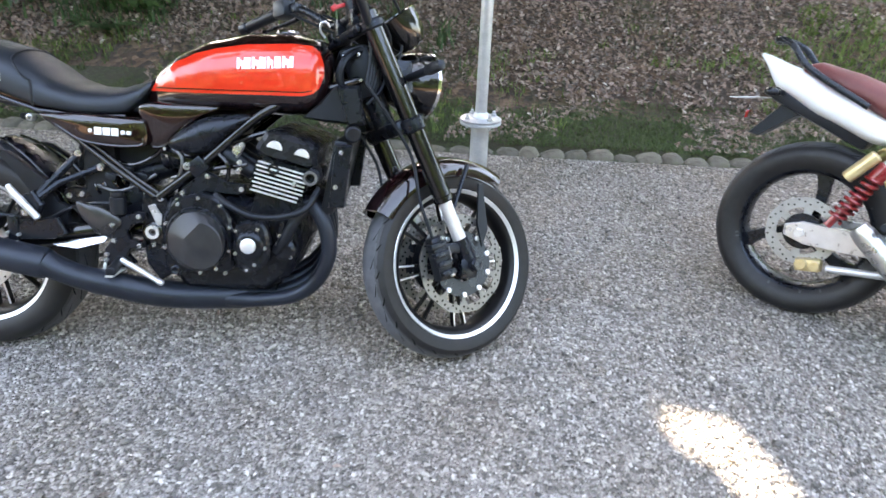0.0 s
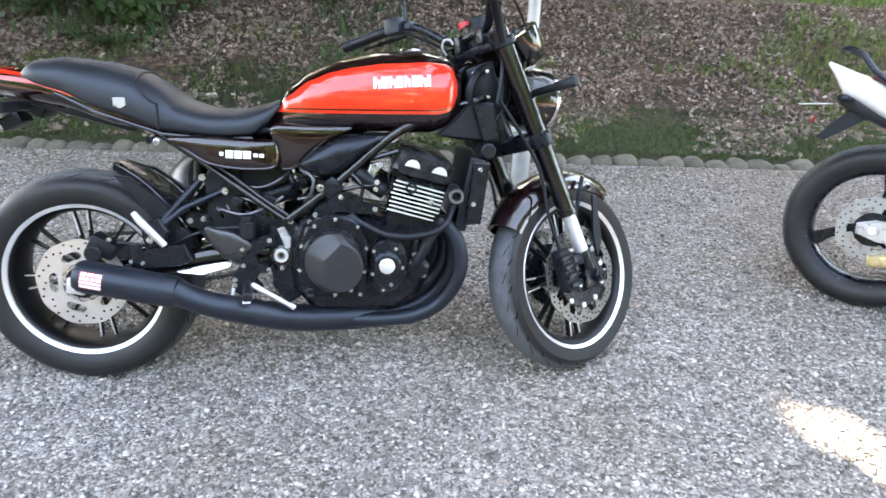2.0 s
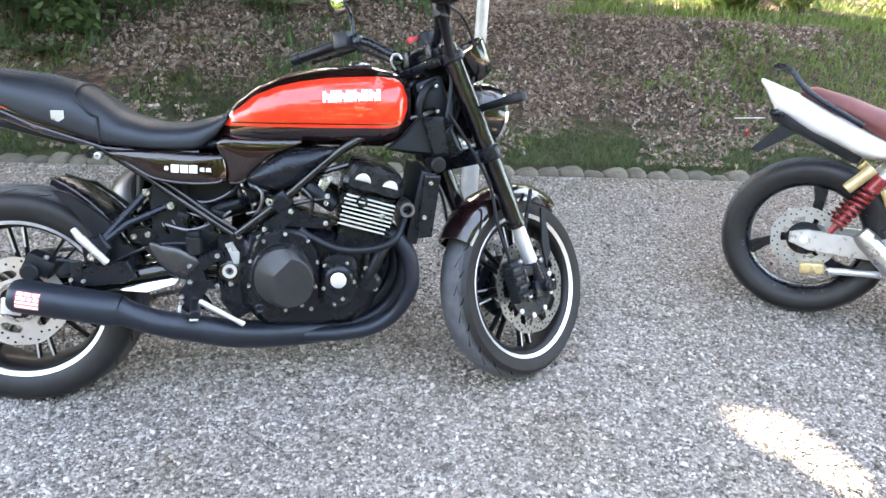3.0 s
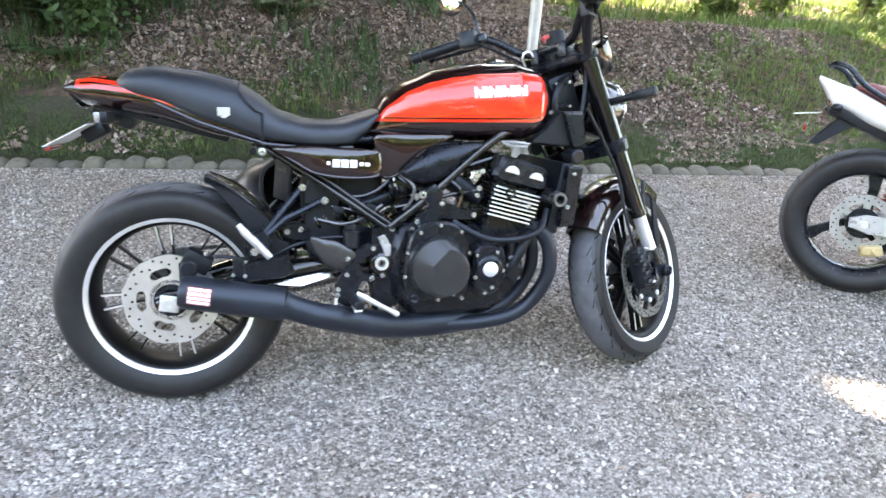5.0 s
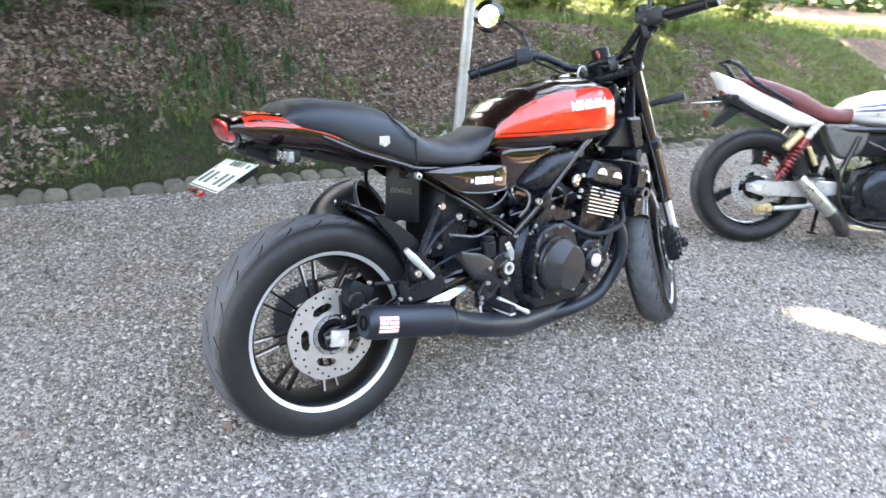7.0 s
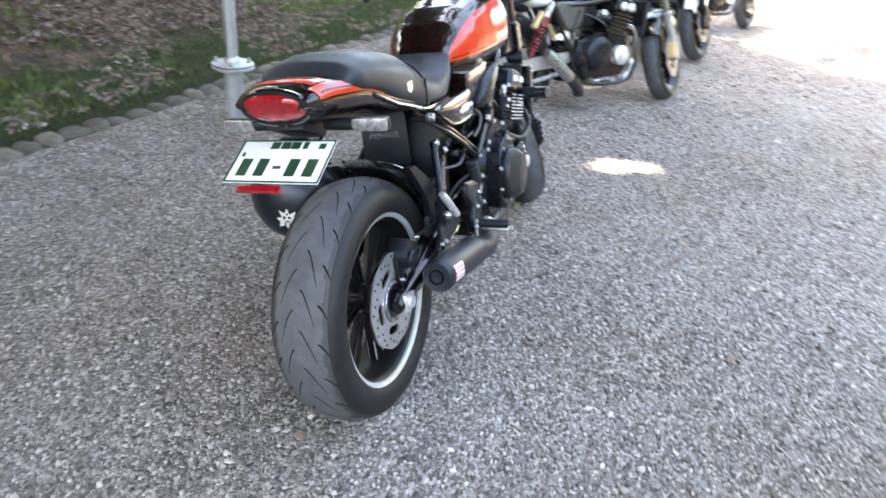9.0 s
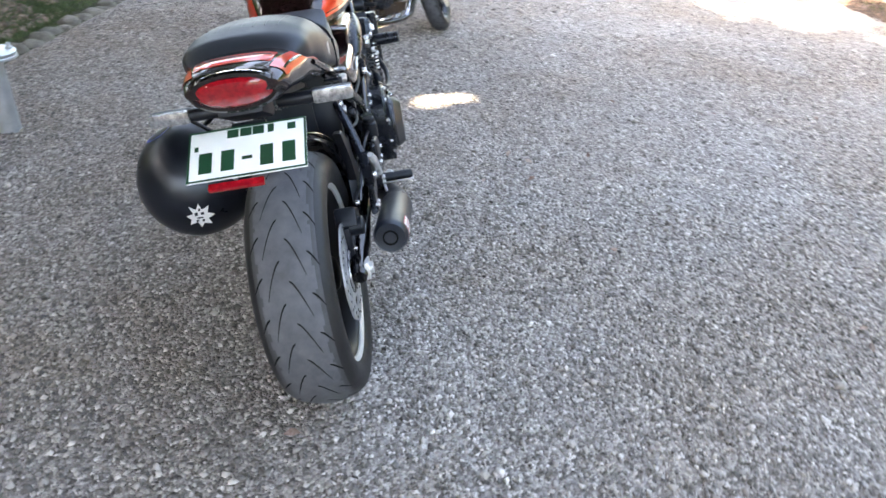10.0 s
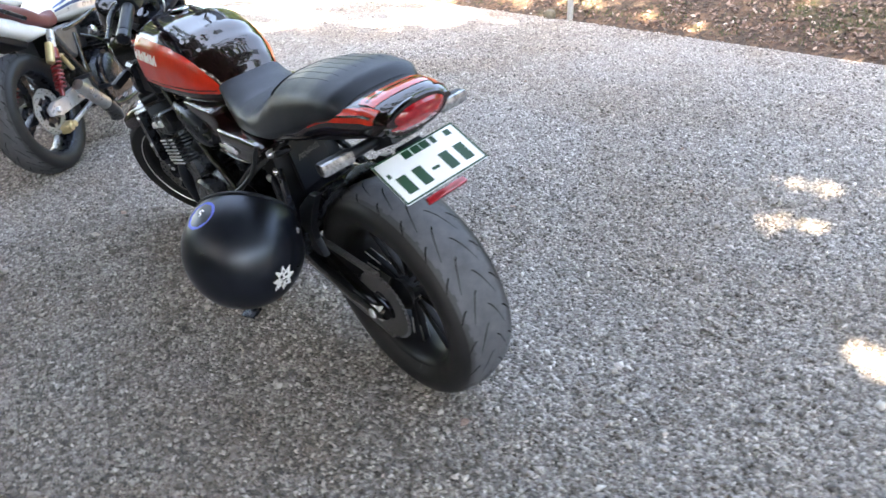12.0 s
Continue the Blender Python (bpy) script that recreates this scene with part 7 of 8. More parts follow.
        loops.append([fa + V((0.318 + dr) * math.cos(a), y, (0.318 + dr) * math.sin(a)) for y, dr in ((-0.07, -0.05 - look_["deep"]), (-0.07, -0.012), (-0.045, 0.006), (0, 0.014), (0.045, 0.006), (0.07, -0.012), (0.07, -0.05 - look_["deep"]), (0.064, -0.05), (0.062, -0.014), (0, 0.008), (-0.062, -0.014), (-0.064, -0.05))])
    part("front_mudguard", rings(loops).moved(st), look_["fender"], root, look_["fender_word"], 60)
    hp = V(wheelbase - 0.15, 0, 0.80)
    hl = part("headlight", lathe([(0.03, -0.08), (0.075, -0.05), (0.09, 0.0), (0.092, 0.03), (0.085, 0.034)], hp, (1, 0, -0.05), 28).moved(st), look_["lamp"], root)
    part("headlight_glass", lathe([(0.085, 0.032), (0.06, 0.05), (0.02, 0.056)], hp, (1, 0, -0.05), 28).moved(st), HEADLIGHT_GLASS, hl)
    for s in (-1, 1):
        part("instrument", lathe([(0.03, -0.05), (0.045, -0.02), (0.046, 0.02), (0.04, 0.024)], V(wheelbase - 0.235, s * 0.055, 0.97), (-0.6, 0, 0.8), 24).moved(st), BLACK_GLOSS, root)
    part("handlebar", tube(curve([(0.90, -0.37, 1.01), (0.98, -0.24, 1.03), (1.05, -0.10, 0.985), (1.06, 0, 0.98), (1.05, 0.10, 0.985), (0.98, 0.24, 1.03), (0.90, 0.37, 1.01)], 6), 0.011, 10).moved(st), look_["fork_tube"], root)
    return root


def stand(x, y, yaw, lean=10):
    return Matrix.Translation((x, y, 0)) @ Matrix.Rotation(radians(yaw), 4, "Z") @ Matrix.Rotation(radians(-lean), 4, "X")


WHITE_BIKE = dict(body=WHITE_PAINT, body_word="white fuel tank with blue and silver stripes", tail=WHITE_PAINT, tail_word="pearl white tail cowl", seat=WINE_VINYL, seat_word="wine-red vinyl seat", frame=BLACK_GLOSS,
                  caliper=GOLD, caliper_word="gold brake caliper", swingarm=SILVER_PAINT, swingarm_word="silver alloy swingarm", twin=True, shock=RED_SPRING, reservoir=GOLD, reservoir_word="gold gas reservoir", stripes=True,
                  side=GREY_METAL, side_word="dark silver side cover", shroud=False, cover=SILVER, pipes=CHROME, fork_tube=CHROME, fork_slider=SILVER_PAINT, fender=BLACK_GLOSS, fender_word="black front mudguard", deep=0.0, lamp=CHROME)
parked_bike(stand(1.380, 2.555, -36.3), WHITE_BIKE, "white motorcycle with a wine-red seat and red shock springs", 30, 1.37)
SPORT_BIKE = dict(WHITE_BIKE, stripes=False, body_word="white tank and shroud", seat=BLACK_PLASTIC, seat_word="black seat", twin=False, swingarm=BLACK_SATIN, swingarm_word="black swingarm", caliper=BLACK_SATIN, caliper_word="black caliper", shroud=True,
                  cover=COVER_BLACK, pipes=EXHAUST_BLACK, fork_slider=BLACK_SATIN, fork_tube=BLACK_SATIN, fender=WHITE_PAINT, fender_word="white front mudguard", deep=0.06, lamp=BLACK_GLOSS, side=BLACK_PLASTIC, side_word="black side cover")
parked_bike(stand(3.0, 2.45, -36), SPORT_BIKE, "white naked sport motorcycle with white front mudguard", 25)
DARK_BIKE = dict(SPORT_BIKE, body=BLACK_GLOSS, body_word="black fuel tank", shroud=False, tail=BLACK_GLOSS, tail_word="black tail cowl", fender=SILVER_PAINT, fender_word="silver front mudguard", deep=0.0, cover=SILVER, fork_slider=SILVER_PAINT, pipes=CHROME)
parked_bike(stand(5.43, 2.02, -33), DARK_BIKE, "black motorcycle with bright engine covers and silver mudguard", 20)

# ---- helmet hanging from the motorcycle's left side ----
HC = BIKE @ V(0.280, 0.295, 0.501)
helmet = thing("helmet", Matrix.Translation(HC), "matt black open-face helmet hung beside the motorcycle seat", "helmet")
open_dir = (BIKE.to_3x3() @ V(0.62, -0.62, 0.48)).normalized()
q = Vector((0, 0, 1)).rotation_difference(open_dir).to_matrix().to_4x4()


def shell(r, t0, n=40, m_=22, sc=(1.0, 1.08, 1.12)):
    loops = []
    for i in range(m_ + 1):
        t = t0 + (math.pi - 0.02 - t0) * i / m_
        loops.append([q @ V(r * math.sin(t) * math.cos(a) * sc[0], r * math.sin(t) * math.sin(a) * sc[1], r * math.cos(t) * sc[2]) for a in (math.tau * j / n for j in range(n))])
    return loops


outer, inner = shell(0.145, 0.95), shell(0.131, 0.95)
part("shell", rings(outer, caps=False) + rings([outer[0], inner[0]], caps=False), HELMET_BLACK, helmet, "matt black shell", 60)
part("lining", rings(inner, caps=False), LINING, helmet)
part("edge_trim", tube(outer[0] + [outer[0][0]], 0.006, 8), BLACK_PLASTIC, helmet)
part("chin_strap", tube(curve([outer[0][6] * 0.95, V(0.02, -0.05, 0.17), BIKE.to_3x3() @ V(0.0, -0.13, 0.235)], 6), 0.006, 8), BLACK_PLASTIC, helmet)


def on_shell(d, size, poly, lift=0.0015):
    """A flat mark laid on the shell round the direction d."""
    d = Vector(d).normalized()
    u, w = frame_of(d)
    out = []
    for a, b_ in poly:
        p = (d * 0.145 + u * a * size + w * b_ * size).normalized()
        loc_ = q.inverted() @ p
        sx = 1 / math.sqrt((loc_.x / 1.0) ** 2 + (loc_.y / 1.08) ** 2 + (loc_.z / 1.12) ** 2)
        out.append(p * (0.145 * sx + lift))
    return out


g = Geo()
rs = np.random.default_rng(5)
mark_d = (BIKE.to_3x3() @ V(-0.80, -0.10, -0.24))
star = [(r_ * math.cos(a), r_ * 1.15 * math.sin(a)) for r_, a in ((rs.uniform(0.42, 0.60) if k % 2 else rs.uniform(0.85, 1.05), math.tau * k / 16) for k in range(16))]
mid = on_shell(mark_d, 0.036, [(0, 0)])[0]
p = on_shell(mark_d, 0.036, star)
g.add([mid] + p, [(0, k + 1, (k + 1) % 16 + 1) for k in range(16)])
stk = part("sticker", g, MARK_WHITE, helmet, "small white star-shaped sticker")
g = Geo()
for cu, cw, du, dw in ((-0.20, 0.18, 0.10, 0.16), (0.20, 0.22, 0.11, 0.12), (0.02, -0.12, 0.20, 0.07), (-0.16, -0.36, 0.09, 0.10), (0.20, -0.36, 0.08, 0.12), (0.02, 0.52, 0.07, 0.12)):
    g.add(on_shell(mark_d, 0.036, [(cu - du, cw - dw), (cu + du, cw - dw * 0.6), (cu + du * 0.8, cw + dw), (cu - du, cw + dw * 0.7)], 0.0024), [(0, 1, 2, 3)])
part("sticker_mark", g, HELMET_BLACK, stk)
g = Geo()
blue_d = BIKE.to_3x3() @ V(0.04, 0.44, 0.95)
g.add(on_shell(blue_d, 0.040, disc_poly(0, 0, 1.0, 16)), [tuple(range(16))])
part("sticker", g, BLUE_STICKER, helmet, "shiny blue sticker")
g = Geo()
for cu, cw, du, dw in ((0.0, 0.30, 0.16, 0.05), (-0.14, 0.18, 0.05, 0.08), (0.0, 0.06, 0.16, 0.05), (0.14, -0.06, 0.05, 0.08)):
    g.add(on_shell(blue_d, 0.036, [(cu - du, cw - dw), (cu + du, cw - dw), (cu + du, cw + dw), (cu - du, cw + dw)], 0.0025), [(0, 1, 2, 3)])
part("sticker_mark", g, MARK_WHITE, helmet)

# ---- steel posts ----
def post(x, y, z0, r, tall, label, flange=True):
    root = thing("post", Matrix.Translation((x, y, z0)), label, "post")
    if flange:
        part("socket", cyl((0, 0, -0.16), (0, 0, 0.290), 0.047, n=28), GALVANISED, root)
        fl = part("flange", lathe([(0.105, 0.290), (0.108, 0.293), (0.108, 0.301), (0.105, 0.304)], (0, 0, 0), (0, 0, 1), 40) + lathe([(0.105, 0.308), (0.107, 0.311), (0.107, 0.317), (0.1, 0.321)], (0, 0, 0), (0, 0, 1), 40), GALVANISED, root, "round bolted steel flange")
        for k in range(4):
            a = math.tau * k / 4 + 0.6
            part("bolt", cyl((0.082 * math.cos(a), 0.082 * math.sin(a), 0.275), (0.082 * math.cos(a), 0.082 * math.sin(a), 0.347), 0.008, n=10) + cyl((0.082 * math.cos(a), 0.082 * math.sin(a), 0.320), (0.082 * math.cos(a), 0.082 * math.sin(a), 0.333), 0.014, n=6), GALVANISED, fl)
        part("collar", lathe([(0.042, 0.317), (0.040, 0.340), (0.031, 0.350)], (0, 0, 0), (0, 0, 1), 28), GALVANISED, root)
        part("pole", cyl((0, 0, 0.315), (0.0, 0, tall), r, n=28, bev=0.003), GALVANISED, root, "round galvanised steel pole")
    else:
        part("pole", cyl((0, 0, -0.1), (0, 0, tall), r, n=20, bev=0.003), GALVANISED, root)
    return root


post(0.205, 3.70, 0.04, 0.030, 3.2, "galvanised steel post bolted to a flanged socket at the drive edge")
post(2.54, -2.60, 0.0, 0.032, 1.0, "thin grey steel post beside the far bank", False)


# ---- kerb of rounded stones ----
kerb = thing("kerb", Matrix.Identity(4), "row of rounded field stones edging the drive", "kerb", kind="structure")
kr = np.random.default_rng(11)


def kerb_mesh(seed, w):
    r = np.random.default_rng(seed)
    g = ball((0, 0, 0), 1, 12, 8)
    out = []
    for p in g.v:
        k = 1 + 0.16 * noise.noise(p * 1.4 + Vector((seed, 0, 0)))
        sq = Vector([math.copysign(abs(c) ** 0.76, c) for c in p])
        out.append(Vector((sq.x * 0.5 * w * k, sq.y * 0.08 * k, sq.z * 0.088 * k)))
    g.v = out
    me = bpy.data.meshes.new("kerb_stone")
    me.from_pydata(g.v, [], g.f)
    me.materials.append(KERB)
    me.polygons.foreach_set("use_smooth", [True] * len(me.polygons))
    return me


kerb_meshes = [kerb_mesh(k, 0.13 + 0.018 * (k % 5)) for k in range(9)]
x = -5.2
while x < 8.5:
    k = int(kr.integers(0, 9))
    w = 0.13 + 0.018 * (k % 5)
    ob = new("kerb_stone", kerb_meshes[k])
    ob.parent = kerb
    ob.matrix_basis = Matrix.Translation((x + w / 2, kerb_y(x) + 0.06 + kr.uniform(-0.015, 0.015), (-0.042 if x < -0.7 else -0.053) + kr.uniform(-0.02, 0.012))) @ Euler((kr.uniform(-0.15, 0.15), kr.uniform(-0.12, 0.12), -0.03 + kr.uniform(-0.12, 0.12))).to_matrix().to_4x4()
    x += w * 0.84
stone = new("kerb_stone", kerb_meshes[3])
stone.matrix_basis = Matrix.Translation((2.80, -2.56, 0.03)) @ Matrix.Scale(0.7, 4) @ Euler((0, 0, 0.6)).to_matrix().to_4x4()
stone.name = "pale_stone"
tagged(stone, "small pale stone at the edge of the far bank", "stone")


# ---- loose gravel ----
def gravel(name, x0, x1, y0, y1, count, size, seed, label):
    r = np.random.default_rng(seed)
    xy = np.stack([r.uniform(x0, x1, count), r.uniform(y0, y1, count)], 1)
    xy = xy[xy[:, 1] < kerb_y(xy[:, 0]) - 0.03]
    n = len(xy)
    octa = np.array([(1, 0, 0), (0, 1, 0), (-1, 0, 0), (0, -1, 0), (0.1, 0.1, 1), (0, 0, -1)], float)
    pts = octa[None] * r.uniform(0.62, 1.3, (n, 6, 1)) + r.normal(0, 0.16, (n, 6, 3))
    s = size * np.exp(r.normal(0, 0.30, n))
    pts *= (np.stack([s, s * r.uniform(0.6, 1.0, n), s * r.uniform(0.45, 0.85, n)], 1))[:, None, :]
    a = r.uniform(0, 2 * np.pi, n)
    t = r.normal(0, 0.45, n)
    ca, sa, ct, s_t = np.cos(a), np.sin(a), np.cos(t), np.sin(t)
    px, py, pz = pts[..., 0], pts[..., 1], pts[..., 2]
    py, pz = py * ct[:, None] - pz * s_t[:, None], py * s_t[:, None] + pz * ct[:, None]
    px, py = px * ca[:, None] - py * sa[:, None], px * sa[:, None] + py * ca[:, None]
    z = 0.15 * s + r.uniform(-0.35, 0.5, n) * s
    v_ = np.stack([px + xy[:, 0, None], py + xy[:, 1, None], pz + z[:, None]], -1).reshape(-1, 3)
    f = np.array([(0, 1, 4), (1, 2, 4), (2, 3, 4), (3, 0, 4), (1, 0, 5), (2, 1, 5), (3, 2, 5), (0, 3, 5)])
    faces = (np.arange(n) * 6)[:, None, None] + f[None]
    return stuff_mesh(name, v_, faces.reshape(-1, 3), GRAVEL_STONE, label, "gravel")


gravel("gravel", -3.6, 2.6, 0.4, 4.25, 165000, 0.0061, 1, "loose grey crushed gravel on the drive")
gravel("gravel", -3.6, 2.6, -2.6, 0.4, 72000, 0.0068, 2, "loose grey crushed gravel on the middle of the drive")
gravel("gravel", 2.6, 8.5, -2.6, 4.25, 28000, 0.0085, 3, "loose grey crushed gravel further along the drive")


gravel("gravel", -3.6, 3.0, -2.6, 4.25, 4200, 0.0092, 4, "scattered larger pale stones in the gravel")


# ---- fallen leaves, grass and undergrowth ----
def scatter(count, x0, x1, y0, y1, seed, keep=None):
    r = np.random.default_rng(seed)
    out = []
    for px, py in zip(r.uniform(x0, x1, count), r.uniform(y0, y1, count)):
        if keep is None or keep(px, py):
            out.append((px, py, height(px, py)))
    return np.array(out)


def litter_on(px, py):
    d = py - kerb_y(px)
    if d < 0.14 or (px > 1.2 and d > 0.7 and noise.noise(Vector((px * 0.8, py * 0.8, 6))) > 0.62 - 0.16 * (px - 1.2)):
        return False
    return d > 1.0 or noise.noise(Vector((px * 1.3, py * 1.3, 5))) + 0.5 * noise.noise(Vector((px * 7, py * 7, 5))) > 0.30 - d * 0.55


c = scatter(82000, -5.0, 8.5, 4.2, 7.9, 31, litter_on)
c[:, 2] += 0.008
pts, tri = leaf_cards(c, 0.0215, 1.15, 41, (0, -0.25, 1.0))
stuff_mesh("fallen_leaves", pts, tri, LITTER, "dry brown fallen leaves covering the bank", "leaves")
c = scatter(9000, -4, 8, 7.6, 13, 32)
pts, tri = leaf_cards(c, 0.05, 0.6, 42, (0, -0.2, 1.0))
stuff_mesh("fallen_leaves", pts, tri, LITTER, "dry brown fallen leaves on the wood floor", "leaves")
c = scatter(21000, -2.5, 9, -6.0, -2.2, 33, lambda px, py: py < FAR_EDGE + 0.02 * px - 0.05 and noise.noise(Vector((px * 2.1, py * 2.1, 15))) > -0.25)
c[:, 2] += 0.01
pts, tri = leaf_cards(c, 0.023, 0.9, 43, (0, 0.25, 1.0))
stuff_mesh("fallen_leaves", pts, tri, LITTER, "dry orange-brown leaves on the far bank", "leaves")
far_grass = scatter(34000, -2.5, 9, -6.0, -2.2, 35, lambda px, py: py < FAR_EDGE + 0.02 * px - 0.08 and noise.noise(Vector((px * 1.4, py * 1.8, 25))) + 0.6 * noise.noise(Vector((px * 7, py * 7, 3))) > -0.05)
c = scatter(60, -3, 3, -1.5, 3.9, 34)
c[:, 2] += 0.012
pts, tri = leaf_cards(c, 0.018, 0.3, 44, (0, 0, 1.0))
stuff_mesh("fallen_leaves", pts, tri, LITTER, "few dry leaf scraps lying on the gravel", "leaves")


def blades(centres, tall, seed, bend=0.5, wide=0.004, dirs=None):
    """Arching blades of grass: three joints each."""
    r = np.random.default_rng(seed)
    n = len(centres)
    a = r.uniform(0, 2 * np.pi, n) if dirs is None else dirs
    h = tall * r.uniform(0.5, 1.25, n)
    lean = r.uniform(0.2, 1.0, n) * bend
    d = np.stack([np.cos(a), np.sin(a), np.zeros(n)], 1)
    w = np.stack([-np.sin(a), np.cos(a), np.zeros(n)], 1) * (wide * r.uniform(0.6, 1.3, n))[:, None]
    c_ = np.asarray(centres)
    p = []
    for t, k in ((0, 1), (0.4, 0.9), (0.75, 0.6), (1.0, 0.05)):
        q_ = c_ + d * (h * lean * t * t)[:, None] + np.array((0, 0, 1)) * (h * (t - 0.35 * lean * t * t))[:, None]
        p += [q_ - w * k, q_ + w * k]
    pts = np.stack(p, 1).reshape(-1, 3)
    f = np.array([(0, 1, 3, 2), (2, 3, 5, 4), (4, 5, 7, 6)])
    return pts, ((np.arange(n) * 8)[:, None, None] + f[None]).reshape(-1, 4)


pts, f = blades(far_grass, 0.045, 67, 0.9, 0.0026)
stuff_mesh("grass", pts, f, GRASS, "short olive grass and moss on the far bank", "grass")
c = scatter(112000, -5, 8.5, 4.2, 5.22, 51, lambda px, py: 0.10 < py - kerb_y(px) < 0.95 and noise.noise(Vector((px * 1.1, py * 1.6, 2))) > -0.55 + 0.9 * (py - kerb_y(px) - 0.3) + 0.5 * noise.noise(Vector((px * 9, py * 9, 1))))
pts, f = blades(c, 0.030, 61, 0.9, 0.0022)
stuff_mesh("grass", pts, f, GRASS, "short mossy grass above the kerb", "grass")
c = scatter(20000, -5, 0.8, 4.3, 5.8, 56, lambda px, py: 0.16 < py - kerb_y(px) < 1.4 and noise.noise(Vector((px * 1.5, py * 2.2, 21))) + 0.7 * noise.noise(Vector((px * 8, py * 8, 3))) + 0.5 * noise.noise(Vector((px * 30, py * 30, 3))) > 0.30)
pts, f = blades(c, 0.065, 66, 0.9, 0.0028)
stuff_mesh("grass", pts, f, LIT_FRESH_GRASS, "green grass tufts near the kerb", "grass")
c = scatter(16000, -5, 8.5, 4.7, 8.5, 52, lambda px, py: noise.noise(Vector((px * 0.9, py * 0.9, 8))) + 0.9 * noise.noise(Vector((px * 6, py * 6, 4))) + 0.5 * noise.noise(Vector((px * 23, py * 23, 4))) > 0.28)
pts, f = blades(c, 0.085, 62, 0.9, 0.003)
stuff_mesh("grass", pts, f, GRASS, "thin grass growing through the leaf litter", "grass")
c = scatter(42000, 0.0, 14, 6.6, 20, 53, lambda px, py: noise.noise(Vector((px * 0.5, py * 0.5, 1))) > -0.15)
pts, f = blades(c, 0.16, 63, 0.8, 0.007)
stuff_mesh("grass", pts, f, LIT_FRESH_GRASS, "green grass in the wood, sunlight put into its colour", "grass")
# bank grass in the lighter copy, brightened by colour as if lit
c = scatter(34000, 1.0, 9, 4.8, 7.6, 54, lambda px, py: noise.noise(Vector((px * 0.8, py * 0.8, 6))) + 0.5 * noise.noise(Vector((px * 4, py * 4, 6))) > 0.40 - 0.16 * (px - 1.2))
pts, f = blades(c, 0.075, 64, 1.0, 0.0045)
stuff_mesh("grass", pts, f, LIT_FRESH_GRASS, "green grass further along the bank, lightened as if sunlit", "grass")
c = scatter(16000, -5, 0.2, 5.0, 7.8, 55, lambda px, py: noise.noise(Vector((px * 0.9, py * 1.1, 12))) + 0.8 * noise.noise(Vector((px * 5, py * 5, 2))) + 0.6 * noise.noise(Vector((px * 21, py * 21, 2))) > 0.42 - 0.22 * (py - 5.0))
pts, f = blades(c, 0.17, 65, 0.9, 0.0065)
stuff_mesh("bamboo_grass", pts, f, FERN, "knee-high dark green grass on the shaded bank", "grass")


def bush(x, y, tall, wide, count, seed, mat_, label, leaf=0.035):
    """A shrub of thin stems and many small leaves."""
    r = np.random.default_rng(seed)
    z = height(x, y)
    root = thing("shrub", Matrix.Translation((x, y, z)), label, "shrub", "undergrowth on the bank")
    tips = []
    for k in range(7):
        a = r.uniform(0, math.tau)
        e = Vector((math.cos(a) * wide * r.uniform(0.3, 1), math.sin(a) * wide * r.uniform(0.3, 1), tall * r.uniform(0.6, 1.05)))
        part("stem", tube(curve([(0, 0, -0.05), e * 0.5 + Vector((0, 0, tall * 0.12)), e], 4), [0.010 - 0.0009 * i for i in range(9)], 6), BARK, root)
        tips.append(e)
    cc = []
    for k in range(count):
        e = tips[int(r.integers(0, len(tips)))]
        t = r.uniform(0.25, 1.05)
        cc.append(e * t + Vector(r.normal(0, 0.22 * wide, 3)))
    pts, tri = leaf_cards(np.array(cc), leaf, seed=seed)
    ob = stuff_mesh("foliage", pts, tri, mat_, "", "", root)
    for key in ("kind", "label"):
        if key in ob:
            del ob[key]
    return root


def fern(x, y, size, seed):
    """A rosette of arching fronds."""
    r = np.random.default_rng(seed)
    root = thing("fern", Matrix.Translation((x, y, height(x, y))), "dark green fern with arching fronds on the bank", "fern", "ferns on the bank")
    vv, ff = [], []
    for k in range(11):
        a = math.tau * k / 11 + r.uniform(-0.2, 0.2)
        L_ = size * r.uniform(0.75, 1.15)
        d, w = Vector((math.cos(a), math.sin(a), 0)), Vector((-math.sin(a), math.cos(a), 0))
        for i in range(16):
            t = (i + 1) / 17
            p = d * (L_ * t) + Vector((0, 0, L_ * (0.75 * t - 0.72 * t * t)))
            ln = 0.24 * L_ * math.sin(math.pi * min(1, 0.15 + 0.85 * t)) + 0.01
            for s in (-1, 1):
                e = p + w * (s * ln) + d * (ln * 0.35) - Vector((0, 0, ln * 0.18))
                b0 = len(vv)
                vv += [p - d * 0.012, p + d * 0.012, e]
                ff.append((b0, b0 + 1, b0 + 2))
    ob = stuff_mesh("fronds", np.array([tuple(p) for p in vv]), np.array(ff), FERN, "", "", root)
    for key in ("kind", "label"):
        if key in ob:
            del ob[key]
    return root


pr = np.random.default_rng(77)
for k in range(15):
    fx, fy, fs = pr.uniform(-4.2, -0.3), pr.uniform(5.4, 7.2), pr.uniform(0.28, 0.45)
    if fx < -1.2 or fy > 6.1:
        fern(fx, fy, fs, 200 + k)
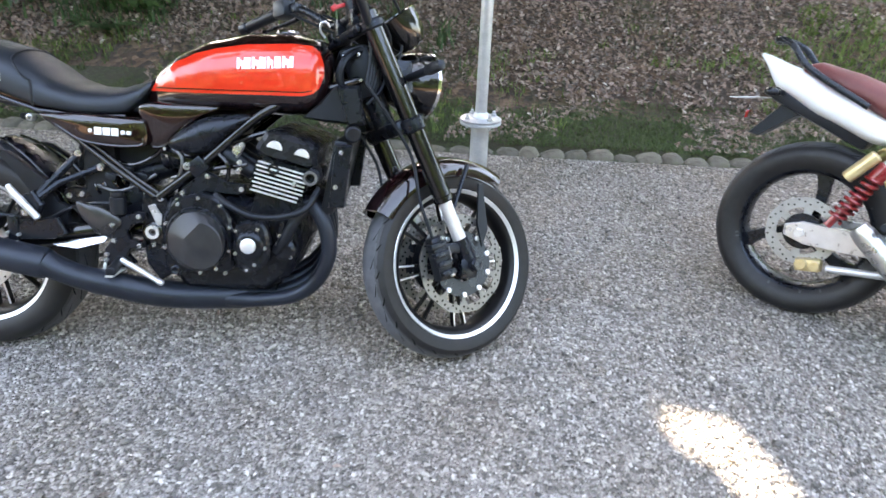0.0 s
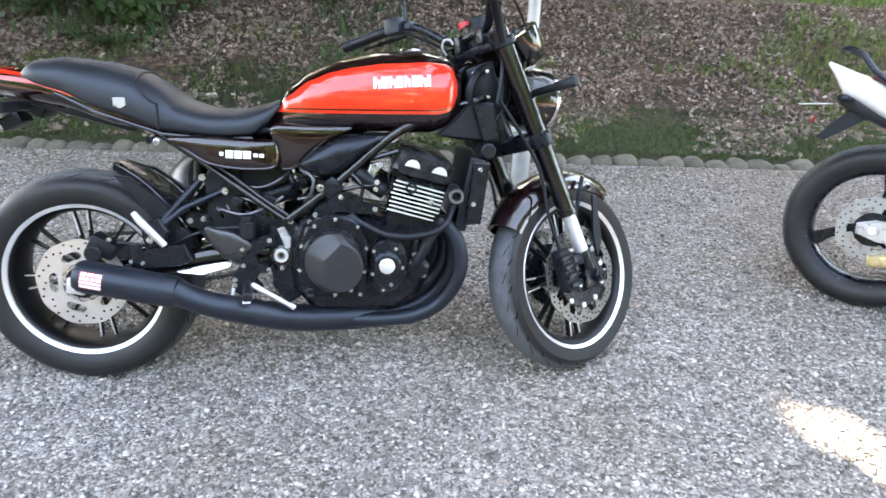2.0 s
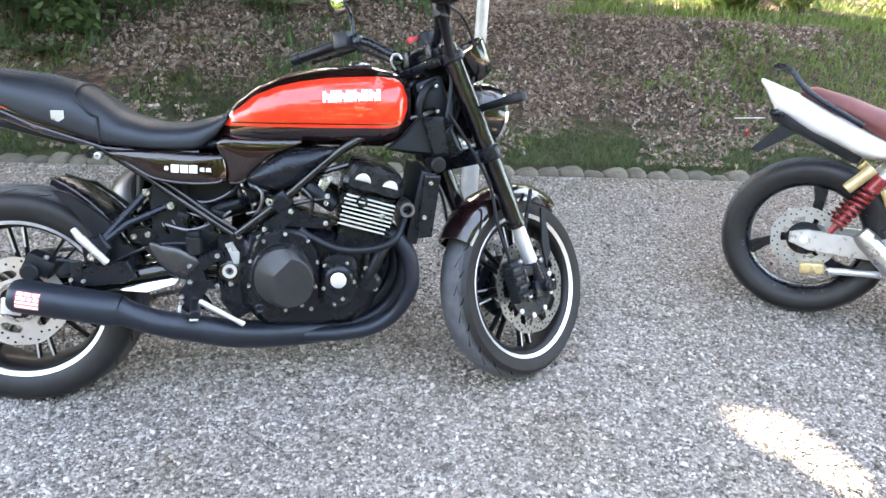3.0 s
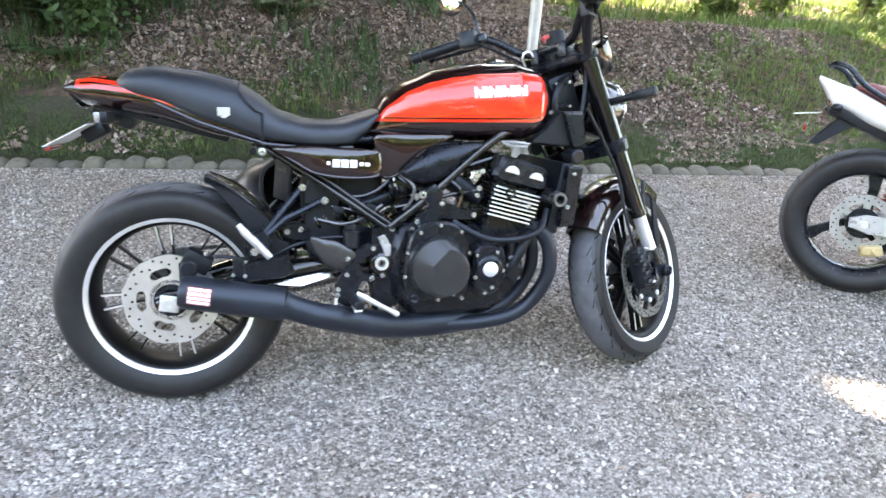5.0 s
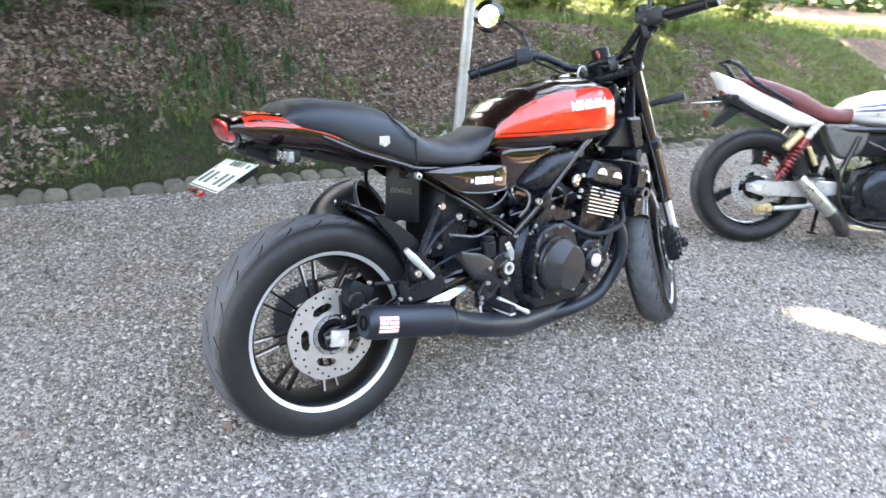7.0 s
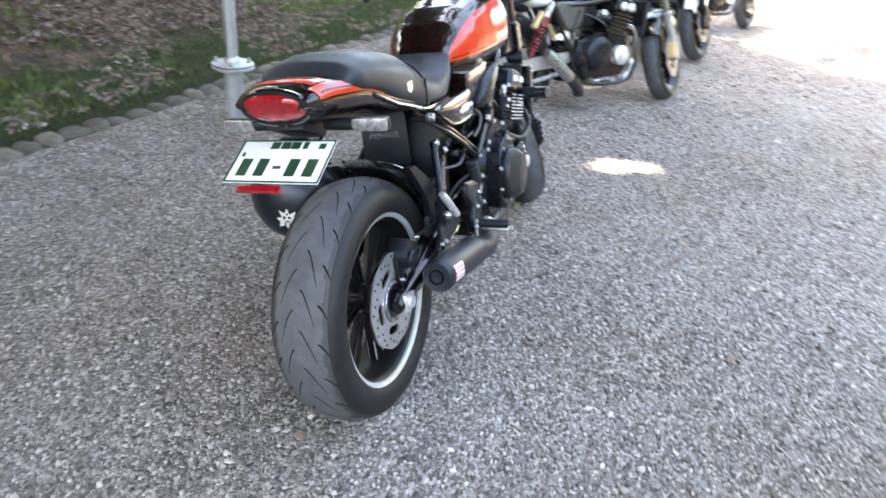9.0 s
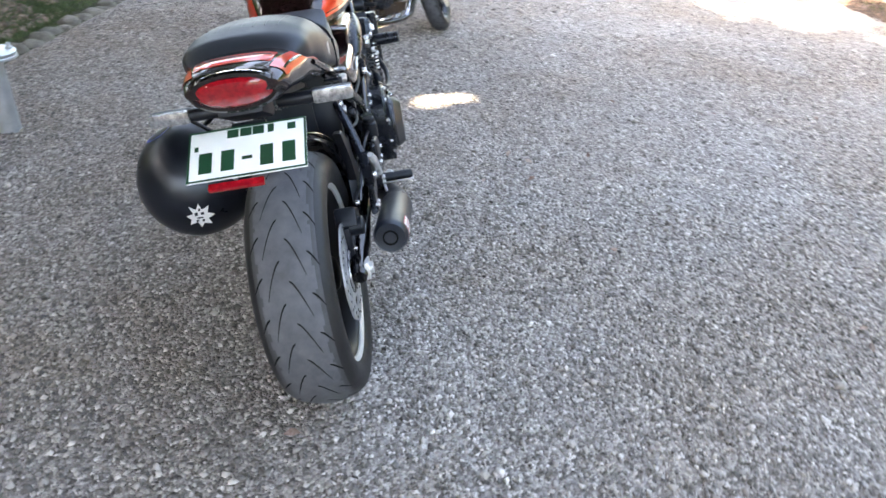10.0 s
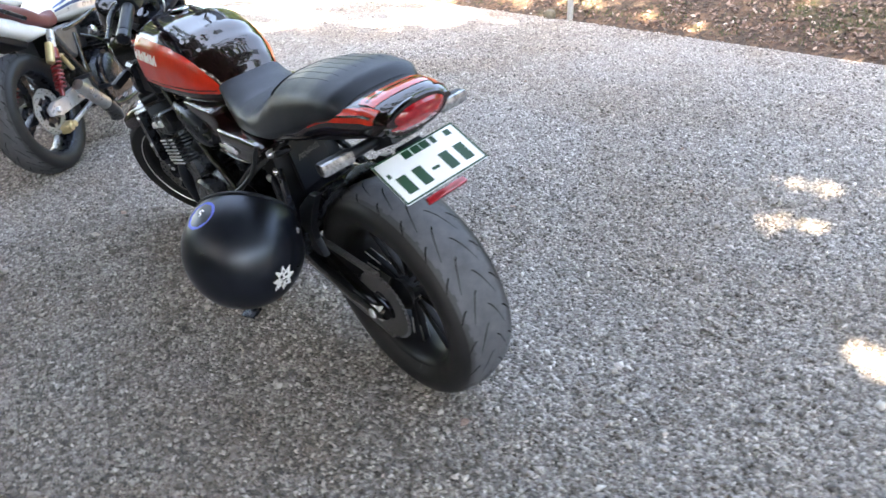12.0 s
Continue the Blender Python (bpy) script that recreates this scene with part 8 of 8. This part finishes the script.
for k, (bx, by, t, w) in enumerate(((-2.5, 5.7, 0.7, 0.42), (-3.5, 5.7, 0.9, 0.5), (-1.9, 6.2, 0.9, 0.5), (-3.0, 6.1, 1.0, 0.6), (-2.2, 6.6, 1.1, 0.6), (-3.9, 6.4, 1.2, 0.7), (-2.0, 7.2, 1.3, 0.7), (-3.2, 7.6, 1.5, 0.8), (-4.6, 6.6, 1.3, 0.8), (-1.2, 8.2, 1.4, 0.8), (0.4, 8.6, 0.7, 0.5))):
    bush(bx, by, t, w, 1500, 300 + k, FERN, "dark green leafy shrub on the shaded bank")
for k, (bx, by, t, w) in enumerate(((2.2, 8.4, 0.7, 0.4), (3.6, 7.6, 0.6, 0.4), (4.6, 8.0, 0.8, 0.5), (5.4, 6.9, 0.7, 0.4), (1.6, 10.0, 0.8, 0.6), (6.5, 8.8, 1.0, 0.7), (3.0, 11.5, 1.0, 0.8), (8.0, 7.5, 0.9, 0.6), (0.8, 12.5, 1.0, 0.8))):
    bush(bx, by, t, w, 700, 330 + k, LIT_FRESH_GRASS, "green shrub in the wood, sunlight put into its colour", 0.05)


# trunks further back in the wood, and low woods that close the view
def trunk_tree(x, y, r_, tall, seed):
    cz = height(x, y) + tall
    return tree(x, y, r_, tall, (x + 0.3, y + 0.2, cz + 0.5), (1.8, 1.8, 1.2), 900, "slender tree with brown bark in the wood", seed, 0.16, True)


for k, (tx, ty, r_) in enumerate(((2.9, 9.4, 0.07), (3.9, 12.0, 0.16), (6.2, 10.5, 0.20), (7.6, 12.5, 0.22), (5.0, 14.5, 0.16), (1.2, 11.0, 0.10), (9.5, 10.5, 0.2), (2.2, 15.5, 0.15), (-1.5, 12.0, 0.14), (-4.0, 11.0, 0.15), (11.5, 14, 0.2), (8.0, 17, 0.2))):
    trunk_tree(tx, ty, r_, 7.5, 400 + k)
r = np.random.default_rng(91)
n = 26000
cx = r.uniform(-30, 40, n)
cy = r.uniform(19, 34, n)
cz = r.uniform(0, 1, n) ** 1.2 * 9 + 0.4
pts, tri = leaf_cards(np.stack([cx, cy, cz], 1), 0.38, seed=92)
stuff_mesh("woodland", pts, tri, CANOPY, "dense green woodland closing the view behind the bank", "woodland")
# unseen woodland, made tall to cut low sky light from the far side
n = 24000
pts, tri = leaf_cards(np.stack([r.uniform(-30, 40, n), r.uniform(-26, -13, n), r.uniform(0, 1, n) ** 1.1 * 9.0 + 0.6], 1), 0.42, seed=93)
stuff_mesh("woodland", pts, tri, CANOPY, "unseen green woodland beyond the far bank, blocking low sky", "woodland")
n = 7000
pts, tri = leaf_cards(np.stack([r.uniform(-28, -16, n), r.uniform(-12, 19, n), r.uniform(0, 1, n) ** 1.1 * 2.8 + 0.4], 1), 0.42, seed=94)
stuff_mesh("woodland", pts, tri, CANOPY, "dense green woodland closing the shaded end of the drive", "woodland")
